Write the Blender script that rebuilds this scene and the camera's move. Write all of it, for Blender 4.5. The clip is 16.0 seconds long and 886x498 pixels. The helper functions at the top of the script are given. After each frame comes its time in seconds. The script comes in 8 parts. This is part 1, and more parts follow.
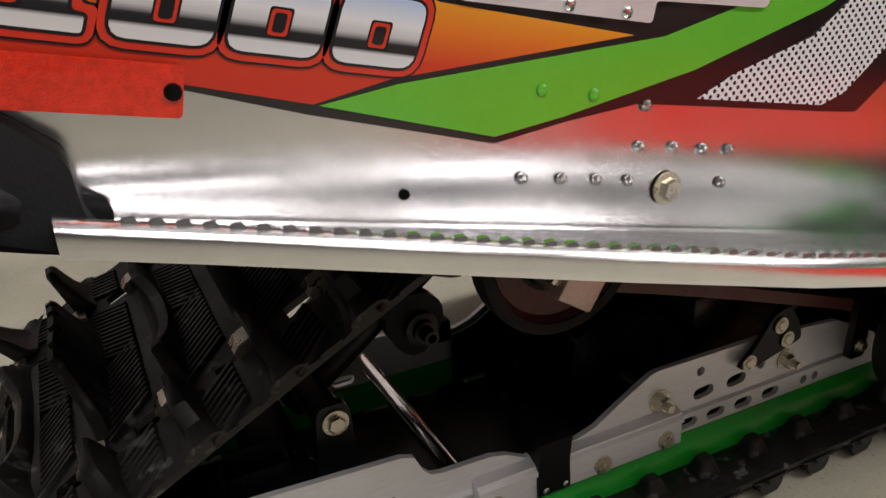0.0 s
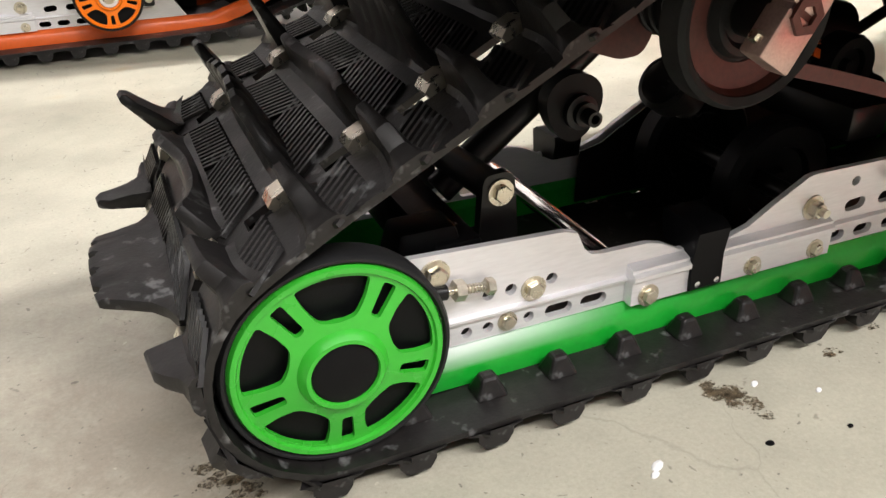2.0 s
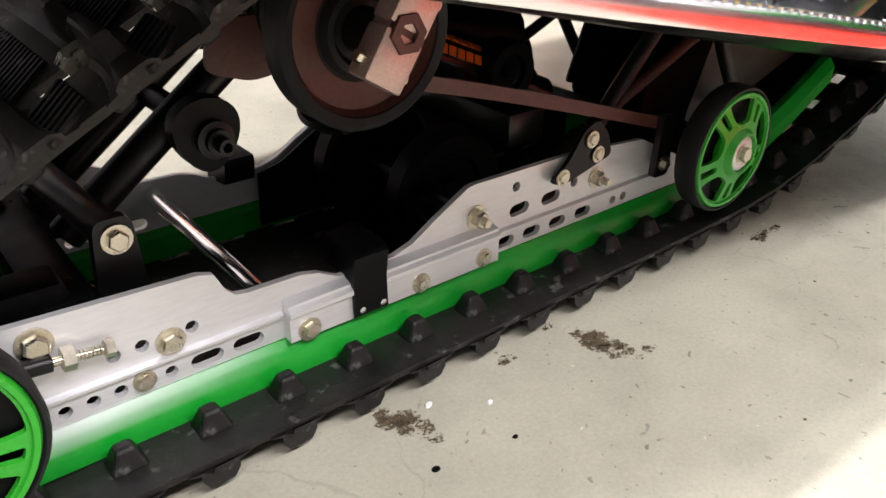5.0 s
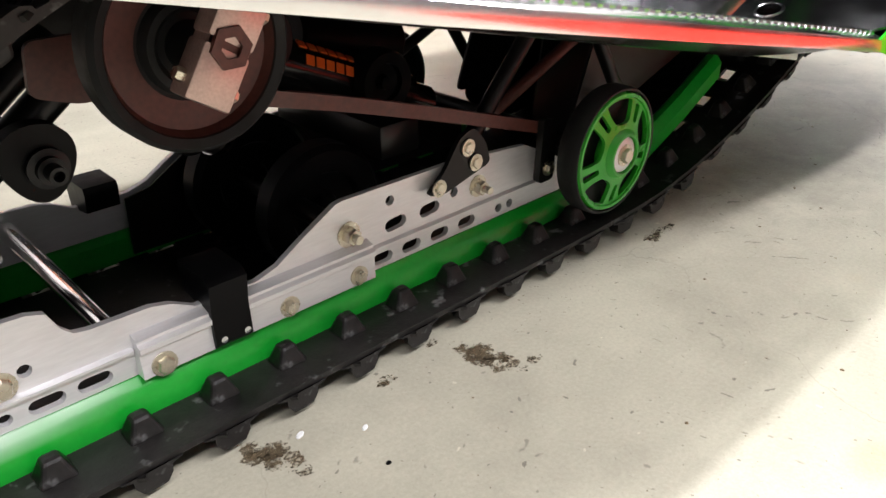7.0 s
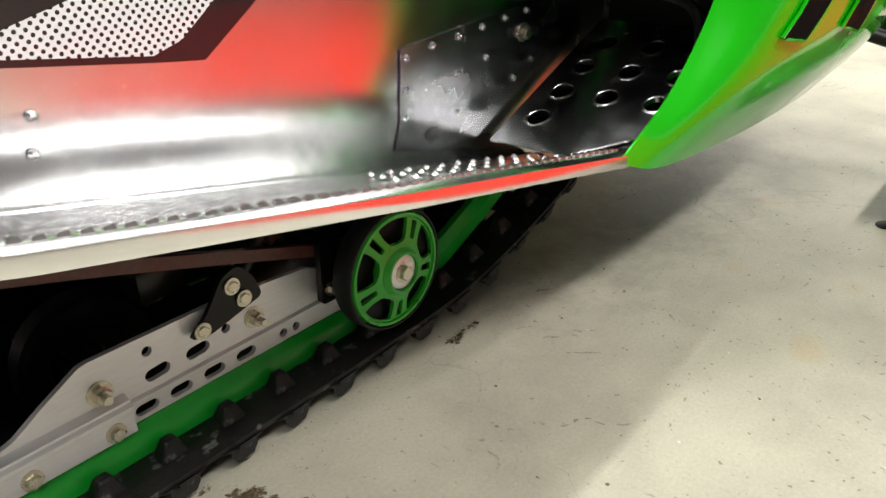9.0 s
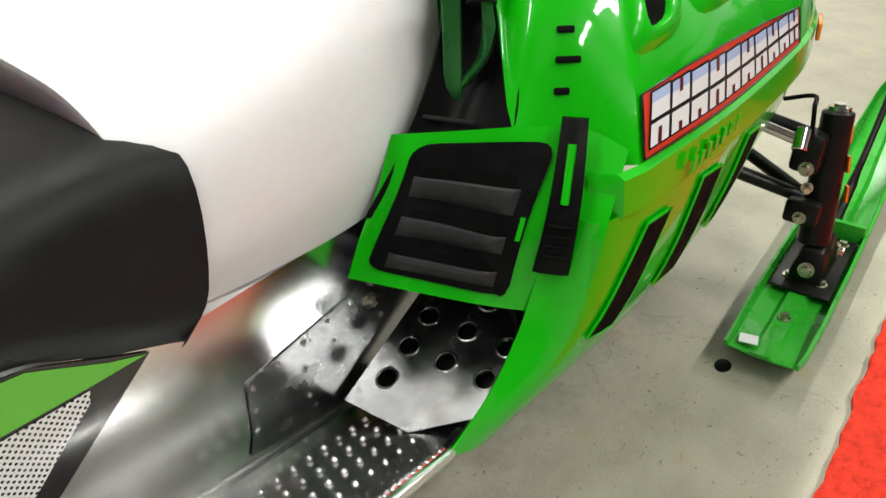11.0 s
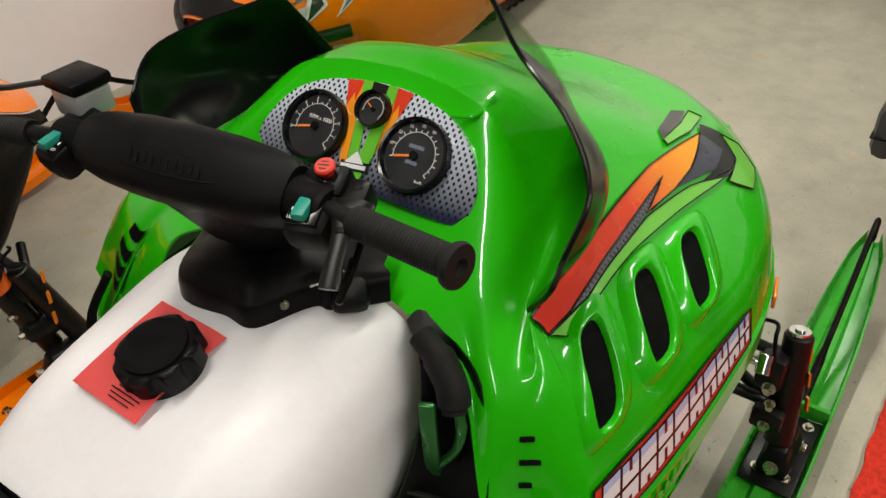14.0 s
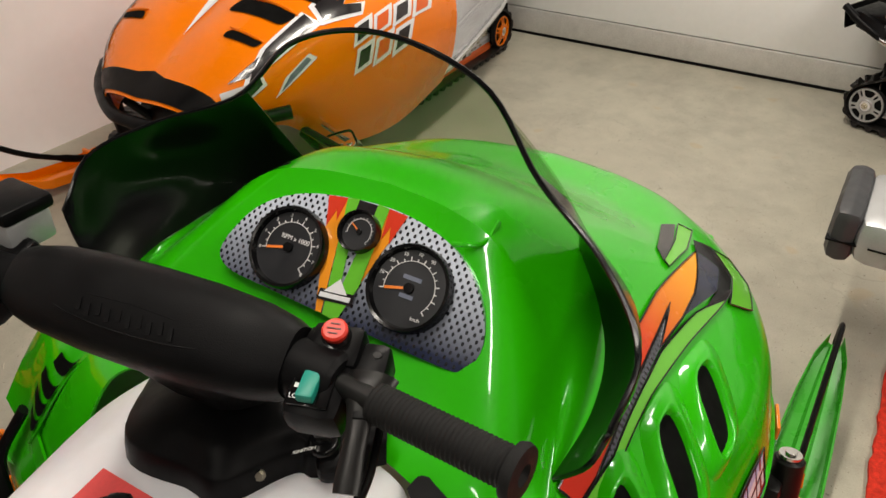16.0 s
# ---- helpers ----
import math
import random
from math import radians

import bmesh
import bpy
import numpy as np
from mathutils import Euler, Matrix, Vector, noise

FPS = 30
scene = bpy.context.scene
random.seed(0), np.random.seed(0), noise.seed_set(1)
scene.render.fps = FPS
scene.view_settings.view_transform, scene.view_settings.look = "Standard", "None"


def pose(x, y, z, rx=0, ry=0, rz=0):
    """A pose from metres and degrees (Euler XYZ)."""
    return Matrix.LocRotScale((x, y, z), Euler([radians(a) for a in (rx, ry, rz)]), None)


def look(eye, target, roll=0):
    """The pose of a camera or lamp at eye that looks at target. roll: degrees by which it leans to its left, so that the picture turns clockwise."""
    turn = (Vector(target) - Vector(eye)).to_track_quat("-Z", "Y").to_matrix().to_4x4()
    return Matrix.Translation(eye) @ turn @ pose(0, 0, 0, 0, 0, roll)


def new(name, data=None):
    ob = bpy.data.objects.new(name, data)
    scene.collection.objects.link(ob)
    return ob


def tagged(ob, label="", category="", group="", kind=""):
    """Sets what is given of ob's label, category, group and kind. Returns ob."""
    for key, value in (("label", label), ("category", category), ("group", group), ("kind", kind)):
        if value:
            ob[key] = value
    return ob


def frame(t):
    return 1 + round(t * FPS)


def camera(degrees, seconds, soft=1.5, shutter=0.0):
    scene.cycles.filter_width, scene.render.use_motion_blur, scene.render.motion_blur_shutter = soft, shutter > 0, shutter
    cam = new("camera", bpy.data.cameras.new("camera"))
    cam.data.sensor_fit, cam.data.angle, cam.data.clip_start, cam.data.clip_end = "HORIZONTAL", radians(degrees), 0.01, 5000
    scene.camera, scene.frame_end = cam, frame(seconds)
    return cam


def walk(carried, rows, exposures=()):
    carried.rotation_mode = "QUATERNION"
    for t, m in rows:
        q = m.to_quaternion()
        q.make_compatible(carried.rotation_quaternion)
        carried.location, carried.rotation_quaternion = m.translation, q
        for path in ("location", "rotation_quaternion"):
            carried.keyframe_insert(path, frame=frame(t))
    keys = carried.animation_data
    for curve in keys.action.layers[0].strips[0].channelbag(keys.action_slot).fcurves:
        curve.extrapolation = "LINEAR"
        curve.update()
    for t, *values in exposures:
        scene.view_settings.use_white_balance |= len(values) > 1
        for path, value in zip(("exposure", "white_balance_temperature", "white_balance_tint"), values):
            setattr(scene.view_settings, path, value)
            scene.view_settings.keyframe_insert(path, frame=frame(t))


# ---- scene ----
cam = camera(58.9, 16.0)
PATH = [
    (0, (0.156, -0.615, 0.535), (0.941, 1.062, -0.223), -2.8),
    (0.5, (0.125, -0.615, 0.508), (0.905, 1.05, -0.278), -3.0),
    (1, (0.086, -0.605, 0.472), (0.839, 1.025, -0.41), -2.5),
    (1.5, (0.056, -0.601, 0.442), (0.762, 1.024, -0.485), -1.0),
    (2, (0.038, -0.597, 0.429), (0.712, 1.025, -0.527), -1.3),
    (2.5, (0.033, -0.596, 0.424), (0.716, 1.006, -0.56), -0.8),
    (3, (0.05, -0.596, 0.429), (0.74, 1.0, -0.558), -1.0),
    (3.5, (0.075, -0.597, 0.435), (0.787, 0.992, -0.548), -1.7),
    (4, (0.096, -0.602, 0.435), (0.922, 0.933, -0.546), -0.6),
    (4.5, (0.132, -0.607, 0.431), (1.138, 0.825, -0.538), 1.5),
    (5, (0.169, -0.61, 0.433), (1.279, 0.746, -0.532), 1.0),
    (7.5, (0.256, -0.639, 0.426), (1.505, 0.613, -0.509), 0.4),
    (8, (0.288, -0.649, 0.462), (1.589, 0.553, -0.467), 0.8),
    (8.2, (0.31, -0.668, 0.472), (1.621, 0.542, -0.434), -0.3),
    (10.3, (0.493, -0.733, 0.681), (1.879, 0.357, -0.264), -4.1),
    (10.5, (0.513, -0.729, 0.722), (1.912, 0.326, -0.242), -4.1),
    (10.7, (0.533, -0.739, 0.777), (1.91, 0.306, -0.228), -4.2),
    (11, (0.57, -0.742, 0.931), (1.88, 0.26, -0.201), -2.8),
    (11.5, (0.609, -0.763, 1.189), (1.831, 0.253, -0.025), -3.2),
    (12, (0.637, -0.806, 1.277), (1.812, 0.234, 0.037), -2.6),
    (12.5, (0.645, -0.793, 1.354), (1.776, 0.272, 0.095), -3.2),
    (13, (0.652, -0.742, 1.412), (1.739, 0.336, 0.126), -6.7),
    (13.5, (0.666, -0.698, 1.416), (1.849, 0.24, 0.104), -4.3),
    (14, (0.765, -0.681, 1.404), (1.992, 0.309, 0.173), -4.8),
    (14.5, (0.823, -0.655, 1.407), (2.117, 0.402, 0.308), -4.0),
    (15, (0.825, -0.592, 1.418), (2.17, 0.518, 0.438), -3.2),
    (15.5, (0.838, -0.527, 1.421), (2.305, 0.379, 0.407), -0.2),
    (16, (0.839, -0.498, 1.404), (2.272, 0.347, 0.294), 0.4),
]
EXPOSURES = (
    (0.0, 0.0, 6500, 15), (0.5, 0.45, 6450, 15), (1.0, 1.1, 6350, 12), (2.0, 1.56, 6300, 13), (5.0, 1.46, 6150, 16), (7.5, 1.38, 6150, 14), (8.2, 1.16, 6250, 11),
    (10.3, 0.58, 6550, 5), (11.0, 0.33, 6500, 4), (11.5, -0.35, 6600, 4), (12.0, -0.68, 6650, 5), (13.0, -0.7, 6700, 5), (13.5, -0.55, 6750, 5), (14.5, -0.27, 7000, 11), (16.0, -0.32, 7050, 12),
)
walk(cam, [(t, look(eye, target, roll)) for t, eye, target, roll in PATH], EXPOSURES)


# ---- world and lamps ----
world = bpy.data.worlds.new("hall")
scene.world = world
world.use_nodes = True
world.node_tree.nodes["Background"].inputs[0].default_value = (0.8, 0.85, 0.9, 1)
world.node_tree.nodes["Background"].inputs[1].default_value = 0.05


def tube_lamp(x, y, z, length, width, power, turn=0.0):
    data = bpy.data.lights.new("ceiling_tube", "AREA")
    data.shape, data.size, data.size_y, data.energy = "RECTANGLE", length, width, power
    data.color = (1.0, 0.975, 0.92)
    ob = new("ceiling_tube", data)
    ob.matrix_world = pose(x, y, z, 0, 0, turn)
    return ob


for lx, ly, lp in ((-1.0, 0.15, 18), (1.1, 0.30, 36), (3.3, 0.30, 56), (-1.0, -2.2, 24), (1.1, -2.2, 45), (3.3, -2.2, 40)):
    tube_lamp(lx, ly, 2.78, 1.55, 0.12, lp)

# ---- materials ----
def material(name, colour, rough=0.5, metal=0.0, vary=0.08, scale=30.0, bump=0.0, bump_scale=200.0, coat=0.0, spec=0.5, stretch=None):
    m = bpy.data.materials.new(name)
    m.use_nodes = True
    nt = m.node_tree
    b = nt.nodes["Principled BSDF"]
    b.inputs["Roughness"].default_value = rough
    b.inputs["Metallic"].default_value = metal
    b.inputs["Coat Weight"].default_value = coat
    b.inputs["Coat Roughness"].default_value = 0.04
    b.inputs["Specular IOR Level"].default_value = spec
    co = nt.nodes.new("ShaderNodeTexCoord")
    mp = nt.nodes.new("ShaderNodeMapping")
    nt.links.new(co.outputs["Object"], mp.inputs[0])
    if stretch:
        mp.inputs["Scale"].default_value = stretch
    n1, n2 = nt.nodes.new("ShaderNodeTexNoise"), nt.nodes.new("ShaderNodeTexNoise")
    n1.inputs["Scale"].default_value, n2.inputs["Scale"].default_value = scale, scale * 7.3
    n1.inputs["Detail"].default_value = n2.inputs["Detail"].default_value = 4
    for n in (n1, n2):
        nt.links.new(mp.outputs[0], n.inputs["Vector"])
    add = nt.nodes.new("ShaderNodeMath")
    add.operation = "ADD"
    nt.links.new(n1.outputs[0], add.inputs[0])
    nt.links.new(n2.outputs[0], add.inputs[1])
    rng = nt.nodes.new("ShaderNodeMapRange")
    rng.inputs[1].default_value, rng.inputs[2].default_value = 0.7, 1.3
    rng.inputs[3].default_value, rng.inputs[4].default_value = 1 - vary, 1 + vary
    nt.links.new(add.outputs[0], rng.inputs[0])
    mul = nt.nodes.new("ShaderNodeVectorMath")
    mul.operation = "MULTIPLY"
    mul.inputs[0].default_value = colour
    nt.links.new(rng.outputs[0], mul.inputs[1])
    nt.links.new(mul.outputs[0], b.inputs["Base Color"])
    r2 = nt.nodes.new("ShaderNodeMapRange")
    r2.inputs[1].default_value, r2.inputs[2].default_value = 0.35, 0.65
    r2.inputs[3].default_value, r2.inputs[4].default_value = rough * 0.82, min(1, rough * 1.18)
    nt.links.new(n1.outputs[0], r2.inputs[0])
    nt.links.new(r2.outputs[0], b.inputs["Roughness"])
    if bump:
        nb = nt.nodes.new("ShaderNodeTexNoise")
        nb.inputs["Scale"].default_value, nb.inputs["Detail"].default_value = bump_scale, 3
        nt.links.new(mp.outputs[0], nb.inputs["Vector"])
        bp = nt.nodes.new("ShaderNodeBump")
        bp.inputs["Strength"].default_value, bp.inputs["Distance"].default_value = bump, 0.001
        nt.links.new(nb.outputs[0], bp.inputs["Height"])
        nt.links.new(bp.outputs[0], b.inputs["Normal"])
    return m


def ramp_along(m, axis, stops, rotate=(0, 0, 0), low=0.0, high=1.0):
    """Base colour that runs along one axis of the object's own space."""
    nt = m.node_tree
    b = nt.nodes["Principled BSDF"]
    co = nt.nodes.new("ShaderNodeTexCoord")
    sep = nt.nodes.new("ShaderNodeSeparateXYZ")
    nt.links.new(co.outputs["Object"], sep.inputs[0])
    mr = nt.nodes.new("ShaderNodeMapRange")
    mr.inputs[1].default_value, mr.inputs[2].default_value = low, high
    nt.links.new(sep.outputs[axis], mr.inputs[0])
    cr = nt.nodes.new("ShaderNodeValToRGB")
    while len(cr.color_ramp.elements) < len(stops):
        cr.color_ramp.elements.new(0.5)
    for e, (p, c) in zip(cr.color_ramp.elements, stops):
        e.position, e.color = p, (*c, 1)
    nt.links.new(mr.outputs[0], cr.inputs[0])
    nt.links.new(cr.outputs[0], b.inputs["Base Color"])
    return m


def ramp_slanted(m, direction, low, high, stops):
    """Base colour that runs along a slanted direction of the object's own space, as a printed blend."""
    nt = m.node_tree
    co, dot = nt.nodes.new("ShaderNodeTexCoord"), nt.nodes.new("ShaderNodeVectorMath")
    dot.operation = "DOT_PRODUCT"
    dot.inputs[1].default_value = direction
    nt.links.new(co.outputs["Object"], dot.inputs[0])
    mr = nt.nodes.new("ShaderNodeMapRange")
    mr.inputs[1].default_value, mr.inputs[2].default_value = low, high
    nt.links.new(dot.outputs["Value"], mr.inputs[0])
    cr = nt.nodes.new("ShaderNodeValToRGB")
    while len(cr.color_ramp.elements) < len(stops):
        cr.color_ramp.elements.new(0.5)
    for e, (p, c) in zip(cr.color_ramp.elements, stops):
        e.position, e.color = p, (*c, 1)
    nt.links.new(mr.outputs[0], cr.inputs[0])
    nt.links.new(cr.outputs[0], nt.nodes["Principled BSDF"].inputs["Base Color"])
    return m


def dotted(m, base, dot, pitch, radius, plane=(0, 2), fade=None):
    """A staggered dot print, as on perforated sheet."""
    nt = m.node_tree
    b = nt.nodes["Principled BSDF"]
    co = nt.nodes.new("ShaderNodeTexCoord")
    sep = nt.nodes.new("ShaderNodeSeparateXYZ")
    nt.links.new(co.outputs["Object"], sep.inputs[0])

    def math_node(op, a, c=None):
        n = nt.nodes.new("ShaderNodeMath")
        n.operation = op
        for i, v in enumerate((a, c)):
            if v is None:
                continue
            if isinstance(v, (int, float)):
                n.inputs[i].default_value = v
            else:
                nt.links.new(v, n.inputs[i])
        return n.outputs[0]

    u, v = sep.outputs[plane[0]], sep.outputs[plane[1]]
    p, q = math_node("ADD", u, v), math_node("SUBTRACT", u, v)
    cells = []
    for w in (p, q):
        fr = math_node("FRACT", math_node("DIVIDE", w, pitch))
        cells.append(math_node("POWER", math_node("SUBTRACT", fr, 0.5), 2.0))
    d = math_node("SQRT", math_node("ADD", cells[0], cells[1]))
    mask = math_node("LESS_THAN", d, radius)
    mix = nt.nodes.new("ShaderNodeMix")
    mix.data_type = "RGBA"
    nt.links.new(mask, mix.inputs[0])
    mix.inputs[6].default_value, mix.inputs[7].default_value = (*base, 1), (*dot, 1)
    if fade:
        mr = nt.nodes.new("ShaderNodeMapRange")
        mr.inputs[1].default_value, mr.inputs[2].default_value = fade[0], fade[1]
        nt.links.new(sep.outputs[2], mr.inputs[0])
        mx = nt.nodes.new("ShaderNodeMix")
        mx.data_type = "RGBA"
        nt.links.new(mr.outputs[0], mx.inputs[0])
        mx.inputs[6].default_value, mx.inputs[7].default_value = (*fade[2], 1), (*base, 1)
        nt.links.new(mx.outputs[2], mix.inputs[6])
    nt.links.new(mix.outputs[2], b.inputs["Base Color"])
    return m


GREEN = material("green_paint", (0.012, 0.45, 0.003), 0.3, vary=0.03, scale=6, coat=0.8, spec=0.16, bump=0.03, bump_scale=60)
GREEN_PLASTIC = material("green_plastic", (0.032, 0.37, 0.024), 0.3, vary=0.05, scale=20, bump=0.05, bump_scale=150)
GREEN_RAIL = material("green_slide", (0.008, 0.33, 0.025), 0.35, vary=0.08, scale=25)
GREEN_DARK = material("green_anodised", (0.03, 0.16, 0.04), 0.3, metal=0.6, vary=0.1)
ORANGE = material("orange_paint", (0.90, 0.20, 0.003), 0.3, vary=0.03, scale=6, coat=0.45, spec=0.14)
ORANGE_RAIL = material("orange_slide", (0.75, 0.12, 0.015), 0.35, vary=0.06)
BLACK = material("black_plastic", (0.0035, 0.0035, 0.004), 0.40, vary=0.2, scale=40, bump=0.12, bump_scale=500, spec=0.12)
BLACK_GLOSS = material("black_gloss", (0.004, 0.004, 0.0045), 0.16, vary=0.1, scale=20, spec=0.28)
BLACK_STEEL = material("black_steel", (0.006, 0.0058, 0.0058), 0.35, vary=0.2, scale=30, spec=0.3)
# matt black that paints the shade inside vents, slots and holes
HOLE_SHADE = material("dark_void", (0.003, 0.003, 0.003), 0.8, vary=0.1, spec=0.08)
RUBBER = material("track_rubber", (0.0115, 0.0103, 0.0100), 0.42, vary=0.45, scale=18, bump=0.2, bump_scale=350, spec=0.3)
TYRE = material("tyre_rubber", (0.010, 0.010, 0.0105), 0.6, vary=0.15, scale=40, spec=0.3)
VINYL = material("pad_vinyl", (0.0045, 0.0045, 0.005), 0.44, vary=0.15, scale=25, bump=0.3, bump_scale=900, spec=0.10)
SEAT = material("seat_vinyl", (0.012, 0.012, 0.0125), 0.46, vary=0.15, scale=25, bump=0.35, bump_scale=700, spec=0.16)
GRIP = material("grip_rubber", (0.011, 0.011, 0.011), 0.65, vary=0.15, bump=0.3, bump_scale=600, spec=0.2)
ALU = material("tunnel_aluminium", (0.74, 0.74, 0.75), 0.20, metal=1.0, vary=0.05, scale=8, bump=0.02, bump_scale=40)
ALU_RAIL = material("rail_aluminium", (0.80, 0.79, 0.81), 0.42, metal=0.45, vary=0.06, scale=60, bump=0.08, bump_scale=300, stretch=(0.15, 1, 1))
ALU_DARK = material("foot_rest_aluminium", (0.36, 0.36, 0.37), 0.24, metal=1.0, vary=0.06, scale=25, bump=0.03, bump_scale=60)
STEEL = material("zinc_steel", (0.62, 0.57, 0.47), 0.3, metal=1.0, vary=0.12, scale=90)
CHROME = material("polished_shaft", (0.75, 0.74, 0.72), 0.12, metal=1.0, vary=0.05)
COPPER = material("cast_clamp", (0.50, 0.36, 0.32), 0.42, metal=0.7, vary=0.15, scale=60)
RUST = material("oxide_pulley", (0.072, 0.020, 0.015), 0.5, vary=0.3, scale=30)
TANK = material("white_polyethylene", (0.83, 0.81, 0.85), 0.45, vary=0.02, scale=10, bump=0.05, bump_scale=120)
TANK.node_tree.nodes["Principled BSDF"].inputs["Subsurface Weight"].default_value = 0.45
TANK.node_tree.nodes["Principled BSDF"].inputs["Subsurface Radius"].default_value = (1.0, 0.85, 0.8)
TANK.node_tree.nodes["Principled BSDF"].inputs["Subsurface Scale"].default_value = 0.05
LOUVRE = material("dusty_rubber", (0.022, 0.022, 0.024), 0.5, vary=0.2, scale=60, bump=0.15, bump_scale=400, spec=0.3)
RED_TAG = material("red_card", (0.72, 0.07, 0.07), 0.6, vary=0.06)
RED_DECAL = material("red_vinyl", (0.68, 0.045, 0.02), 0.18, vary=0.03, coat=0.4)
RED_BUTTON = material("red_button", (0.65, 0.03, 0.015), 0.4, vary=0.05)
TEAL = material("teal_switch", (0.0, 0.25, 0.19), 0.45, vary=0.05)
ORANGE_DECAL = material("orange_vinyl", (0.85, 0.30, 0.02), 0.18, vary=0.03, coat=0.4)
GREEN_DECAL = material("green_vinyl", (0.125, 0.50, 0.035), 0.2, vary=0.03, coat=0.4)
BLACK_DECAL = material("black_vinyl", (0.012, 0.010, 0.012), 0.2, vary=0.05, coat=0.4)
WHITE_DECAL = material("white_vinyl", (0.78, 0.79, 0.82), 0.22, vary=0.03, coat=0.4)
MAROON = material("maroon_vinyl", (0.11, 0.012, 0.018), 0.2, vary=0.04, coat=0.4)
PALE_BLUE = material("pale_blue_vinyl", (0.42, 0.52, 0.78), 0.22, vary=0.03, coat=0.4)
GREY_DECAL = material("grey_vinyl", (0.16, 0.18, 0.24), 0.25, vary=0.05, coat=0.3)
SILVER = material("silver_paint", (0.50, 0.51, 0.52), 0.35, metal=0.5, vary=0.05)
REFLECTOR = material("red_reflector", (0.78, 0.028, 0.006), 0.14, vary=0.25, scale=160, coat=0.8, bump=1.0, bump_scale=330)
GREY_CAP = material("grey_plastic", (0.045, 0.046, 0.05), 0.5, vary=0.1, scale=30, bump=0.1, bump_scale=300)
AMBER = material("amber_lens", (0.8, 0.22, 0.01), 0.15, vary=0.05, coat=0.5)
WHITE_LINE = material("white_print", (0.75, 0.75, 0.75), 0.5, vary=0.02)
DIAL = material("dial_face", (0.012, 0.013, 0.016), 0.35, vary=0.05)
NEEDLE = material("orange_needle", (0.85, 0.22, 0.03), 0.4, vary=0.02)
MUD = material("dried_mud", (0.13, 0.09, 0.05), 0.9, vary=0.5, scale=90, bump=0.6, bump_scale=250)
WALL = material("painted_wall", (0.92, 0.87, 0.875), 0.6, vary=0.02, scale=3, bump=0.1, bump_scale=90)
CEILING = material("ceiling_board", (0.24, 0.24, 0.235), 0.8, vary=0.06, scale=4)
GREY_WALL = material("grey_board", (0.11, 0.11, 0.11), 0.8, vary=0.06, scale=4)
DOOR = material("door_panel_white", (0.84, 0.85, 0.84), 0.45, vary=0.02, scale=4, bump=0.05, bump_scale=120)
GALV = material("galvanised_strip", (0.60, 0.59, 0.56), 0.4, metal=0.3, vary=0.1, scale=20)
CARPET = material("red_carpet", (0.55, 0.035, 0.02), 0.95, vary=0.4, scale=70, bump=1.0, bump_scale=260, spec=0.1)
FADE_RED = ramp_slanted(material("red_to_orange", (0.7, 0.1, 0.02), 0.18, coat=0.4), (0.215, 0, 1), 0.512, 0.585, ((0.0, (0.62, 0.03, 0.012)), (0.35, (0.66, 0.045, 0.012)), (0.62, (0.80, 0.19, 0.015)), (1.0, (0.88, 0.45, 0.03))))
CHROME_PRINT = ramp_slanted(material("chrome_print", (0.8, 0.8, 0.8), 0.2, coat=0.4), (0.215, 0, 1), 0.532, 0.572, ((0.0, (0.80, 0.80, 0.82)), (0.20, (0.72, 0.72, 0.74)), (0.25, (0.012, 0.012, 0.014)), (0.36, (0.02, 0.02, 0.025)), (0.46, (0.60, 0.60, 0.62)), (0.62, (0.82, 0.82, 0.84)), (0.85, (0.62, 0.70, 0.85)), (1.0, (0.45, 0.58, 0.85))))
FADE_SWOOSH = ramp_along(material("swoosh_fade", (0.7, 0.1, 0.02), 0.25, coat=0.15, spec=0.25), 0, ((0.0, (0.66, 0.035, 0.02)), (0.45, (0.70, 0.06, 0.02)), (0.75, (0.85, 0.32, 0.02)), (1.0, (0.88, 0.42, 0.03))), low=1.35, high=1.95)
PERF_WHITE = dotted(material("perforated_white", (0.8, 0.8, 0.8), 0.2, coat=0.4), (0.78, 0.78, 0.80), (0.012, 0.012, 0.014), 0.0072, 0.29)
PERF_GREY = dotted(material("perforated_grey", (0.4, 0.45, 0.5), 0.25, coat=0.4), (0.55, 0.60, 0.70), (0.008, 0.010, 0.016), 0.0098, 0.27, plane=(1, 2), fade=(0.812, 0.885, (0.012, 0.018, 0.05)))

PERF_DARK = dotted(material("perforated_dark", (0.1, 0.1, 0.1), 0.25, coat=0.4), (0.075, 0.080, 0.10), (0.008, 0.008, 0.010), 0.0098, 0.30)


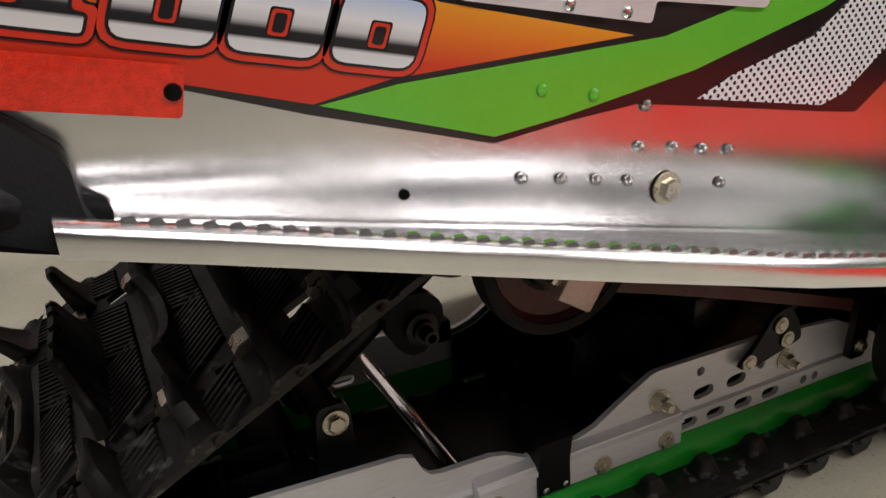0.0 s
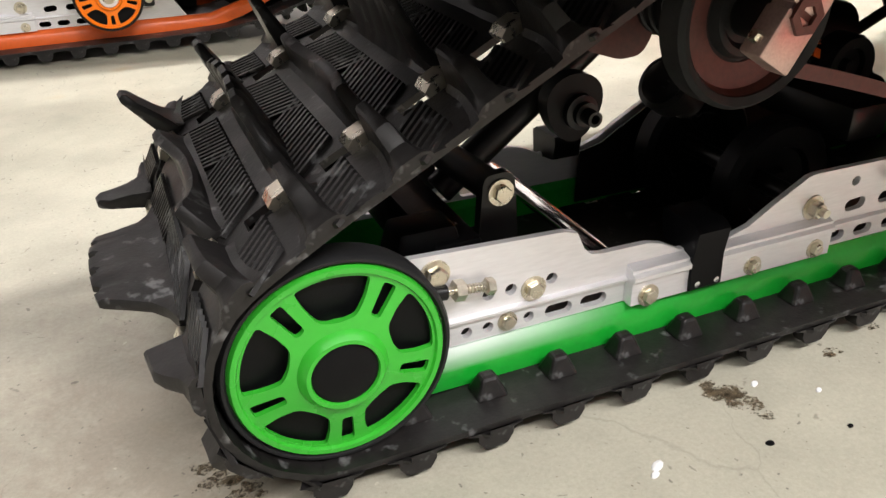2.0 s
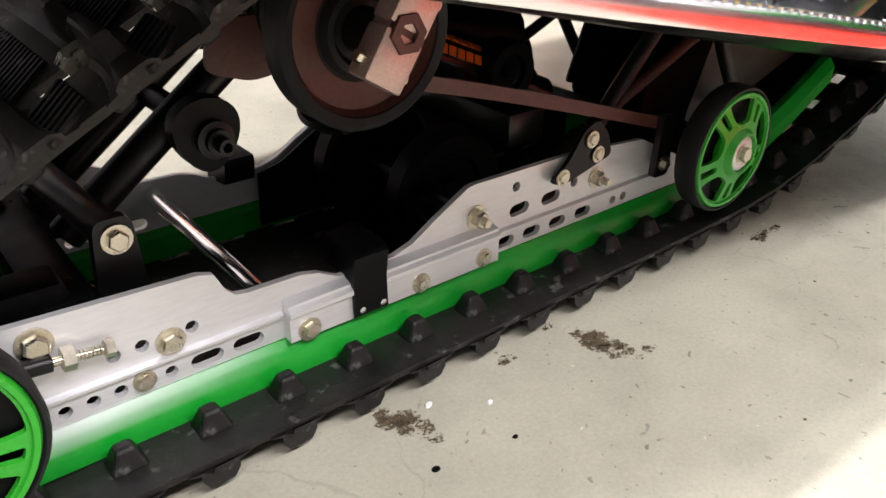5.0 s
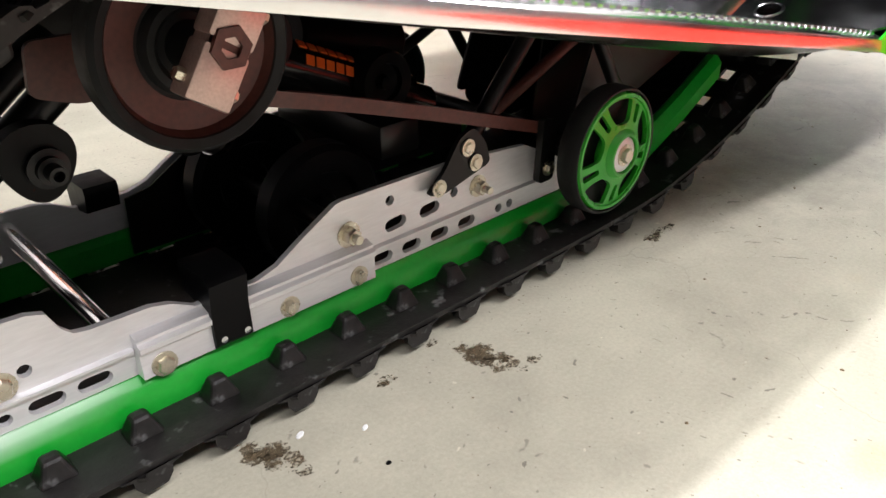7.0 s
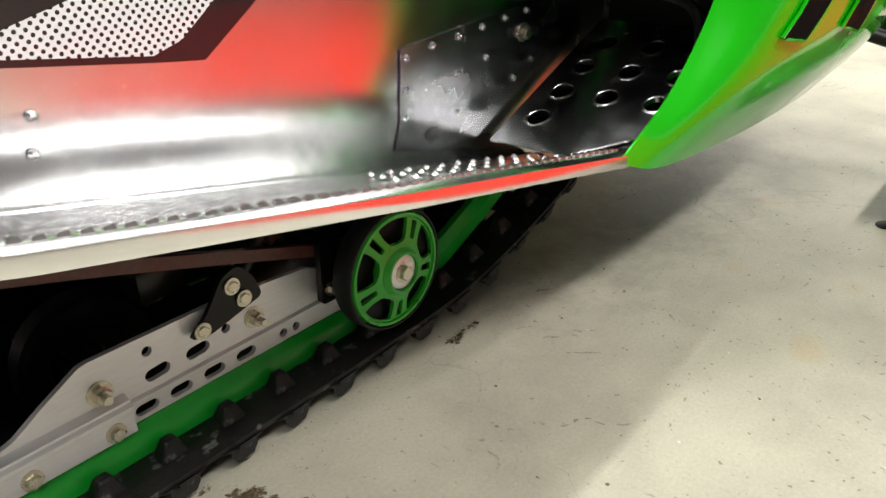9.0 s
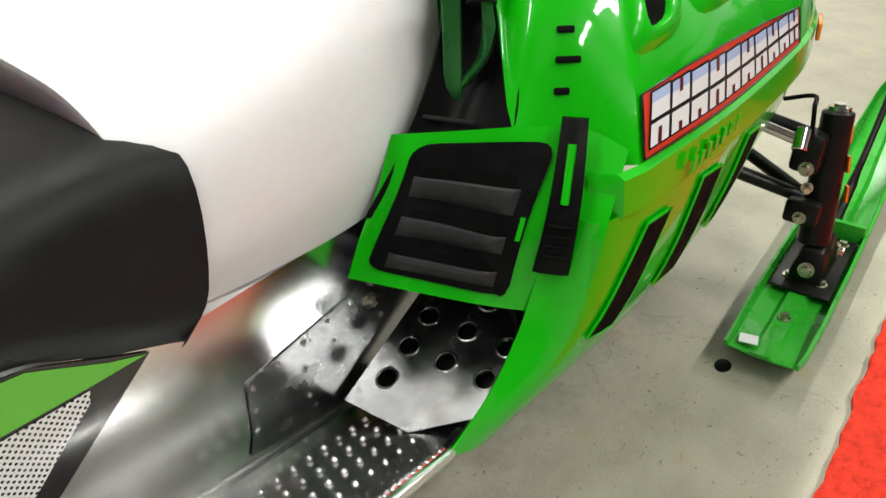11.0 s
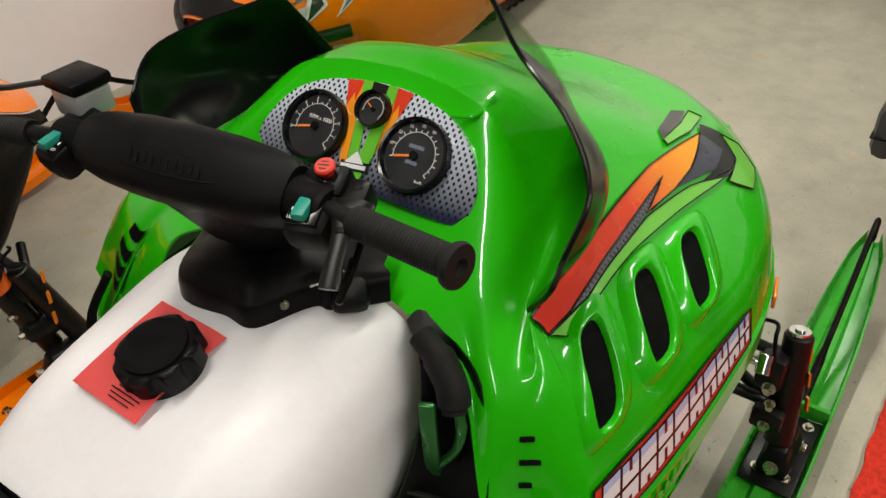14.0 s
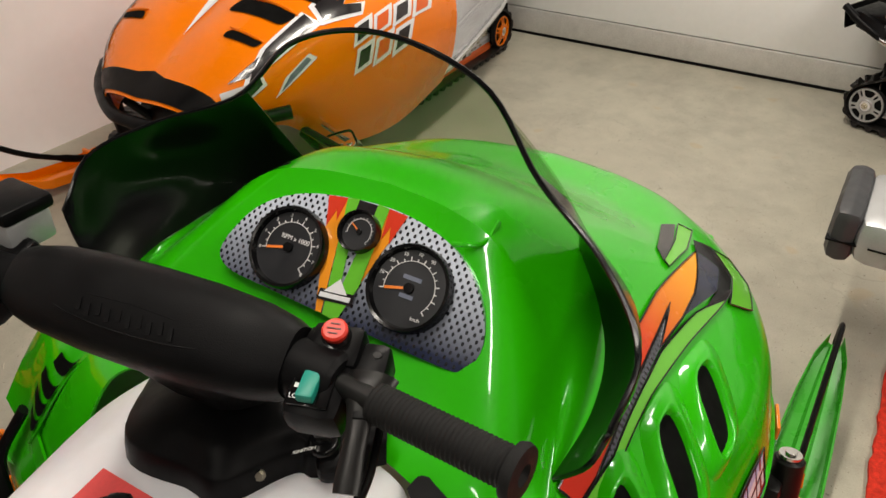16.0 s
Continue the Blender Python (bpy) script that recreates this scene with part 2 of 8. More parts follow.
def runner_with_reflection():
    """Green slide whose upper rear edge blends to aluminium, a reflection painted into the colour."""
    m = material("green_slide_painted_reflection", (0.008, 0.33, 0.025), 0.35, vary=0.08, scale=25)
    nt = m.node_tree
    b = nt.nodes["Principled BSDF"]
    src = b.inputs["Base Color"].links[0].from_socket
    co, sep = nt.nodes.new("ShaderNodeTexCoord"), nt.nodes.new("ShaderNodeSeparateXYZ")
    nt.links.new(co.outputs["Object"], sep.inputs[0])
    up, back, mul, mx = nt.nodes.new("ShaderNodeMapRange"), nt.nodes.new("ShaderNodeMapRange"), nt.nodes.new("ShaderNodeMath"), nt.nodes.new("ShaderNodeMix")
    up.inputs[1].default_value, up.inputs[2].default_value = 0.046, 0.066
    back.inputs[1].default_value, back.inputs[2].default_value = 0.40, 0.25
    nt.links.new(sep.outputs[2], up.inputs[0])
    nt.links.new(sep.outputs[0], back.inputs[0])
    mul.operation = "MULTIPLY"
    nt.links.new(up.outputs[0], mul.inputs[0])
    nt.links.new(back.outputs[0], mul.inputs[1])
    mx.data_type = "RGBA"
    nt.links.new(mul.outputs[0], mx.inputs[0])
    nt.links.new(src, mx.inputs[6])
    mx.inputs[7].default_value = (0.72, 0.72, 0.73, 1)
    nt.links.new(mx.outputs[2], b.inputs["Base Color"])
    return m


def glass(name, colour, alpha):
    m = bpy.data.materials.new(name)
    m.use_nodes = True
    nt = m.node_tree
    out = nt.nodes["Material Output"]
    nt.nodes.remove(nt.nodes["Principled BSDF"])
    tr, gl, mix = nt.nodes.new("ShaderNodeBsdfTransparent"), nt.nodes.new("ShaderNodeBsdfGlossy"), nt.nodes.new("ShaderNodeMixShader")
    tr.inputs[0].default_value = (*colour, 1)
    gl.inputs["Roughness"].default_value = 0.06
    mix.inputs[0].default_value = alpha
    nt.links.new(tr.outputs[0], mix.inputs[1])
    nt.links.new(gl.outputs[0], mix.inputs[2])
    nt.links.new(mix.outputs[0], out.inputs[0])
    return m


SMOKE = glass("smoked_screen", (0.80, 0.83, 0.76), 0.035)
ORANGE_SMOKE = glass("orange_screen", (1.0, 0.66, 0.36), 0.04)


def concrete():
    m = material("concrete_floor", (0.400, 0.377, 0.303), 0.42, vary=0.10, scale=1.3, bump=0.12, bump_scale=140)
    nt = m.node_tree
    b = nt.nodes["Principled BSDF"]
    src = b.inputs["Base Color"].links[0].from_socket
    co = nt.nodes.new("ShaderNodeTexCoord")
    # grit
    vor = nt.nodes.new("ShaderNodeTexNoise")
    vor.inputs["Scale"].default_value, vor.inputs["Detail"].default_value = 160, 2
    nt.links.new(co.outputs["Object"], vor.inputs["Vector"])
    r = nt.nodes.new("ShaderNodeMapRange")
    r.inputs[1].default_value, r.inputs[2].default_value, r.inputs[3].default_value, r.inputs[4].default_value = 0.22, 0.30, 0.35, 1.0
    nt.links.new(vor.outputs[0], r.inputs[0])
    # damp and wear clouds
    cl = nt.nodes.new("ShaderNodeTexNoise")
    cl.inputs["Scale"].default_value, cl.inputs["Detail"].default_value, cl.inputs["Roughness"].default_value = 3.5, 6, 0.7
    nt.links.new(co.outputs["Object"], cl.inputs["Vector"])
    r3 = nt.nodes.new("ShaderNodeMapRange")
    r3.inputs[1].default_value, r3.inputs[2].default_value, r3.inputs[3].default_value, r3.inputs[4].default_value = 0.30, 0.55, 0.80, 1.04
    nt.links.new(cl.outputs[0], r3.inputs[0])
    m1, m2 = nt.nodes.new("ShaderNodeVectorMath"), nt.nodes.new("ShaderNodeVectorMath")
    m1.operation = m2.operation = "MULTIPLY"
    nt.links.new(src, m1.inputs[0])
    nt.links.new(r.outputs[0], m1.inputs[1])
    nt.links.new(m1.outputs[0], m2.inputs[0])
    nt.links.new(r3.outputs[0], m2.inputs[1])
    warp = nt.nodes.new("ShaderNodeTexNoise")
    warp.inputs["Scale"].default_value, warp.inputs["Detail"].default_value = 3.0, 8
    nt.links.new(co.outputs["Object"], warp.inputs["Vector"])
    off = nt.nodes.new("ShaderNodeVectorMath")
    off.operation = "MULTIPLY_ADD"
    nt.links.new(warp.outputs["Color"], off.inputs[0])
    off.inputs[1].default_value = (0.35, 0.35, 0.0)
    nt.links.new(co.outputs["Object"], off.inputs[2])
    cr = nt.nodes.new("ShaderNodeTexVoronoi")
    cr.feature = "DISTANCE_TO_EDGE"
    cr.inputs["Scale"].default_value = 2.6
    nt.links.new(off.outputs[0], cr.inputs["Vector"])
    r4 = nt.nodes.new("ShaderNodeMapRange")
    r4.inputs[1].default_value, r4.inputs[2].default_value, r4.inputs[3].default_value, r4.inputs[4].default_value = 0.0, 0.0035, 0.80, 1.0
    nt.links.new(cr.outputs["Distance"], r4.inputs[0])
    # the cracks fade out here and there
    gap = nt.nodes.new("ShaderNodeTexNoise")
    gap.inputs["Scale"].default_value, gap.inputs["Detail"].default_value = 1.7, 2
    nt.links.new(co.outputs["Object"], gap.inputs["Vector"])
    gr0 = nt.nodes.new("ShaderNodeMapRange")
    gr0.inputs[1].default_value, gr0.inputs[2].default_value = 0.46, 0.60
    nt.links.new(gap.outputs[0], gr0.inputs[0])
    keep = nt.nodes.new("ShaderNodeMix")
    keep.data_type = "FLOAT"
    keep.inputs[2].default_value = 1.0
    nt.links.new(gr0.outputs[0], keep.inputs[0])
    nt.links.new(r4.outputs[0], keep.inputs[3])
    # fine pits and dark specks
    pit = nt.nodes.new("ShaderNodeTexVoronoi")
    pit.inputs["Scale"].default_value = 55
    nt.links.new(off.outputs[0], pit.inputs["Vector"])
    rp = nt.nodes.new("ShaderNodeMapRange")
    rp.inputs[1].default_value, rp.inputs[2].default_value, rp.inputs[3].default_value, rp.inputs[4].default_value = 0.05, 0.11, 0.62, 1.0
    nt.links.new(pit.outputs["Distance"], rp.inputs[0])
    both = nt.nodes.new("ShaderNodeMath")
    both.operation = "MULTIPLY"
    nt.links.new(keep.outputs[0], both.inputs[0])
    nt.links.new(rp.outputs[0], both.inputs[1])
    m3 = nt.nodes.new("ShaderNodeVectorMath")
    m3.operation = "MULTIPLY"
    nt.links.new(m2.outputs[0], m3.inputs[0])
    nt.links.new(both.outputs[0], m3.inputs[1])
    spot = nt.nodes.new("ShaderNodeTexNoise")
    spot.inputs["Scale"].default_value, spot.inputs["Detail"].default_value = 7.0, 1
    nt.links.new(co.outputs["Object"], spot.inputs["Vector"])
    r5 = nt.nodes.new("ShaderNodeMapRange")
    r5.inputs[1].default_value, r5.inputs[2].default_value, r5.inputs[3].default_value, r5.inputs[4].default_value = 0.70, 0.76, 0.0, 0.5
    nt.links.new(spot.outputs[0], r5.inputs[0])
    mx = nt.nodes.new("ShaderNodeMix")
    mx.data_type = "RGBA"
    nt.links.new(r5.outputs[0], mx.inputs[0])
    nt.links.new(m3.outputs[0], mx.inputs[6])
    mx.inputs[7].default_value = (0.42, 0.33, 0.20, 1)
    last = mx.outputs[2]
    # ground-in grime behind the track and, with shadow painted in, under the front
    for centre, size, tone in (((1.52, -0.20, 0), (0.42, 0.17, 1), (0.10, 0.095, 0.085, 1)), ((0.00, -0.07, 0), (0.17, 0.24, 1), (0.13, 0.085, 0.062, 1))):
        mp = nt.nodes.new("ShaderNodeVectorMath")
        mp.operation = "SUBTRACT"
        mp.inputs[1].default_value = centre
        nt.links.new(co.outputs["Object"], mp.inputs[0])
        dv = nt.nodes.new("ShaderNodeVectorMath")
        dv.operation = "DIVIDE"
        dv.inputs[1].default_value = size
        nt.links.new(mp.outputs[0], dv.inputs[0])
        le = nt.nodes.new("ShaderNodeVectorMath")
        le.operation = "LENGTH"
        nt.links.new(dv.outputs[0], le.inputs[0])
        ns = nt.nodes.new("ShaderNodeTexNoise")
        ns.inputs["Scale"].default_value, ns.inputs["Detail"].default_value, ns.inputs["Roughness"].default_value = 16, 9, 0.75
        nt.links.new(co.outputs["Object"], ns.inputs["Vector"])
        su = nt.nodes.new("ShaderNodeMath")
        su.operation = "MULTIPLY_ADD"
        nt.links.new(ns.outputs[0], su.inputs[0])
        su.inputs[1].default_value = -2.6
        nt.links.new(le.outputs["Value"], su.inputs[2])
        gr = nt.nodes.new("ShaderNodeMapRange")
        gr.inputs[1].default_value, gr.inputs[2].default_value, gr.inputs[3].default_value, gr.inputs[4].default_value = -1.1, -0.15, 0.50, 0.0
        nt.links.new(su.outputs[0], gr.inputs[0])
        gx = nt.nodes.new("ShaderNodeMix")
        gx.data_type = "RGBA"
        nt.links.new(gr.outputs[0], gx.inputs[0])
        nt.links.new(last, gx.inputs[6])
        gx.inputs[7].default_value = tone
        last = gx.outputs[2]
    # fine grain and scattered specks, dark and pale
    grain = nt.nodes.new("ShaderNodeTexNoise")
    grain.inputs["Scale"].default_value, grain.inputs["Detail"].default_value, grain.inputs["Roughness"].default_value = 240, 5, 0.8
    nt.links.new(co.outputs["Object"], grain.inputs["Vector"])
    g1 = nt.nodes.new("ShaderNodeMapRange")
    g1.inputs[1].default_value, g1.inputs[2].default_value, g1.inputs[3].default_value, g1.inputs[4].default_value = 0.30, 0.70, 0.86, 1.10
    nt.links.new(grain.outputs[0], g1.inputs[0])
    total = g1.outputs[0]
    for scale, far, share, tone in ((70, 0.13, 0.80, 0.50), (95, 0.16, 0.86, 0.60), (60, 0.10, 0.90, 1.35)):
        cell = nt.nodes.new("ShaderNodeTexVoronoi")
        cell.inputs["Scale"].default_value = scale
        nt.links.new(off.outputs[0], cell.inputs["Vector"])
        hue = nt.nodes.new("ShaderNodeSeparateColor")
        nt.links.new(cell.outputs["Color"], hue.inputs[0])
        near, some, both2, tint, prod = (nt.nodes.new("ShaderNodeMath") for _ in range(5))
        near.operation, some.operation, both2.operation, tint.operation, prod.operation = "LESS_THAN", "GREATER_THAN", "MULTIPLY", "MULTIPLY_ADD", "MULTIPLY"
        nt.links.new(cell.outputs["Distance"], near.inputs[0])
        near.inputs[1].default_value = far
        nt.links.new(hue.outputs[0], some.inputs[0])
        some.inputs[1].default_value = share
        nt.links.new(near.outputs[0], both2.inputs[0])
        nt.links.new(some.outputs[0], both2.inputs[1])
        nt.links.new(both2.outputs[0], tint.inputs[0])
        tint.inputs[1].default_value, tint.inputs[2].default_value = tone - 1.0, 1.0
        nt.links.new(total, prod.inputs[0])
        nt.links.new(tint.outputs[0], prod.inputs[1])
        total = prod.outputs[0]
    fin = nt.nodes.new("ShaderNodeVectorMath")
    fin.operation = "MULTIPLY"
    nt.links.new(last, fin.inputs[0])
    nt.links.new(total, fin.inputs[1])
    nt.links.new(fin.outputs[0], b.inputs["Base Color"])
    return m


def scuffs(m):
    """Pale scuffs and dust chips on rubber."""
    nt = m.node_tree
    b = nt.nodes["Principled BSDF"]
    src = b.inputs["Base Color"].links[0].from_socket
    co, ns = nt.nodes.new("ShaderNodeTexCoord"), nt.nodes.new("ShaderNodeTexNoise")
    ns.inputs["Scale"].default_value, ns.inputs["Detail"].default_value = 55, 3
    nt.links.new(co.outputs["Object"], ns.inputs["Vector"])
    r = nt.nodes.new("ShaderNodeMapRange")
    r.inputs[1].default_value, r.inputs[2].default_value, r.inputs[4].default_value = 0.62, 0.70, 0.60
    nt.links.new(ns.outputs[0], r.inputs[0])
    mx = nt.nodes.new("ShaderNodeMix")
    mx.data_type = "RGBA"
    nt.links.new(r.outputs[0], mx.inputs[0])
    nt.links.new(src, mx.inputs[6])
    mx.inputs[7].default_value = (0.16, 0.16, 0.16, 1)
    nt.links.new(mx.outputs[2], b.inputs["Base Color"])


scuffs(RUBBER)


def stain():
    """Brown dust that lies in scattered grains, with bare floor between them."""
    m = material("mud_dust", (0.120, 0.088, 0.050), 0.9, vary=0.5, scale=60)
    nt = m.node_tree
    b = nt.nodes["Principled BSDF"]
    co, ns = nt.nodes.new("ShaderNodeTexCoord"), nt.nodes.new("ShaderNodeTexNoise")
    ns.inputs["Scale"].default_value, ns.inputs["Detail"].default_value, ns.inputs["Roughness"].default_value = 230, 4, 0.7
    nt.links.new(co.outputs["Object"], ns.inputs["Vector"])
    r = nt.nodes.new("ShaderNodeMapRange")
    r.inputs[1].default_value, r.inputs[2].default_value, r.inputs[3].default_value, r.inputs[4].default_value = 0.42, 0.60, 0.03, 0.72
    nt.links.new(ns.outputs[0], r.inputs[0])
    nt.links.new(r.outputs[0], b.inputs["Alpha"])
    return m


STAIN = stain()
RUNNER = runner_with_reflection()
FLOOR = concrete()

# ---- building tools ----
def finish(name, bm, mat, smooth=True, mats=()):
    bmesh.ops.recalc_face_normals(bm, faces=bm.faces[:])
    me = bpy.data.meshes.new(name)
    bm.to_mesh(me)
    bm.free()
    for mm in (mat, *mats):
        me.materials.append(mm)
    for p in me.polygons:
        p.use_smooth = smooth
    if smooth:
        me.set_sharp_from_angle(angle=radians(38))
    return me


def part(name, bm, mat, parent, label="", smooth=True, mats=()):
    ob = new(name, finish(name, bm, mat, smooth, mats))
    ob.parent = parent
    if label:
        ob["label"] = label
    return ob


def piece(name, me, m, parent):
    ob = new(name, me)
    ob.parent = parent
    ob.matrix_local = m
    return ob


def thing(name, label, category, group=""):
    return tagged(new(name), label, category, group)


def B():
    return bmesh.new()


def box(bm, c, s, m=None, bevel=0.0, taper=1.0):
    r = bmesh.ops.create_cube(bm, size=1.0)
    vs = r["verts"]
    for v in vs:
        k = taper if v.co.z > 0 else 1.0
        v.co = Vector((v.co.x * s[0] * k, v.co.y * s[1] * k, v.co.z * s[2]))
    if bevel:
        es = list({e for v in vs for e in v.link_edges})
        rb = bmesh.ops.bevel(bm, geom=es, offset=bevel, segments=2, profile=0.5, affect="EDGES")
        vs = list({v for f in rb["faces"] for v in f.verts} | {v for v in vs if v.is_valid})
    t = Matrix.Translation(c) @ (m if m is not None else Matrix.Identity(4))
    for v in vs:
        v.co = t @ v.co
    return vs


def along(p0, p1):
    """A frame at p0 whose z runs to p1."""
    p0, p1 = Vector(p0), Vector(p1)
    return Matrix.Translation(p0) @ (p1 - p0).to_track_quat("Z", "Y").to_matrix().to_4x4(), (p1 - p0).length


def lathe(bm, prof, m=None, n=24, phase=0.0):
    """Turn a profile of (radius, height) round z."""
    rings = []
    for r, z in prof:
        if r < 1e-6:
            rings.append([bm.verts.new((0, 0, z))])
        else:
            rings.append([bm.verts.new((r * math.cos(phase + 2 * math.pi * i / n), r * math.sin(phase + 2 * math.pi * i / n), z)) for i in range(n)])
    for a, b in zip(rings, rings[1:]):
        for i in range(n):
            j = (i + 1) % n
            q = [a[i % len(a)], a[j % len(a)], b[j % len(b)], b[i % len(b)]]
            q = [v for k, v in enumerate(q) if v not in q[:k]]
            if len(q) > 2:
                bm.faces.new(q)
    if m is not None:
        for ring in rings:
            for v in ring:
                v.co = m @ v.co
    return rings


def rod(bm, p0, p1, r, n=12, r2=None, edge=0.0):
    m, ln = along(p0, p1)
    r2 = r if r2 is None else r2
    e = edge or min(r, r2, ln / 2) * 0.12
    lathe(bm, [(0, 0), (r - e, 0), (r, e), (r2, ln - e), (r2 - e, ln), (0, ln)], m, n)


def spline(pts, k=8, closed=False):
    """Points on a Catmull-Rom curve through pts."""
    P = [Vector(p) for p in pts]
    n = len(P)
    out = []
    for i in range(n if closed else n - 1):
        a = P[i - 1] if (closed or i > 0) else P[0] * 2 - P[1]
        b, c = P[i], P[(i + 1) % n]
        d = P[(i + 2) % n] if (closed or i + 2 < n) else c * 2 - b
        for j in range(k):
            t = j / k
            out.append(0.5 * (2 * b + (c - a) * t + (2 * a - 5 * b + 4 * c - d) * t * t + (3 * b - a - 3 * c + d) * t ** 3))
    if not closed:
        out.append(P[-1])
    return out


def pipe(bm, pts, r, n=10, closed=False, squash=1.0, ups=(0, 0, 1)):
    """A round tube along points; r may be one radius or one a point."""
    P = [Vector(p) for p in pts]
    rings = []
    for i, p in enumerate(P):
        if closed:
            d = P[(i + 1) % len(P)] - P[i - 1]
        else:
            d = P[min(i + 1, len(P) - 1)] - P[max(i - 1, 0)]
        d.normalize()
        u = Vector(ups)
        s = d.cross(u)
        if s.length < 0.05:
            s = d.cross(Vector((0, 1, 0.2)))
        s.normalize()
        w = s.cross(d)
        rr = r[i] if isinstance(r, (list, tuple)) else r
        rings.append([bm.verts.new(p + s * (rr * math.cos(2 * math.pi * k / n)) + w * (rr * squash * math.sin(2 * math.pi * k / n))) for k in range(n)])
    pairs = list(zip(rings, rings[1:])) + ([(rings[-1], rings[0])] if closed else [])
    for a, b in pairs:
        for k in range(n):
            bm.faces.new((a[k], a[(k + 1) % n], b[(k + 1) % n], b[k]))
    if not closed:
        bm.faces.new(rings[0])
        bm.faces.new(rings[-1])


def plate(bm, outline, holes, thick, m):
    """A flat plate in its own xy plane with holes right through, set by m; z runs from 0 to thick."""
    tmp = bmesh.new()
    loops = [outline, *holes]
    edges = []
    for lp in loops:
        vs = [tmp.verts.new((x, y, 0)) for x, y in lp]
        edges += [tmp.edges.new((vs[i], vs[(i + 1) % len(vs)])) for i in range(len(vs))]
    bmesh.ops.triangle_fill(tmp, use_beauty=True, use_dissolve=False, edges=edges, normal=(0, 0, 1))
    bmesh.ops.recalc_face_normals(tmp, faces=tmp.faces[:])
    ext = bmesh.ops.extrude_face_region(tmp, geom=tmp.faces[:])
    for g in ext["geom"]:
        if isinstance(g, bmesh.types.BMVert):
            g.co.z += thick
    idx = {}
    for v in tmp.verts:
        idx[v] = bm.verts.new(m @ v.co)
    for f in tmp.faces:
        try:
            bm.faces.new([idx[v] for v in f.verts])
        except ValueError:
            pass
    tmp.free()


def ring2(cx, cy, r, n=14):
    return [(cx + r * math.cos(2 * math.pi * i / n), cy + r * math.sin(2 * math.pi * i / n)) for i in range(n)]


def slot2(cx, cy, ln, wd, tilt=0.0, n=6):
    out = []
    h = (ln - wd) / 2
    for i in range(n + 1):
        a = -math.pi / 2 + math.pi * i / n
        out.append((h + wd / 2 * math.cos(a), wd / 2 * math.sin(a)))
    for i in range(n + 1):
        a = math.pi / 2 + math.pi * i / n
        out.append((-h + wd / 2 * math.cos(a), wd / 2 * math.sin(a)))
    c, s = math.cos(radians(tilt)), math.sin(radians(tilt))
    return [(cx + x * c - y * s, cy + x * s + y * c) for x, y in out]


def rounded(pts, r, k=4):
    """An outline with its corners rounded."""
    out = []
    n = len(pts)
    for i in range(n):
        p, a, b = Vector(pts[i]), Vector(pts[i - 1]), Vector(pts[(i + 1) % n])
        da, db = (a - p), (b - p)
        ra = min(r, da.length * 0.45, db.length * 0.45)
        pa, pb = p + da.normalized() * ra, p + db.normalized() * ra
        for j in range(k + 1):
            t = j / k
            q = pa * (1 - t) ** 2 + p * 2 * t * (1 - t) + pb * t * t
            out.append((q.x, q.y))
    return out


def cat(p, t):
    """Catmull-Rom through the rows of p at t in 0..len-1."""
    n = len(p)
    i = min(int(t), n - 2)
    f = t - i
    a = p[i - 1] if i > 0 else 2 * p[0] - p[1]
    d = p[i + 2] if i + 2 < n else 2 * p[-1] - p[-2]
    b, c = p[i], p[i + 1]
    return 0.5 * (2 * b + (c - a) * f + (2 * a - 5 * b + 4 * c - d) * f * f + (3 * b - a - 3 * c + d) * f ** 3)


class Patch:
    """A smooth sheet through a grid of places: u runs along the rows, v along the columns, both 0..1."""

    def __init__(self, rows, mirror=False):
        self.g = np.array(rows, float)
        if mirror:
            self.g[:, :, 1] *= -1.0

    def at(self, u, v):
        g = self.g
        w = cat(np.swapaxes(g, 0, 1), min(max(v, 0), 1) * (g.shape[1] - 1))
        return Vector(cat(w, min(max(u, 0), 1) * (g.shape[0] - 1)))

    def normal(self, u, v):
        e = 0.01
        n = (self.at(min(u + e, 1), v) - self.at(max(u - e, 0), v)).cross(self.at(u, min(v + e, 1)) - self.at(u, max(v - e, 0)))
        n.normalize()
        return n

    def mesh(self, bm, nu, nv, lift=None):
        grid = [[bm.verts.new(self.at(i / nu, j / nv) + (lift(i / nu, j / nv) if lift else Vector((0, 0, 0)))) for j in range(nv + 1)] for i in range(nu + 1)]
        for i in range(nu):
            for j in range(nv):
                bm.faces.new((grid[i][j], grid[i + 1][j], grid[i + 1][j + 1], grid[i][j + 1]))
        return grid

    def decal(self, bm, outline, off, side=1.0, fine=0.03):
        """A sheet of the outline (u, v) laid onto the patch, off metres above it."""
        tmp = bmesh.new()
        tmp.faces.new([tmp.verts.new((u, v, 0)) for u, v in outline])
        bmesh.ops.triangulate(tmp, faces=tmp.faces[:])
        for _ in range(6):
            long = [e for e in tmp.edges if e.calc_length() > fine]
            if not long:
                break
            bmesh.ops.subdivide_edges(tmp, edges=long, cuts=1)
            bmesh.ops.triangulate(tmp, faces=tmp.faces[:])
        idx = {}
        for v in tmp.verts:
            idx[v] = bm.verts.new(self.at(v.co.x, v.co.y) + self.normal(v.co.x, v.co.y) * off * side)
        for f in tmp.faces:
            bm.faces.new([idx[v] for v in f.verts])
        tmp.free()


def sheet(bm, thick):
    """Give an open sheet a thickness, inwards and outwards by the sign."""
    bmesh.ops.recalc_face_normals(bm, faces=bm.faces[:])
    bmesh.ops.solidify(bm, geom=bm.faces[:], thickness=thick)


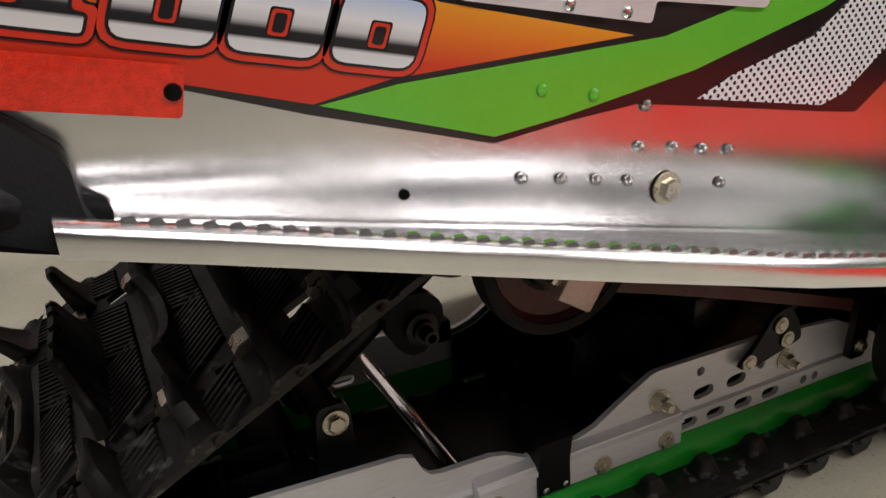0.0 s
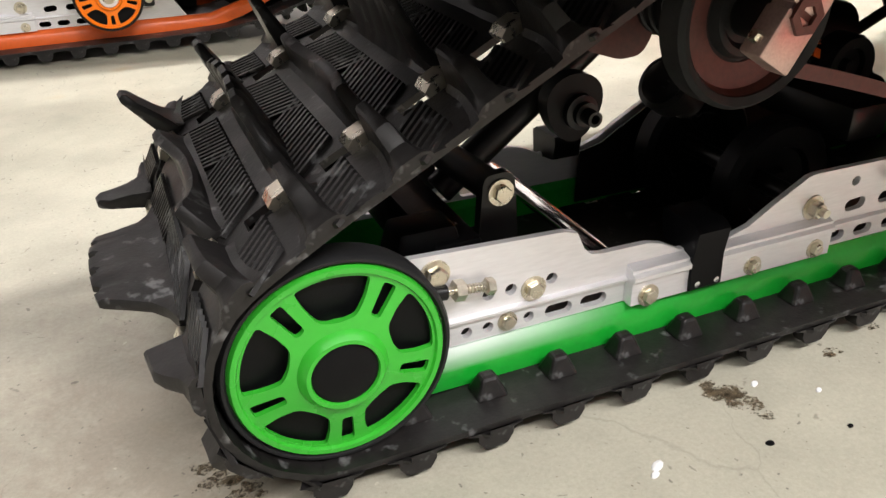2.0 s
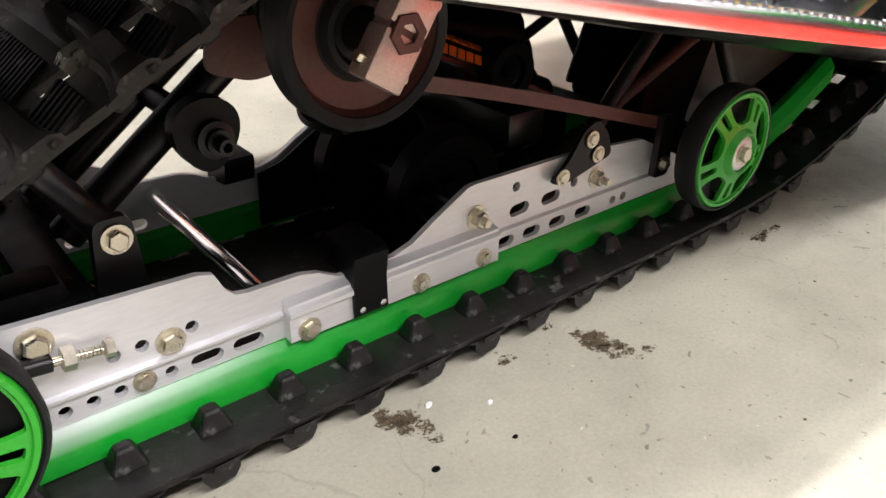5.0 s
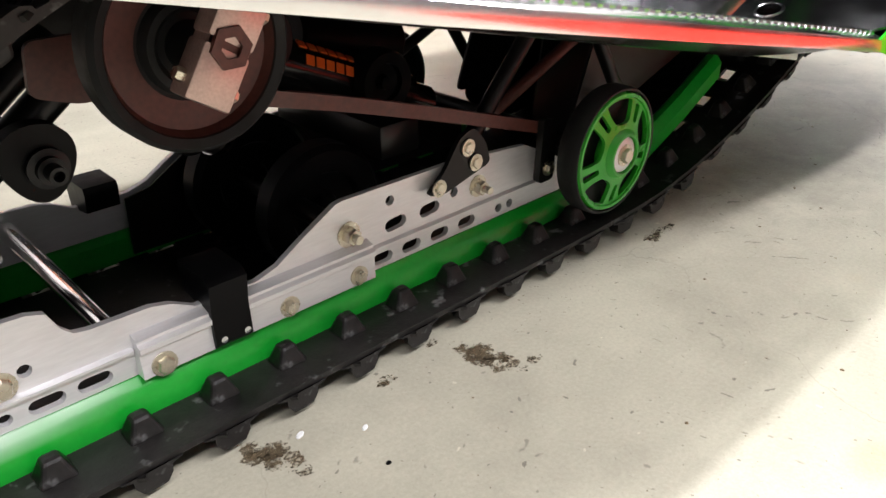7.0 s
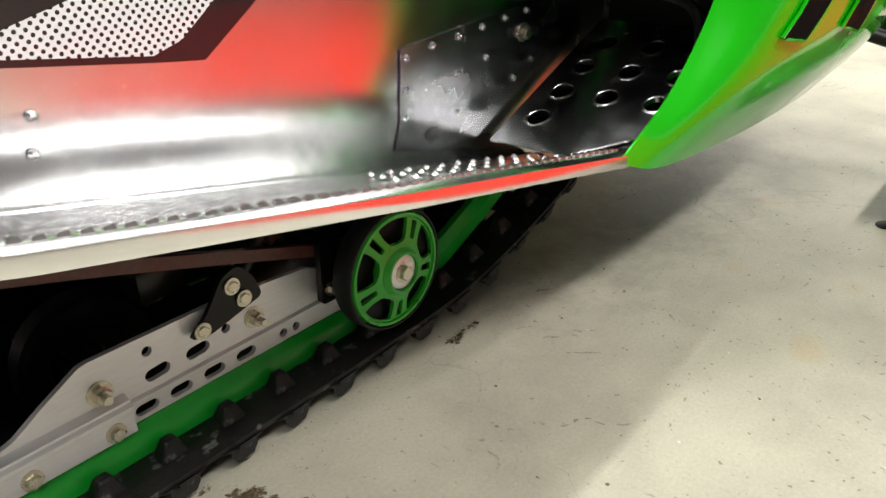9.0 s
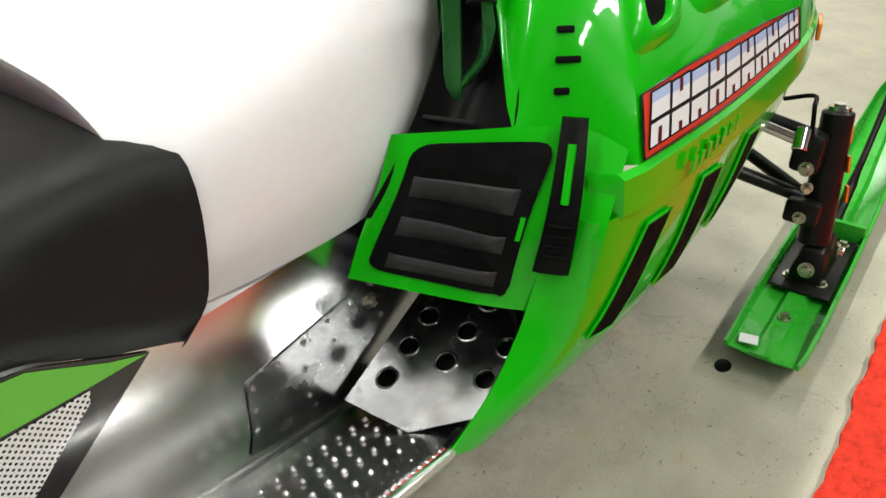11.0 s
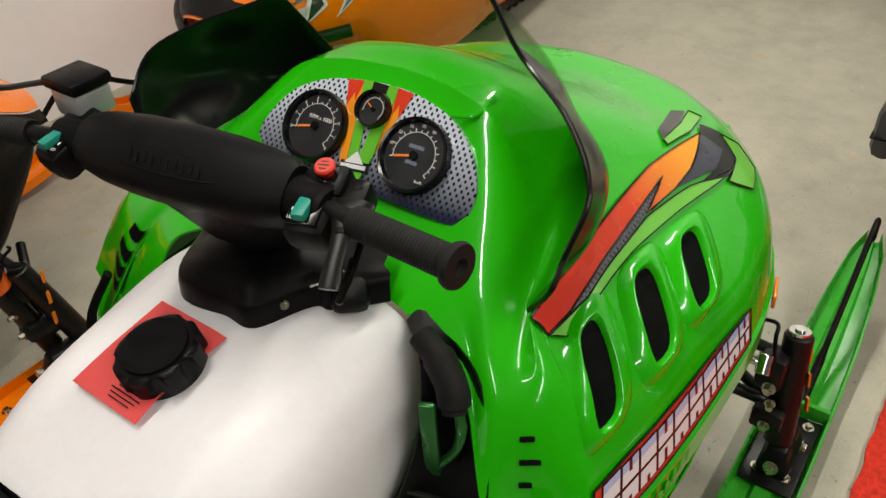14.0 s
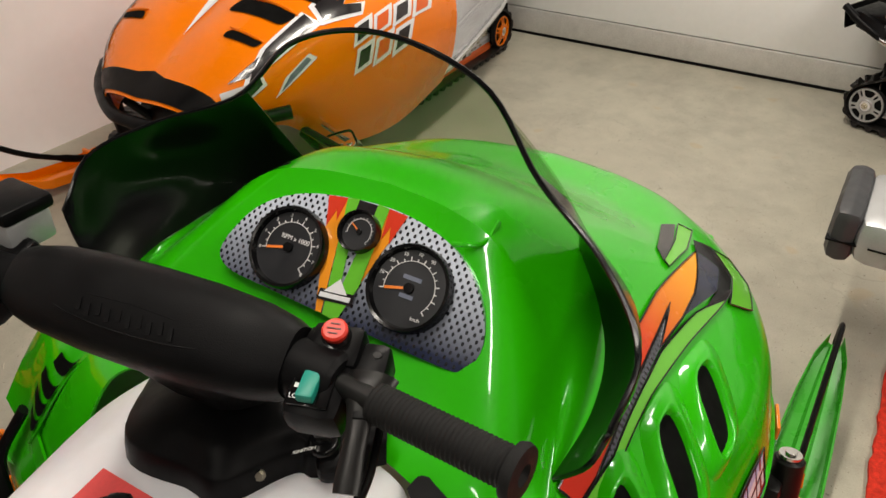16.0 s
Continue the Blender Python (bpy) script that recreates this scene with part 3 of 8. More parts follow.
def hex_bolt(bm, p, d, r, h=0.006, washer=True, stud=0.0):
    """A hexagon head at p that faces along d, on its washer."""
    d = Vector(d).normalized()
    m, _ = along(p, Vector(p) + d)
    if washer:
        lathe(bm, [(0, 0), (r * 1.45, 0), (r * 1.45, 0.0015), (0, 0.0015)], m, 16)
    lathe(bm, [(0, 0.001), (r, 0.001), (r, h * 0.8), (r * 0.86, h), (0, h)], m, 6, phase=0.3)
    if stud:
        lathe(bm, [(0, h), (r * 0.5, h), (r * 0.5, h + stud), (0, h + stud)], m, 10)


XZ = Matrix(((1, 0, 0, 0), (0, 0, -1, 0), (0, 1, 0, 0), (0, 0, 0, 1)))  # plan (x, y) to upright (x, z), thickness towards -y


# ---- the hall ----
def slab(name, c, s, mat, label, category="", bevel=0.0):
    bm = B()
    box(bm, c, s, bevel=bevel)
    ob = new(name, finish(name, bm, mat, False))
    return tagged(ob, label, category or name.split("_")[0], kind="structure")


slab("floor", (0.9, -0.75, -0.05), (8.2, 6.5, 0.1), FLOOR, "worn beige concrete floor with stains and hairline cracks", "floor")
slab("ceiling", (0.9, -0.75, 2.86), (8.2, 6.5, 0.1), CEILING, "plain grey ceiling of the hall", "ceiling")
slab("wall_north", (0.9, 2.32, 1.4), (8.2, 0.12, 2.8), WALL, "smooth white painted wall behind the parked sleds", "wall")
slab("wall_south", (0.9, -4.0, 1.4), (8.2, 0.12, 2.8), GREY_WALL, "plain grey wall", "wall")
slab("wall_west", (-3.2, -0.75, 1.4), (0.12, 6.4, 2.8), GREY_WALL, "plain grey painted wall", "wall")


def garage_door():
    """Sectional door at the end of the hall, with a galvanised bottom strip and a rubber seal."""
    x0 = 4.75
    door = tagged(new("door_1"), "white sectional garage door with galvanised bottom strip", "garage door", kind="structure")
    for k in range(5):
        bm = B()
        box(bm, (x0, -0.75, 0.14 + 0.27 + k * 0.55), (0.045, 6.4, 0.538), bevel=0.006)
        part("panel", bm, DOOR, door)
    bm = B()
    box(bm, (x0 - 0.004, -0.75, 0.076), (0.05, 6.4, 0.122), bevel=0.004)
    part("bottom_strip", bm, GALV, door, "grey galvanised bottom strip")
    bm = B()
    box(bm, (x0 - 0.01, -0.75, 0.0075), (0.04, 6.4, 0.015), bevel=0.004)
    part("seal", bm, BLACK, door, "black rubber seal")
    bm = B()
    box(bm, (x0 - 0.032, -0.3, 0.68), (0.014, 0.07, 0.10), bevel=0.004)
    part("hinge", bm, GALV, door)
    slab("wall_east", (x0 + 0.1, -0.75, 1.4), (0.1, 6.4, 2.8), WALL, "plain white painted wall", "wall")
    door.rotation_euler = (0, 0, 0)


garage_door()


def carpet():
    bm = B()
    rnd = random.Random(4)
    nx, ny = 110, 60
    x0, x1, y0, y1 = 1.15, 4.2, -0.72, -2.4
    grid = [[bm.verts.new((x0 + (x1 - x0) * i / nx, y0 + (y1 - y0) * (j / ny) ** 1.5 + (rnd.uniform(-0.004, 0.004) if j == 0 else 0), 0.008 + rnd.uniform(0, 0.007))) for j in range(ny + 1)] for i in range(nx + 1)]
    for i in range(nx):
        for j in range(ny):
            bm.faces.new((grid[i][j], grid[i + 1][j], grid[i + 1][j + 1], grid[i][j + 1]))
    ext = bmesh.ops.extrude_edge_only(bm, edges=[e for e in bm.edges if e.is_boundary])
    for g in ext["geom"]:
        if isinstance(g, bmesh.types.BMVert):
            g.co.z = 0.001
    ob = new("carpet", finish("carpet", bm, CARPET))
    tagged(ob, "bright red short-pile carpet lying on the concrete floor", "carpet")


carpet()

# ---- the snowmobile ----
def fold_z(x):
    """Height of the fold between the tunnel's side and the running board."""
    return 0.443 - 0.222 * x


def tunnel_top(x):
    """Height of the tunnel side's upper edge."""
    return float(np.interp(x, (0.0, 0.68, 0.74, 0.80, 0.84, 1.30), (0.545, 0.538, 0.522, 0.488, 0.468, 0.445)))


def track_path():
    """The belt's closed side line (x, z), evenly stepped at the pitch of the lugs."""
    raw = []
    cx, cz, r = 0.137, 0.1135, 0.0855
    for k in range(9):  # round the rear wheels, from below to above
        a = radians(-90 - 22 * k)
        raw.append((cx + r * math.cos(a), cz + r * math.sin(a)))
    raw = [(0.9, 0.034), (0.6, 0.032), (0.3, 0.03), *raw[0:1], *raw[1:8]]
    raw += [(0.145, 0.217), (0.19, 0.241), (0.30, 0.300), (0.40, 0.352), (0.47, 0.378), (0.60, 0.372), (0.9, 0.352), (1.2, 0.352), (1.33, 0.33), (1.42, 0.26), (1.40, 0.18), (1.32, 0.135), (1.20, 0.085), (1.05, 0.045)]
    pts = spline([(x, 0, z) for x, z in raw], 10, True)
    ln = [0.0]
    for a, b in zip(pts, pts[1:] + pts[:1]):
        ln.append(ln[-1] + (b - a).length)
    n = round(ln[-1] / 0.0635)
    # a row of lugs stands over the rear of the upper run, where the clip of a window lies
    mark = min(range(len(pts)), key=lambda q: (pts[q] - Vector((0.185, 0, 0.239))).length)
    first = (ln[mark] - 0.75 * ln[-1] / n) % (ln[-1] / n)
    out = []
    j = 0
    for k in range(n * 4):
        s = first + ln[-1] * k / (n * 4)
        if s >= ln[-1]:
            s, j = s - ln[-1], 0
        while ln[j + 1] < s:
            j += 1
        a, b = pts[j], pts[(j + 1) % len(pts)]
        f = (s - ln[j]) / (ln[j + 1] - ln[j])
        out.append(a.lerp(b, f))
    return out, n


def lug_mesh(kind):
    """The paddles of one cross row; y across, z outwards, x along. Rows alternate between a
    tall middle paddle (0) and tall outer ones (1); 2 is a row squeezed under the load."""
    side = {0: 0.050, 1: 0.057, 2: 0.0235}[kind]
    foot = 0.017 if kind == 2 else 0.007
    outer = [(0.190, foot, 0.024, 0.010), (0.184, foot + 0.001, 0.021, 0.008), (0.174, foot + 0.004, 0.017, 0.006), (0.165, side * 0.42, 0.0145, 0.0055), (0.158, side * 0.70, 0.013, 0.005), (0.154, side * 0.96, 0.0125, 0.0048), (0.149, side, 0.012, 0.0045), (0.137, side * 0.97, 0.012, 0.0045), (0.131, side * 0.78, 0.012, 0.0045), (0.127, 0.004, 0.013, 0.006)]
    if kind == 1:
        half = [(0.000, 0.015), (0.020, 0.014), (0.040, 0.016), (0.060, 0.021), (0.074, 0.027), (0.084, 0.028), (0.092, 0.018), (0.101, 0.004)]
    elif kind == 0:
        half = [(0.000, 0.058), (0.009, 0.058), (0.012, 0.053), (0.017, 0.053), (0.020, 0.058), (0.033, 0.057), (0.036, 0.052), (0.041, 0.052), (0.044, 0.056), (0.054, 0.054), (0.061, 0.038), (0.070, 0.020), (0.084, 0.009), (0.101, 0.003)]
    else:
        half = [(0.000, 0.0235), (0.05, 0.0235), (0.064, 0.022), (0.08, 0.012), (0.101, 0.004)]
    middle = [(-y, h, 0.0125, 0.0045) for y, h in half[:0:-1]] + [(y, h, 0.0125, 0.0045) for y, h in half]
    out = []
    short = [(-y, min(h, 0.022 + 0.12 * (0.190 - y)) if kind < 2 else h, wb, wt) for y, h, wb, wt in outer]
    for stations in (short, middle, outer):
        bm = B()
        rings = []
        for y, h, wb, wt in stations:
            bow = 0.007 * math.cos(min(1.0, abs(y) / 0.07) * math.pi / 2) if stations is middle else 0.0
            prof = ((-1.0, -0.0005, 1), (-0.62, 0.14, 1), (-1.5, 0.50, 0), (-1.0, 0.94, 0), (-0.55, 1.0, 0), (0.55, 1.0, 0), (1.0, 0.94, 0), (1.5, 0.50, 0), (0.62, 0.14, 1), (1.0, -0.0005, 1))
            rings.append([bm.verts.new((bow * min(1.0, 1.6 * max(z, 0.0)) + x * (wb if base else min(wt, wb * 0.4)), y, h * z if z > 0 else -0.0005)) for x, z, base in prof])
        for r0, r1 in zip(rings, rings[1:]):
            for k in range(9):
                bm.faces.new((r0[k], r0[k + 1], r1[k + 1], r1[k]))
        bm.faces.new(rings[0])
        bm.faces.new(rings[-1])
        out.append(finish("lug", bm, RUBBER, True))
    return out


def clip_mesh():
    bm = B()
    pts = [(-0.011, 0.0), (-0.012, 0.006), (-0.006, 0.0095), (0.006, 0.0095), (0.012, 0.006), (0.011, 0.0)]
    rings = [[bm.verts.new((x, y, z)) for x, z in pts] for y in (-0.010, 0.010)]
    for k in range(5):
        bm.faces.new((rings[0][k], rings[0][k + 1], rings[1][k + 1], rings[1][k]))
    bm.faces.new(rings[0])
    bm.faces.new(rings[1])
    return finish("guide_clip", bm, STEEL, False)


def tooth_mesh():
    bm = B()
    box(bm, (0, 0, 0.008), (0.028, 0.025, 0.019), bevel=0.003, taper=0.45)
    return finish("drive_tooth", bm, RUBBER, False)


LUGS = (lug_mesh(0), lug_mesh(1), lug_mesh(2))
CLIP, TOOTH = clip_mesh(), tooth_mesh()


def build_track(sled, detail=True):
    pts, n = track_path()
    N = len(pts)
    bm = B()
    ys = (-0.188, -0.124, -0.107, 0.107, 0.124, 0.188)
    t = 0.0055
    frames = []
    for i, p in enumerate(pts):
        d = (pts[(i + 1) % N] - pts[i - 1]).normalized()
        out = Vector((d.z, 0, -d.x))  # away from the loop's middle
        frames.append((p, d, out))
    c = sum((p for p in pts), Vector()) / N
    if sum((f[0] - c).dot(f[2]) for f in frames) < 0:
        frames = [(p, d, -o) for p, d, o in frames]
    rings = []
    for p, d, o in frames:
        rings.append(([bm.verts.new(p + Vector((0, y, 0))) for y in ys], [bm.verts.new(p + o * t + Vector((0, y, 0))) for y in ys]))
    for i in range(N):
        (a0, a1), (b0, b1) = rings[i], rings[(i + 1) % N]
        for k in range(5):
            if k in (1, 3) and i % 4 in (1, 2):
                bm.faces.new((a0[k], b0[k], b1[k], a1[k]))
                bm.faces.new((a0[k + 1], b0[k + 1], b1[k + 1], a1[k + 1]))
                if i % 4 == 1:
                    bm.faces.new((a0[k], a0[k + 1], a1[k + 1], a1[k]))
                else:
                    bm.faces.new((b0[k], b0[k + 1], b1[k + 1], b1[k]))
                continue
            bm.faces.new((a0[k], a0[k + 1], b0[k + 1], b0[k]))
            bm.faces.new((a1[k], a1[k + 1], b1[k + 1], b1[k]))
        for k in (0, 5):
            bm.faces.new((a0[k], b0[k], b1[k], a1[k]))
    track = part("track", bm, RUBBER, sled, "black rubber drive track with paddle lugs", smooth=False)
    if detail:  # chevron ribs moulded between the lugs
        bm = B()
        ribs = [(-0.096 + 0.192 * q / 25, 0.021) for q in range(26)] + [(sg * (0.135 + 0.0078 * q), 0.018) for q in range(7) for sg in (-1, 1)]
        for i in range(1, N, 4):
            p, d, o = frames[i]
            for y, half in ribs:
                lean = 34 if y < 0 else -34
                m = Matrix(((d.x, 0, o.x, p.x), (0, 1, 0, y), (d.z, 0, o.z, p.z), (0, 0, 0, 1))) @ pose(0, 0, t - 0.0004, 0, 0, lean)
                vs = [bm.verts.new(m @ Vector(w)) for w in ((-half, -0.0022, 0), (half, -0.0022, 0), (half, 0.0022, 0), (-half, 0.0022, 0), (-half, -0.0015, 0.0034), (half, -0.0015, 0.0034), (half, 0.0015, 0.0034), (-half, 0.0015, 0.0034))]
                for f in ((0, 1, 5, 4), (4, 5, 6, 7), (2, 3, 7, 6), (1, 2, 6, 5), (3, 0, 4, 7)):
                    bm.faces.new([vs[z] for z in f])
        tread = part("tread_ribs", bm, RUBBER, track, "fine chevron ribs between the lugs", smooth=False)
        tread["kind"] = "stuff"
    for k in range(n):
        p, d, o = frames[k * 4 - 1 if k else N - 1]
        m = Matrix(((d.x, 0, o.x, p.x + o.x * t), (0, 1, 0, 0), (d.z, 0, o.z, p.z + o.z * t), (0, 0, 0, 1)))
        pressed = o.z < -0.9 and p.z < 0.06
        for me in LUGS[2 if pressed else k % 2]:
            piece("lug", me, m @ Matrix.Translation((0.011, 0, 0)), track)
        if not detail:
            continue
        for y in (-0.1155, 0.1155):
            piece("guide_clip", CLIP, m @ Matrix.Translation((0, y, -0.001)), track)
        inner = Matrix(((d.x, 0, -o.x, p.x), (0, 1, 0, 0), (d.z, 0, -o.z, p.z), (0, 0, 0, 1)))
        for y in (-0.152, 0.152):
            piece("drive_tooth", TOOTH, inner @ Matrix.Translation((0, y, 0)), track)


def idler_wheel(sled, x, y, z, r, side, mat, cap):
    """A spoked plastic wheel with a rubber tyre; side is -1 where it faces -y."""
    m = Matrix.Translation((x, y, z)) @ Euler((radians(-90 * side), 0, 0)).to_matrix().to_4x4()
    bm = B()
    lathe(bm, [(r * 0.90, -0.020), (r * 0.97, -0.020), (r, -0.016), (r, 0.002), (r * 0.975, 0.0058), (r * 0.95, 0.0058), (r * 0.935, 0.003), (r * 0.90, 0.002), (r * 0.90, -0.020)], m, 56)
    wheel = part("idler_wheel", bm, TYRE, sled, "idler wheel with black rubber tyre")
    bm = B()
    lathe(bm, [(r * 0.845, 0.0040), (r * 0.86, 0.0068), (r * 0.905, 0.0068), (r * 0.93, 0.003), (r * 0.93, -0.004), (r * 0.845, -0.004), (r * 0.845, 0.0040)], m, 56)
    lathe(bm, [(r * 0.285, 0.016), (r * 0.295, 0.0180), (r * 0.33, 0.0180), (r * 0.355, 0.0155), (r * 0.39, 0.0115), (r * 0.415, 0.006), (r * 0.40, -0.002), (r * 0.285, -0.002), (r * 0.285, 0.016)], m, 40)
    # dished web between hub and rim, with five wide openings and a slot in each spoke
    def polar(q, deg):
        return (r * q * math.cos(radians(deg)), r * q * math.sin(radians(deg)))
    holes = []
    for k in range(5):
        a = -54 + 72 * k
        holes.append(rounded([polar(0.825, a + 22.5 - 45 * i / 8) for i in range(9)] + [polar(0.66, a - 22.5), polar(0.50, a - 18), polar(0.455, a), polar(0.50, a + 18), polar(0.66, a + 22.5)], r * 0.05, 3))
        a -= 36
        holes.append(rounded([polar(0.81, a - 4.4), polar(0.81, a + 4.4), polar(0.52, a + 5.2), polar(0.52, a - 5.2)], r * 0.03, 2))
    web = B()
    plate(web, ring2(0, 0, r * 0.87, 60), holes + [ring2(0, 0, r * 0.37, 40)], 0.0045, Matrix.Identity(4))
    for v in web.verts:
        q = math.hypot(v.co.x, v.co.y) / r
        v.co.z += -0.0002 + 0.0075 * min(1.0, max(0.0, (0.86 - q) / 0.44)) ** 1.3
        v.co = m @ v.co
    idx = [bm.verts.new(v.co) for v in web.verts]
    web.verts.index_update()
    for f in web.faces:
        bm.faces.new([idx[v.index] for v in f.verts])
    web.free()
    part("rim", bm, mat, wheel, "bright spoked plastic rim")
    bm = B()
    lathe(bm, [(0, -0.002), (r * 0.86, -0.002), (r * 0.86, -0.012), (0, -0.012)], m, 40)
    part("backing_disc", bm, BLACK, wheel, "dull black backing disc")
    bm = B()
    if cap:
        lathe(bm, [(0, 0.0178), (r * 0.25, 0.0175), (r * 0.283, 0.0160), (r * 0.283, 0.002), (0, 0.002)], m, 32)
        part("hub_cap", bm, BLACK, wheel, "black round hub cap")
    else:
        lathe(bm, [(0, 0.0160), (r * 0.24, 0.0160), (r * 0.275, 0.0145), (r * 0.275, 0.0), (0, 0.0)], m, 28)
        part("bearing", bm, ALU_RAIL, wheel, "bright round bearing cover")
        bm = B()
        hex_bolt(bm, m @ Vector((0, 0, 0.0155)), m.to_3x3() @ Vector((0, 0, 1)), r * 0.12, 0.007)
        part("hub_bolt", bm, STEEL, wheel, "zinc hexagon bolt")
    return wheel


def build_skid(sled, side, rail_mat, plate_mat):
    """One slide rail with its plates, bolts and brackets."""
    y = 0.124 * side
    m = Matrix.Translation((0, y + (0.003 if side < 0 else -0.003 + 0.006), 0)) @ XZ
    top = [(0.170, 0.062), (0.190, 0.150), (0.338, 0.143), (0.350, 0.139), (0.357, 0.124), (0.364, 0.117), (0.374, 0.115), (0.420, 0.114), (0.436, 0.110), (0.455, 0.100), (0.510, 0.100), (0.530, 0.106), (0.556, 0.122), (0.592, 0.142), (0.600, 0.1435), (0.735, 0.142), (0.840, 0.132), (0.905, 0.10), (0.93, 0.062)]
    holes = [ring2(x, 0.0715, 0.005, 10) for x in (0.233, 0.252, 0.271, 0.308, 0.801, 0.818)]
    holes += [slot2(x, 0.0715, 0.026, 0.0115) for x in (0.332 + 0.004, 0.370)] + [slot2(x, 0.0715, 0.024, 0.0115) for x in (0.642, 0.678, 0.715, 0.753)]
    holes += [ring2(x, z, 0.0052, 10) for x, z in ((0.328, 0.103), (0.291, 0.102), (0.271, 0.102), (0.653, 0.127), (0.735, 0.110))]
    holes += [slot2(x, z, 0.026, 0.0125, 4) for x, z in ((0.659, 0.102), (0.702, 0.1025))]
    bm = B()
    plate(bm, top, holes, 0.006, m)
    rail = part("slide_rail", bm, plate_mat, sled, "drilled aluminium slide rail", smooth=False)
    # rolled bead along the rail
    for x0, x1 in ((0.185, 0.40), (0.625, 0.86)):
        bm = B()
        yy = y - 0.004 * (-side)
        pts = [(0, 0), (0.0045, 0.0015), (0.0045, 0.0035), (0, 0.005)]
        rr = [[bm.verts.new((x, y + side * (0.003 + a), 0.083 + b)) for a, b in pts] for x in (x0, x1)]
        for k in range(3):
            bm.faces.new((rr[0][k], rr[0][k + 1], rr[1][k + 1], rr[1][k]))
        bm.faces.new(rr[0]), bm.faces.new(rr[1])
        part("bead", bm, plate_mat, rail)
    # coloured runner under it
    bm = B()
    prof = [(-0.010, 0.030), (0.014, 0.030), (0.014, 0.050), (0.009, 0.0565), (0.0045, 0.0615), (-0.004, 0.0615), (-0.010, 0.055)]
    xs = [0.19 + (0.98 - 0.19) * i / 24 for i in range(25)] + [1.06, 1.14, 1.22]
    rings = [[bm.verts.new((x, y + side * a, b + (max(0, x - 0.98) ** 1.3) * 0.65)) for a, b in prof] for x in xs]
    for a, b in zip(rings, rings[1:]):
        for k in range(len(prof)):
            bm.faces.new((a[k], a[(k + 1) % len(prof)], b[(k + 1) % len(prof)], b[k]))
    bm.faces.new(rings[0]), bm.faces.new(rings[-1])
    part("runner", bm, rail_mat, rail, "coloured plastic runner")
    # overlay channel in the middle
    bm = B()
    o = 0.003
    prof = [(o, 0.062), (o + 0.0105, 0.062), (o + 0.0105, 0.084), (o + 0.0135, 0.0865), (o + 0.0135, 0.0905), (o + 0.0095, 0.093), (o + 0.0095, 0.0955), (o, 0.0985)]
    rings = [[bm.verts.new((x, y + side * a, b)) for a, b in prof] for x in (0.401, 0.402, 0.623, 0.624)]
    for a, b in zip(rings, rings[1:]):
        for k in range(len(prof)):
            bm.faces.new((a[k], a[(k + 1) % len(prof)], b[(k + 1) % len(prof)], b[k]))
    bm.faces.new(rings[0]), bm.faces.new(rings[-1])
    part("channel", bm, plate_mat, rail, "extruded aluminium channel bolted to the rail")
    d = (0, side, 0)
    for x, z, o, r, hh, st in ((0.418, 0.0695, 0.0135, 0.0072, 0.006, 0), (0.531, 0.071, 0.0135, 0.0065, 0.006, 0), (0.605, 0.0715, 0.0135, 0.0065, 0.006, 0), (0.311, 0.098, 0.003, 0.0078, 0.006, 0), (0.288, 0.073, 0.003, 0.006, 0.006, 0), (0.604, 0.1095, 0.003, 0.0085, 0.010, 0.007), (0.768, 0.107, 0.003, 0.0080, 0.010, 0.009), (0.226, 0.132, 0.003, 0.0085, 0.008, 0)):
        bm = B()
        hex_bolt(bm, (x, y + side * o, z), d, r, hh, stud=st)
        part("bolt", bm, STEEL, rail)
    if side > 0:  # dark sheet standing in for shade on the far rail's inner face
        bm = B()
        plate(bm, [(0.500, 0.036), (0.502, 0.0985), (0.530, 0.1045), (0.556, 0.1205), (0.592, 0.1405), (0.735, 0.1405), (0.840, 0.1305), (0.905, 0.099), (0.98, 0.075), (0.98, 0.036)], [], 0.002, Matrix.Translation((0, y - 0.0125, 0)) @ XZ)
        part("rail_stiffener", bm, BLACK_STEEL, rail, smooth=False)
    # track adjuster
    bm = B()
    yy = y + side * 0.011
    rod(bm, (0.190, yy, 0.1235), (0.232, yy, 0.1195), 0.0062, 14)
    part("adjuster_sleeve", bm, BLACK_STEEL, rail)
    bm = B()
    rod(bm, (0.232, yy, 0.1195), (0.268, yy, 0.1155), 0.0035, 10)
    m6, _ = along((0.238, yy, 0.1188), (0.268, yy, 0.1155))
    lathe(bm, [(0, 0), (0.0085, 0), (0.0085, 0.008), (0, 0.008)], m6, 6)
    m6, _ = along((0.265, yy, 0.1158), (0.28, yy, 0.1142))
    lathe(bm, [(0, 0), (0.007, 0), (0.007, 0.006), (0, 0.006)], m6, 6)
    for q in range(8):
        mq, _ = along((0.246 + q * 0.0025, yy, 0.1180 - q * 0.00026), (0.268, yy, 0.1155))
        lathe(bm, [(0.0034, 0), (0.0041, 0.0006), (0.0034, 0.0012)], mq, 10)
    part("adjuster_screw", bm, STEEL, rail, "zinc adjuster screw")
    # limiter pad
    bm = B()
    prof = [(-0.030, 0.120), (-0.028, 0.1265), (0.012, 0.1265), (0.020, 0.121), (0.0165, 0.095), (0.018, 0.066), (0.0145, 0.062), (0.0145, 0.066), (0.010, 0.094), (-0.026, 0.100)]
    rings = [[bm.verts.new((x, y + side * a, b)) for a, b in prof] for x in (0.4595, 0.461, 0.491, 0.4925)]
    for a, b in zip(rings, rings[1:]):
        for k in range(len(prof)):
            bm.faces.new((a[k], a[(k + 1) % len(prof)], b[(k + 1) % len(prof)], b[k]))
    bm.faces.new(rings[0]), bm.faces.new(rings[-1])
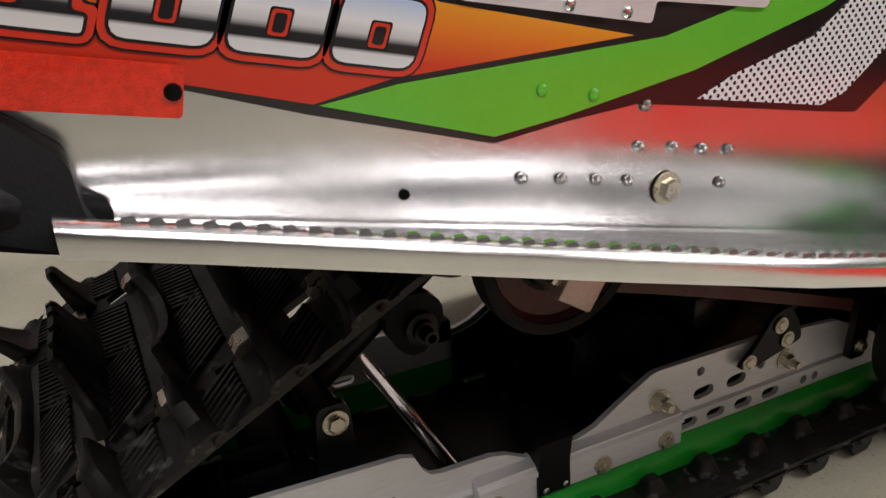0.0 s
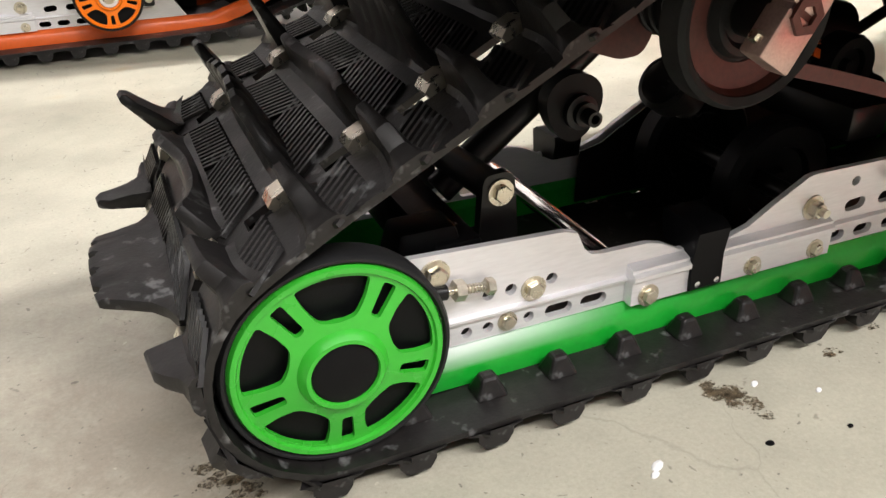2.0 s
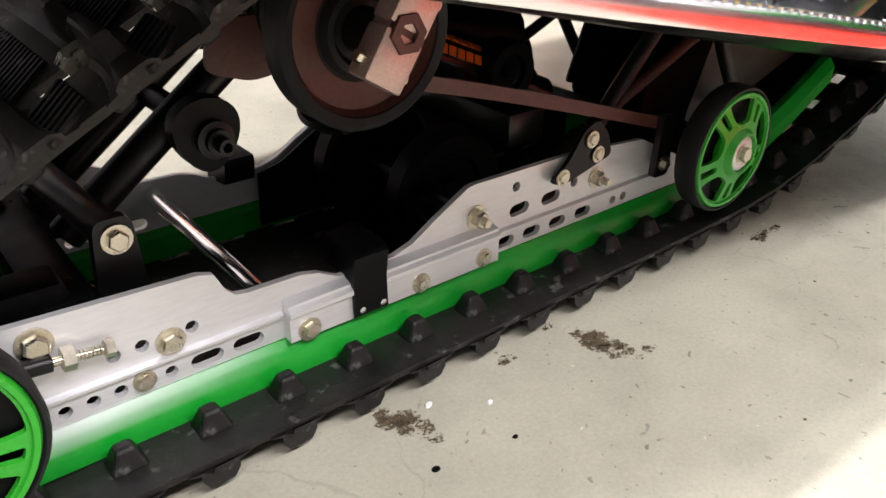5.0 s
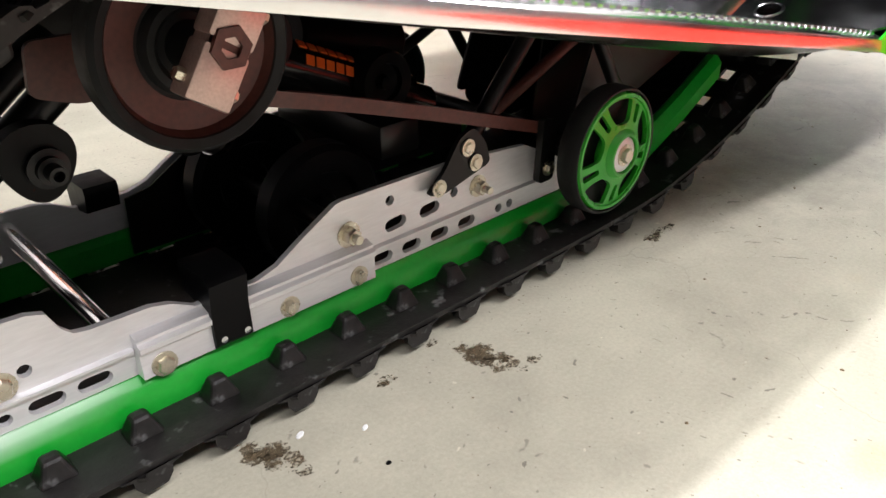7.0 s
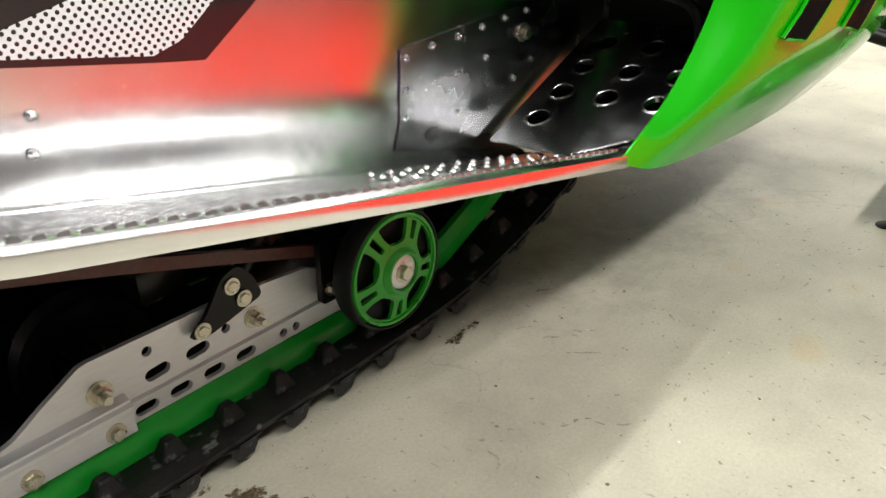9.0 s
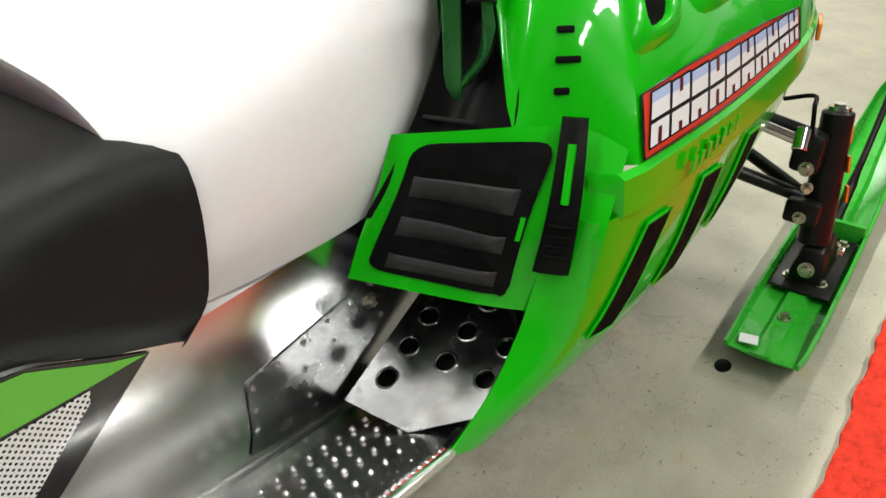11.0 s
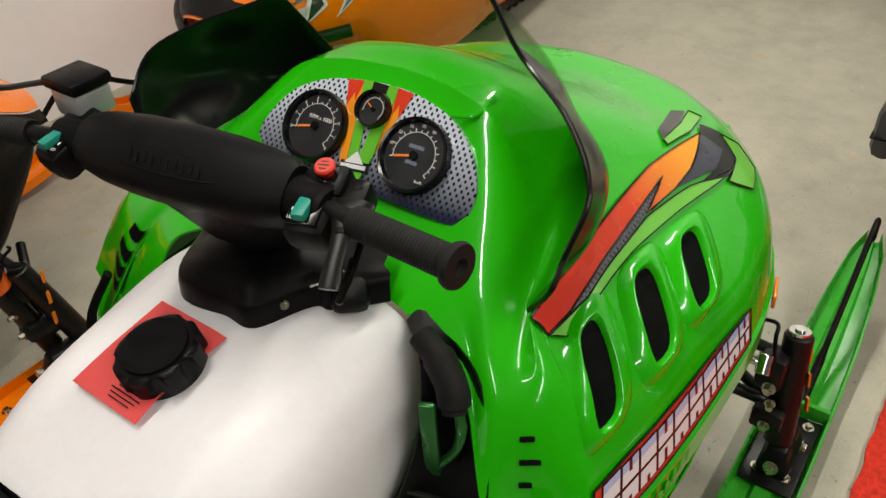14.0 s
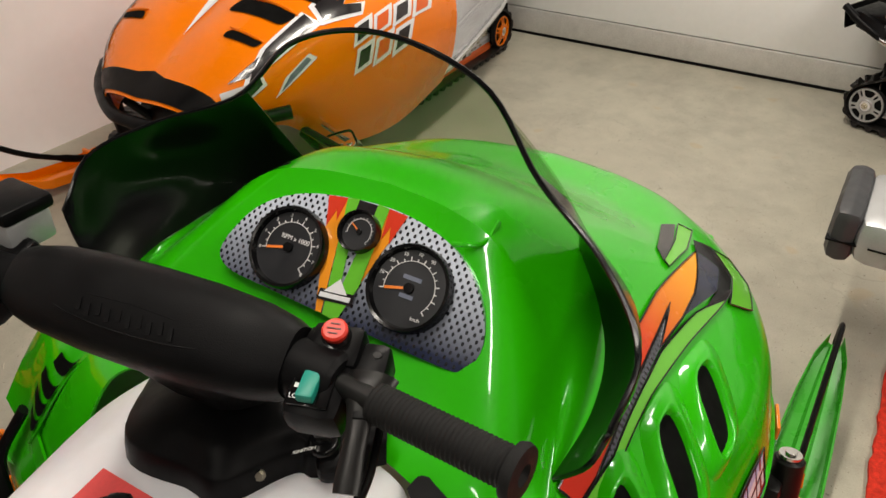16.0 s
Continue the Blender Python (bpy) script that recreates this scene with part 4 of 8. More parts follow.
    part("bump_pad", bm, BLACK, rail, "black rubber bump pad with two rivets")
    bm = B()
    for x in (0.467, 0.488):
        mq, _ = along((x, y + side * 0.0165, 0.0695), (x, y + side, 0.0695))
        lathe(bm, [(0, 0), (0.0036, 0), (0.003, 0.0015), (0, 0.002)], mq, 12)
    part("rivet", bm, ALU, rail)
    # front hanger plate
    bm = B()
    mm = Matrix.Translation((0, y + (0.0085 if side > 0 else -0.0085), 0)) @ XZ
    if side > 0:
        mm = Matrix.Translation((0, 0.004, 0)) @ mm
    plate(bm, rounded([(0.690, 0.122), (0.712, 0.118), (0.776, 0.134), (0.768, 0.158), (0.752, 0.176), (0.733, 0.170), (0.712, 0.140)], 0.008), [], 0.005, mm)
    part("hanger_plate", bm, BLACK_STEEL, rail, smooth=False)
    for x, z in ((0.742, 0.158), (0.753, 0.140), (0.704, 0.127)):
        bm = B()
        hex_bolt(bm, (x, y + side * 0.0145, z), d, 0.006, 0.004)
        part("hanger_bolt", bm, STEEL, rail)
    return rail


def build_suspension(sled):
    bm = B()
    rod(bm, (0.392, -0.118, 0.098), (0.392, 0.118, 0.098), 0.0085, 18)
    part("cross_shaft", bm, CHROME, sled, "polished steel cross shaft")
    for ax, ay, az in ((0.137, 0.165, 0.110), (0.605, 0.118, 0.110), (0.912, 0.19, 0.118)):
        bm = B()
        rod(bm, (ax, -ay, az), (ax, ay, az), 0.010, 14)
        part("axle", bm, BLACK_STEEL, sled)
    # rear arm: a pivot tube across and a strut that climbs to the tunnel
    bm = B()
    rod(bm, (0.297, -0.084, 0.171), (0.285, 0.10, 0.168), 0.0135, 16)
    arm = part("rear_arm", bm, BLACK_STEEL, sled, "black tubular rear arm")
    for yy in (0.0, 0.085):
        bm = B()
        rod(bm, (0.282, yy, 0.138), (0.46, yy, 0.275), 0.0145, 16)
        part("strut", bm, BLACK_STEEL, arm)
    for s in (-1, 1):
        bm = B()
        plate(bm, rounded([(0.276, 0.098), (0.316, 0.098), (0.311, 0.170), (0.309, 0.188), (0.283, 0.188), (0.281, 0.170)], 0.011), [], 0.010, Matrix.Translation((0, 0.089 * s + 0.005, 0)) @ XZ)
        plate(bm, rounded([(0.252, 0.098), (0.285, 0.098), (0.283, 0.130), (0.262, 0.148)], 0.004), [], 0.004, Matrix.Translation((0, 0.080 * s + 0.002, 0)) @ XZ)
        part("arm_bracket", bm, BLACK_STEEL, sled, "black arm bracket")
    bm = B()
    hex_bolt(bm, (0.297, -0.0945, 0.172), (0, -1, 0), 0.0078, 0.006)
    part("pivot_bolt", bm, STEEL, sled)
    # torsion spring guide with an eccentric disc
    bm = B()
    egg = [(0.392 + 0.027 * math.cos(a) * (1 + 0.22 * math.sin(a)), 0.212 + 0.030 * math.sin(a)) for a in [2 * math.pi * i / 28 for i in range(28)]]
    plate(bm, egg, [], 0.016, Matrix.Translation((0, -0.030, 0)) @ XZ)
    rod(bm, (0.392, -0.030, 0.214), (0.392, 0.08, 0.214), 0.011, 14)
    block = part("spring_adjuster", bm, BLACK, sled, "black eccentric spring adjuster block")
    bm = B()
    mq, _ = along((0.396, -0.046, 0.209), (0.396, -1, 0.209))
    lathe(bm, [(0, 0), (0.0155, 0), (0.0155, 0.006), (0.0105, 0.007), (0.0105, 0.013), (0.0068, 0.013), (0.0068, 0.026), (0.0042, 0.026), (0.0042, 0.014), (0, 0.014)], mq, 20)
    part("adjuster_nut", bm, BLACK_STEEL, block)
    # coil of the torsion spring behind the carrier wheel, and its bracket
    bm = B()
    pipe(bm, [(0.474 + 0.030 * math.cos(t), -0.105 + 0.0019 * t, 0.300 + 0.030 * math.sin(t)) for t in [2 * math.pi * 6 * i / 120 for i in range(121)]], 0.0048, 8, ups=(0, 1, 0))
    part("torsion_spring", bm, BLACK_STEEL, sled, "black coiled torsion spring")
    bm = B()
    plate(bm, rounded([(0.395, 0.262), (0.43, 0.250), (0.452, 0.252), (0.462, 0.270), (0.455, 0.300), (0.40, 0.300)], 0.008), [], 0.006, Matrix.Translation((0, -0.045, 0)) @ XZ)
    part("spring_bracket", bm, RUST, sled, "oxide-red spring bracket")
    # upper carrier wheel with its clamp
    for s in (-1, 1):
        mq, _ = along((0.475, 0.130 * s, 0.301), (0.475, s, 0.301))
        bm = B()
        lathe(bm, [(0, 0.012), (0.022, 0.012), (0.026, 0.017), (0.031, 0.017), (0.034, 0.009), (0.057, 0.012), (0.061, 0.022), (0.067, 0.025), (0.0705, 0.021), (0.0705, 0.000), (0.0, 0.000)], mq, 48)
        wheel = part("carrier_wheel", bm, TYRE, sled, "large carrier wheel with black rubber tread")
        bm = B()
        lathe(bm, [(0.037, 0.0105), (0.0565, 0.0132), (0.0600, 0.0205), (0.0605, 0.0175), (0.057, 0.006), (0.037, 0.006), (0.037, 0.0105)], mq, 44)
        part("wheel_disc", bm, RUST, wheel, "dull oxide-red wheel disc")
        bm = B()
        lathe(bm, [(0, 0.012), (0.017, 0.012), (0.017, 0.045), (0, 0.045)], mq, 24)
        part("shaft_end", bm, BLACK_STEEL, wheel)
        a = radians(58)
        turn = Euler((0, -a, 0)).to_matrix().to_4x4()
        ca, sa = math.cos(a), math.sin(a)
        bm = B()
        for q in (-1, 1):
            box(bm, (0.478 + q * 0.0205 * ca, 0.181 * s, 0.308 + q * 0.0205 * sa), (0.0375, 0.022, 0.034), turn, bevel=0.0025)
            for w in (-1, 1):
                box(bm, (0.478 + q * 0.0007 * ca + w * 0.0135 * sa, 0.1815 * s, 0.308 + q * 0.0007 * sa - w * 0.0135 * ca), (0.006, 0.019, 0.003), turn)
        part("shaft_clamp", bm, COPPER, wheel, "cast metal shaft clamp with a slit")
        bm = B()
        mm, _ = along((0.478, 0.1905 * s, 0.308), (0.478, s, 0.308))
        lathe(bm, [(0, 0.0005), (0.0075, 0.0005), (0.0075, 0.004), (0.0145, 0.004), (0.0150, 0.0), (0, 0.0)], mm, 6)
        part("clamp_nut", bm, RUST, wheel)
        for q, w in ((-1, -1), (1, -1), (-1, 1), (1, 1)):
            bm = B()
            cx, cz = 0.478 + q * 0.027 * ca + w * 0.016 * sa, 0.308 + q * 0.027 * sa - w * 0.016 * ca
            hex_bolt(bm, (cx, 0.181 * s, cz), Vector((w * sa, 0, -w * ca)), 0.0048, 0.007, washer=False)
            part("clamp_bolt", bm, STEEL, wheel)
        # flat pull bar that runs forward from the wheel
        bm = B()
        pts = spline([(0.50, 0.126 * s, 0.259), (0.60, 0.130 * s, 0.2315), (0.72, 0.132 * s, 0.194), (0.876, 0.134 * s, 0.143)], 5)
        rings = [[bm.verts.new(p + Vector((0, dy, dz))) for dy, dz in ((-0.004, -0.0065), (0.004, -0.0065), (0.004, 0.0065), (-0.004, 0.0065))] for p in pts]
        for r0, r1 in zip(rings, rings[1:]):
            for q in range(4):
                bm.faces.new((r0[q], r0[(q + 1) % 4], r1[(q + 1) % 4], r1[q]))
        bm.faces.new(rings[0]), bm.faces.new(rings[-1])
        part("torsion_spring_leg", bm, RUST, sled, "rusty spring leg")
    # inner bogie wheels
    for x, z, r, yy in ((0.632, 0.100, 0.066, -0.045), (0.618, 0.104, 0.070, 0.06), (0.745, 0.195, 0.034, -0.005)):
        bm = B()
        mq, _ = along((x, yy, z), (x, yy - 1, z))
        lathe(bm, [(0, 0.010), (r * 0.2, 0.012), (r * 0.26, 0.004), (r * 0.55, 0.006), (r * 0.60, 0.012), (r * 0.92, 0.014), (r, 0.008), (r, -0.012), (0, -0.012)], mq, 40)
        part("bogie_wheel", bm, BLACK, sled)
    # gas shock that lies forward in the skid
    bm = B()
    rod(bm, (0.585, 0.02, 0.252), (0.80, 0.02, 0.160), 0.026, 20)
    rod(bm, (0.80, 0.02, 0.160), (0.83, 0.02, 0.147), 0.020, 20)
    shock = part("shock_absorber", bm, BLACK_GLOSS, sled, "black gas shock absorber with an orange print")
    bm = B()
    rod(bm, (0.50, 0.02, 0.288), (0.585, 0.02, 0.252), 0.012, 16)
    part("shock_rod", bm, CHROME, shock)
    bm = B()
    lean = math.atan2(0.092, 0.215)
    m0 = Matrix.Translation((0.70, 0.02, 0.2028)) @ Euler((0, lean, 0)).to_matrix().to_4x4()
    for row in (0, 1):
        th = radians(64 - row * 38)
        for k in range(9):
            turn = Euler((th - radians(90), 0, 0)).to_matrix().to_4x4()
            c = m0 @ Vector((-0.052 + k * 0.0125 + 0.006 * row, -0.0262 * math.cos(th), 0.0262 * math.sin(th)))
            box(bm, c, (0.0095, 0.010, 0.0012), Euler((0, lean, 0)).to_matrix().to_4x4() @ turn.inverted())
    part("shock_print", bm, ORANGE_RAIL, shock, "two rows of orange print")
    bm = B()
    rod(bm, (0.70, 0.09, 0.235), (0.84, 0.09, 0.205), 0.030, 20)
    part("reservoir", bm, BLACK, sled)
    # front arms
    def bar(name, p0, p1, r, mat=BLACK_STEEL):
        bm = B()
        rod(bm, p0, p1, r, 12)
        part(name, bm, mat, sled)

    for s in (-1, 1):
        bar("front_arm", (0.765, 0.115 * s, 0.150), (0.90, 0.115 * s, 0.300), 0.009)
        bar("front_arm", (0.905, 0.125 * s, 0.300), (1.02, 0.125 * s, 0.130), 0.008)
        bm = B()
        pts = rounded([(0.842, 0.092), (0.866, 0.092), (0.868, 0.158), (0.846, 0.164)], 0.006)
        plate(bm, pts, [], 0.008, Matrix.Translation((0, 0.142 * s + 0.004, 0)) @ XZ)
        part("wheel_bracket", bm, BLACK_STEEL, sled)
        # dark inner panels of the front arm and the drive sprockets ahead of them
        bm = B()
        plate(bm, rounded([(0.955, 0.118), (1.04, 0.118), (1.20, 0.170), (1.24, 0.30), (1.03, 0.315), (0.985, 0.20)], 0.012), [], 0.004, Matrix.Translation((0, 0.095 * s + 0.002, 0)) @ XZ)
        part("arm_panel", bm, BLACK_STEEL, sled)
        # added black sheet, keeps the lit floor from showing in the dark here
        bm = B()
        plate(bm, rounded([(0.985, 0.10), (1.05, 0.052), (1.24, 0.070), (1.37, 0.19), (1.34, 0.33), (1.02, 0.33)], 0.012), [], 0.003, Matrix.Translation((0, 0.060 * s + 0.050, 0)) @ XZ)
        part("inner_shield", bm, BLACK_STEEL, sled, "added black sheet that hides the bright floor ahead of the skid")
        bm = B()
        mq, _ = along((1.235, 0.072 * s, 0.245), (1.235, s, 0.245))
        rings = lathe(bm, [(0, 0.012), (0.02, 0.012), (0.03, 0.007), (0.068, 0.007), (0.086, 0.010), (0.086, -0.010), (0, -0.010)], mq, 36)
        for ring in rings[4:6]:
            for q, v in enumerate(ring):
                if q % 4 in (2, 3):
                    c = mq @ Vector((0, 0, 0))
                    v.co += (Vector((c.x, v.co.y, c.z)) - v.co) * 0.16
        part("drive_sprocket", bm, BLACK, sled, "black toothed drive sprocket")
        bar("front_arm", (0.815, 0.10 * s, 0.166), (0.966, 0.10 * s, 0.231), 0.007, RUST if s < 0 else BLACK_STEEL)
    bar("cross_tube", (0.885, -0.125, 0.290), (0.885, 0.125, 0.290), 0.011)
    bm = B()
    box(bm, (0.70, 0, 0.165), (0.05, 0.18, 0.035), bevel=0.005)
    part("cross_block", bm, BLACK_STEEL, sled)
    # end of the rear shock, a black bell with a dull face
    bm = B()
    m, _ = along((0.565, 0.010, 0.176), (0.508, -0.005, 0.212))
    lathe(bm, [(0, 0), (0.019, 0), (0.019, 0.026), (0.027, 0.034), (0.027, 0.058), (0.022, 0.060), (0.018, 0.056), (0.004, 0.054), (0.003, 0.050), (0, 0.050)], m, 28)
    bell = part("shock_bell", bm, BLACK_STEEL, sled, "black bell-shaped shock end")
    bm = B()
    lathe(bm, [(0.0185, 0.003), (0.0205, 0.003), (0.0205, 0.010), (0.0185, 0.010), (0.0185, 0.003)], m, 28)
    part("seat_ring", bm, CHROME, bell, "bright ring on the shock end")
    bm = B()
    m, _ = along((0.60, 0.04, 0.262), (0.60, -1, 0.262))
    lathe(bm, [(0, -0.06), (0.034, -0.06), (0.036, -0.055), (0.036, 0.055), (0.034, 0.06), (0, 0.06)], m, 28)
    part("roller", bm, BLACK, sled)
    for s in (-1, 1):
        bm = B()
        hex_bolt(bm, (0.855, 0.147 * s, 0.108), (0, s, 0), 0.006, 0.006)
        part("arm_bolt", bm, STEEL, sled)
    # wear block behind the rear wheel
    bm = B()
    for s in (-1, 1):
        box(bm, (0.232, 0.085 * s, 0.142), (0.060, 0.045, 0.030), bevel=0.006, taper=0.8)
    box(bm, (0.255, 0.0, 0.12), (0.04, 0.22, 0.05), bevel=0.005)
    part("bump_stop", bm, BLACK, sled, "black rubber bump stop")


def build_tunnel(sled):
    """Aluminium tunnel: two sides, a top and the running boards with rolled lips."""
    for s in (-1, 1):
        bm = B()
        y = 0.203 * s
        cols = []
        for i in range(61):
            x = 0.115 + (1.30 - 0.115) * i / 60
            top = tunnel_top(x)
            cols.append([bm.verts.new((x, y, fold_z(x) - 0.002)), bm.verts.new((x, y, top * 0.55 + fold_z(x) * 0.45)), bm.verts.new((x, y, top)), bm.verts.new((x, y - 0.020 * s, top + 0.012))])
        for a, b in zip(cols, cols[1:]):
            for k in range(3):
                bm.faces.new((a[k], a[k + 1], b[k + 1], b[k]))
        sheet(bm, 0.002)
        side_sheet = part("tunnel_side", bm, ALU, sled, "shiny bare aluminium tunnel side")
        bm = B()
        xs = [0.140, 0.152, 0.20, 0.30, 0.40, 0.507, 0.60, 0.75, 0.90, 1.035, 1.14]
        wid = [0.056, 0.059, 0.070, 0.096, 0.122, 0.146, 0.155, 0.168, 0.176, 0.181, 0.16]
        rings = []
        for x, w in zip(xs, wid):
            zf = fold_z(x)
            up = 0.010 + 0.030 * min(1, max(0, (x - 0.15) / 0.85))
            sec = [(0.0, 0.0), (0.006, -0.002), (0.010, 0.0005), (w * 0.5, up * 0.42), (w - 0.016, up - 0.001), (w - 0.012, up + 0.004), (w - 0.006, up + 0.004), (w, up), (w + 0.001, up - 0.006), (w, up - 0.012), (w - 0.004, up - 0.012)]
            rings.append([bm.verts.new((x, y + s * a, zf + b)) for a, b in sec])
        for a, b in zip(rings, rings[1:]):
            for k in range(10):
                bm.faces.new((a[k], a[k + 1], b[k + 1], b[k]))
        sheet(bm, 0.002)
        board = part("running_board", bm, ALU, sled, "aluminium running board with a knurled lip")
        if s > 0:
            continue
        # knurled teeth along the lip
        kn = B()
        box(kn, (0, 0, 0), (0.0078, 0.0050, 0.0030), taper=0.7)
        kn_me = finish("knurl", kn, ALU, False)
        for i in range(78):
            x = 0.17 + i * (1.03 - 0.17) / 77
            w = float(np.interp(x, xs, wid))
            up = 0.010 + 0.030 * min(1, max(0, (x - 0.15) / 0.85))
            piece("knurl", kn_me, Matrix.Translation((x, y + s * (w - 0.009), fold_z(x) + up + 0.0048)), board)
        # pressed grip studs
        stud = B()
        lathe(stud, [(0.0042, 0), (0.0036, 0.0014), (0.0018, 0.0026), (0.0010, 0.0018), (0, 0.0016)], None, 10)
        stud_me = finish("grip_stud", stud, ALU)
        for i in range(12):
            for j in range(5):
                x = 0.80 + i * 0.0235 - j * 0.010 + 0.03
                f = 0.26 + j * 0.145
                w = float(np.interp(x, xs, wid))
                up = 0.010 + 0.030 * min(1, max(0, (x - 0.15) / 0.85))
                if x > 1.06 or (i < 2 and j > 2):
                    continue
                piece("grip_stud", stud_me, Matrix.Translation((x, y + s * f * w, fold_z(x) + up * f * 0.92 + 0.001)), board)
        # rivets, bolt and hole on the side
        rv = B()
        lathe(rv, [(0.0043, 0), (0.0040, 0.0016), (0.0022, 0.0026), (0, 0.0020)], pose(0, 0, 0, 90, 0, 0), 12)
        rv_me = finish("rivet", rv, ALU)
        spots = [(0.406, 0.385), (0.436, 0.3795), (0.464, 0.374), (0.491, 0.3685), (0.576, 0.352), (0.499, 0.391), (0.529, 0.386), (0.556, 0.3805), (0.581, 0.376), (0.503, 0.419)]
        for x, z in spots:
            piece("rivet", rv_me, Matrix.Translation((x, y + s * 0.0012, z)), side_sheet)
        covered = rv_me.copy()
        covered.materials[0] = GREEN_DECAL
        for x, z in ((0.420, 0.440), (0.459, 0.432)):  # rivet heads under the print
            piece("rivet", covered, Matrix.Translation((x, y + s * 0.0024, z)), side_sheet)
        bm = B()
        plate(bm, rounded([(0.365, 0.497), (0.501, 0.4725), (0.504, 0.486), (0.60, 0.474), (0.63, 0.534), (0.36, 0.537)], 0.003), [], 0.002, Matrix.Translation((0, y + s * 0.0036, 0)) @ XZ)
        foot = part("seat_bracket", bm, ALU_RAIL, side_sheet, "bare aluminium bracket along the seat", smooth=False)
        for x, z in ((0.437, 0.489), (0.480, 0.481)):
            piece("rivet", rv_me, Matrix.Translation((x, y + s * 0.0056, z)), foot)
        bm = B()
        hex_bolt(bm, (0.525, y + s * 0.0015, 0.357), (0, s, 0), 0.0085, 0.008)
        part("tunnel_bolt", bm, STEEL, side_sheet, "zinc hexagon bolt with washer")
        bm = B()
        mq, _ = along((0.325, y + s * 0.0012, 0.389), (0.325, s, 0.389))
        lathe(bm, [(0.0, 0.0002), (0.0032, 0.0002), (0.0034, 0.0), (0, 0)], mq, 14)
        part("drain_hole", bm, HOLE_SHADE, side_sheet)
    bm = B()
    cols = []
    for i in range(45):
        x = 0.115 + (1.0 - 0.115) * i / 44
        z = tunnel_top(x) + 0.012
        cols.append([bm.verts.new((x, yy, z)) for yy in (-0.184, -0.09, 0.0, 0.09, 0.184)])
    for a, b in zip(cols, cols[1:]):
        for k in range(4):
            bm.faces.new((a[k], a[k + 1], b[k + 1], b[k]))
    sheet(bm, 0.002)
    part("tunnel_top", bm, ALU, sled)


def build_tail(sled):
    bm = B()
    for s in (-1, 1):
        pts = spline([(0.155, 0.205 * s, 0.405), (0.11, 0.235 * s, 0.43), (0.03, 0.225 * s, 0.46), (-0.06, 0.20 * s, 0.50)], 6)
        pipe(bm, pts, 0.016, 10)
    box(bm, (0.05, 0, 0.47), (0.16, 0.42, 0.05), bevel=0.012)
    box(bm, (-0.05, 0, 0.455), (0.008, 0.40, 0.09), pose(0, 0, 0, 0, -14, 0), bevel=0.003)
    part("snow_flap", bm, BLACK, sled, "black plastic tail and snow flap")
    bm = B()
    outline = rounded([(0.02, 0.442), (0.10, 0.424), (0.164, 0.402), (0.158, 0.412), (0.153, 0.424), (0.151, 0.446), (0.128, 0.466), (0.02, 0.500)], 0.006)
    plate(bm, outline, [], 0.052, Matrix.Translation((0, -0.204, 0)) @ XZ)
    for v in bm.verts:  # the cover bulges outwards towards its lower edge
        if v.co.y < -0.23:
            v.co.y += 0.030 * min(1.0, max(0.0, (v.co.z - 0.405) / 0.06))
    part("tail_cover", bm, BLACK, sled, "black plastic tail cover")


# ---- bodywork ----
COWL = [
    [(1.250, -0.478, 0.542), (1.222, -0.400, 0.532), (1.206, -0.353, 0.572), (1.268, -0.286, 0.697), (1.305, -0.170, 0.735), (1.33, 0.0, 0.745)],
    [(1.285, -0.448, 0.620), (1.268, -0.378, 0.665), (1.275, -0.325, 0.700), (1.345, -0.245, 0.762), (1.385, -0.150, 0.785), (1.40, 0.0, 0.788)],
    [(1.318, -0.410, 0.690), (1.315, -0.360, 0.728), (1.365, -0.308, 0.750), (1.438, -0.215, 0.832), (1.460, -0.120, 0.842), (1.47, 0.0, 0.845)],
    [(1.350, -0.352, 0.743), (1.357, -0.322, 0.770), (1.455, -0.285, 0.785), (1.520, -0.180, 0.893), (1.540, -0.100, 0.920), (1.55, 0.0, 0.925)],
]
TOP_REAR = [
    COWL[3],
    [(1.52, -0.350, 0.742), (1.54, -0.310, 0.780), (1.60, -0.250, 0.828), (1.64, -0.165, 0.888), (1.64, -0.090, 0.910), (1.65, 0.0, 0.914)],
    [(1.70, -0.362, 0.722), (1.73, -0.310, 0.765), (1.77, -0.250, 0.795), (1.78, -0.180, 0.818), (1.79, -0.090, 0.832), (1.80, 0.0, 0.836)],
]
TOP_FRONT = [
    TOP_REAR[2],
    [(1.87, -0.382, 0.693), (1.89, -0.315, 0.735), (1.92, -0.240, 0.742), (1.94, -0.170, 0.750), (1.95, -0.090, 0.758), (1.95, 0.0, 0.760)],
    [(2.00, -0.368, 0.664), (2.03, -0.312, 0.690), (2.07, -0.230, 0.710), (2.09, -0.155, 0.720), (2.10, -0.080, 0.725), (2.10, 0.0, 0.730)],
    [(2.11, -0.310, 0.640), (2.15, -0.250, 0.645), (2.18, -0.180, 0.645), (2.19, -0.120, 0.645), (2.20, -0.060, 0.645), (2.205, 0.0, 0.645)],
]
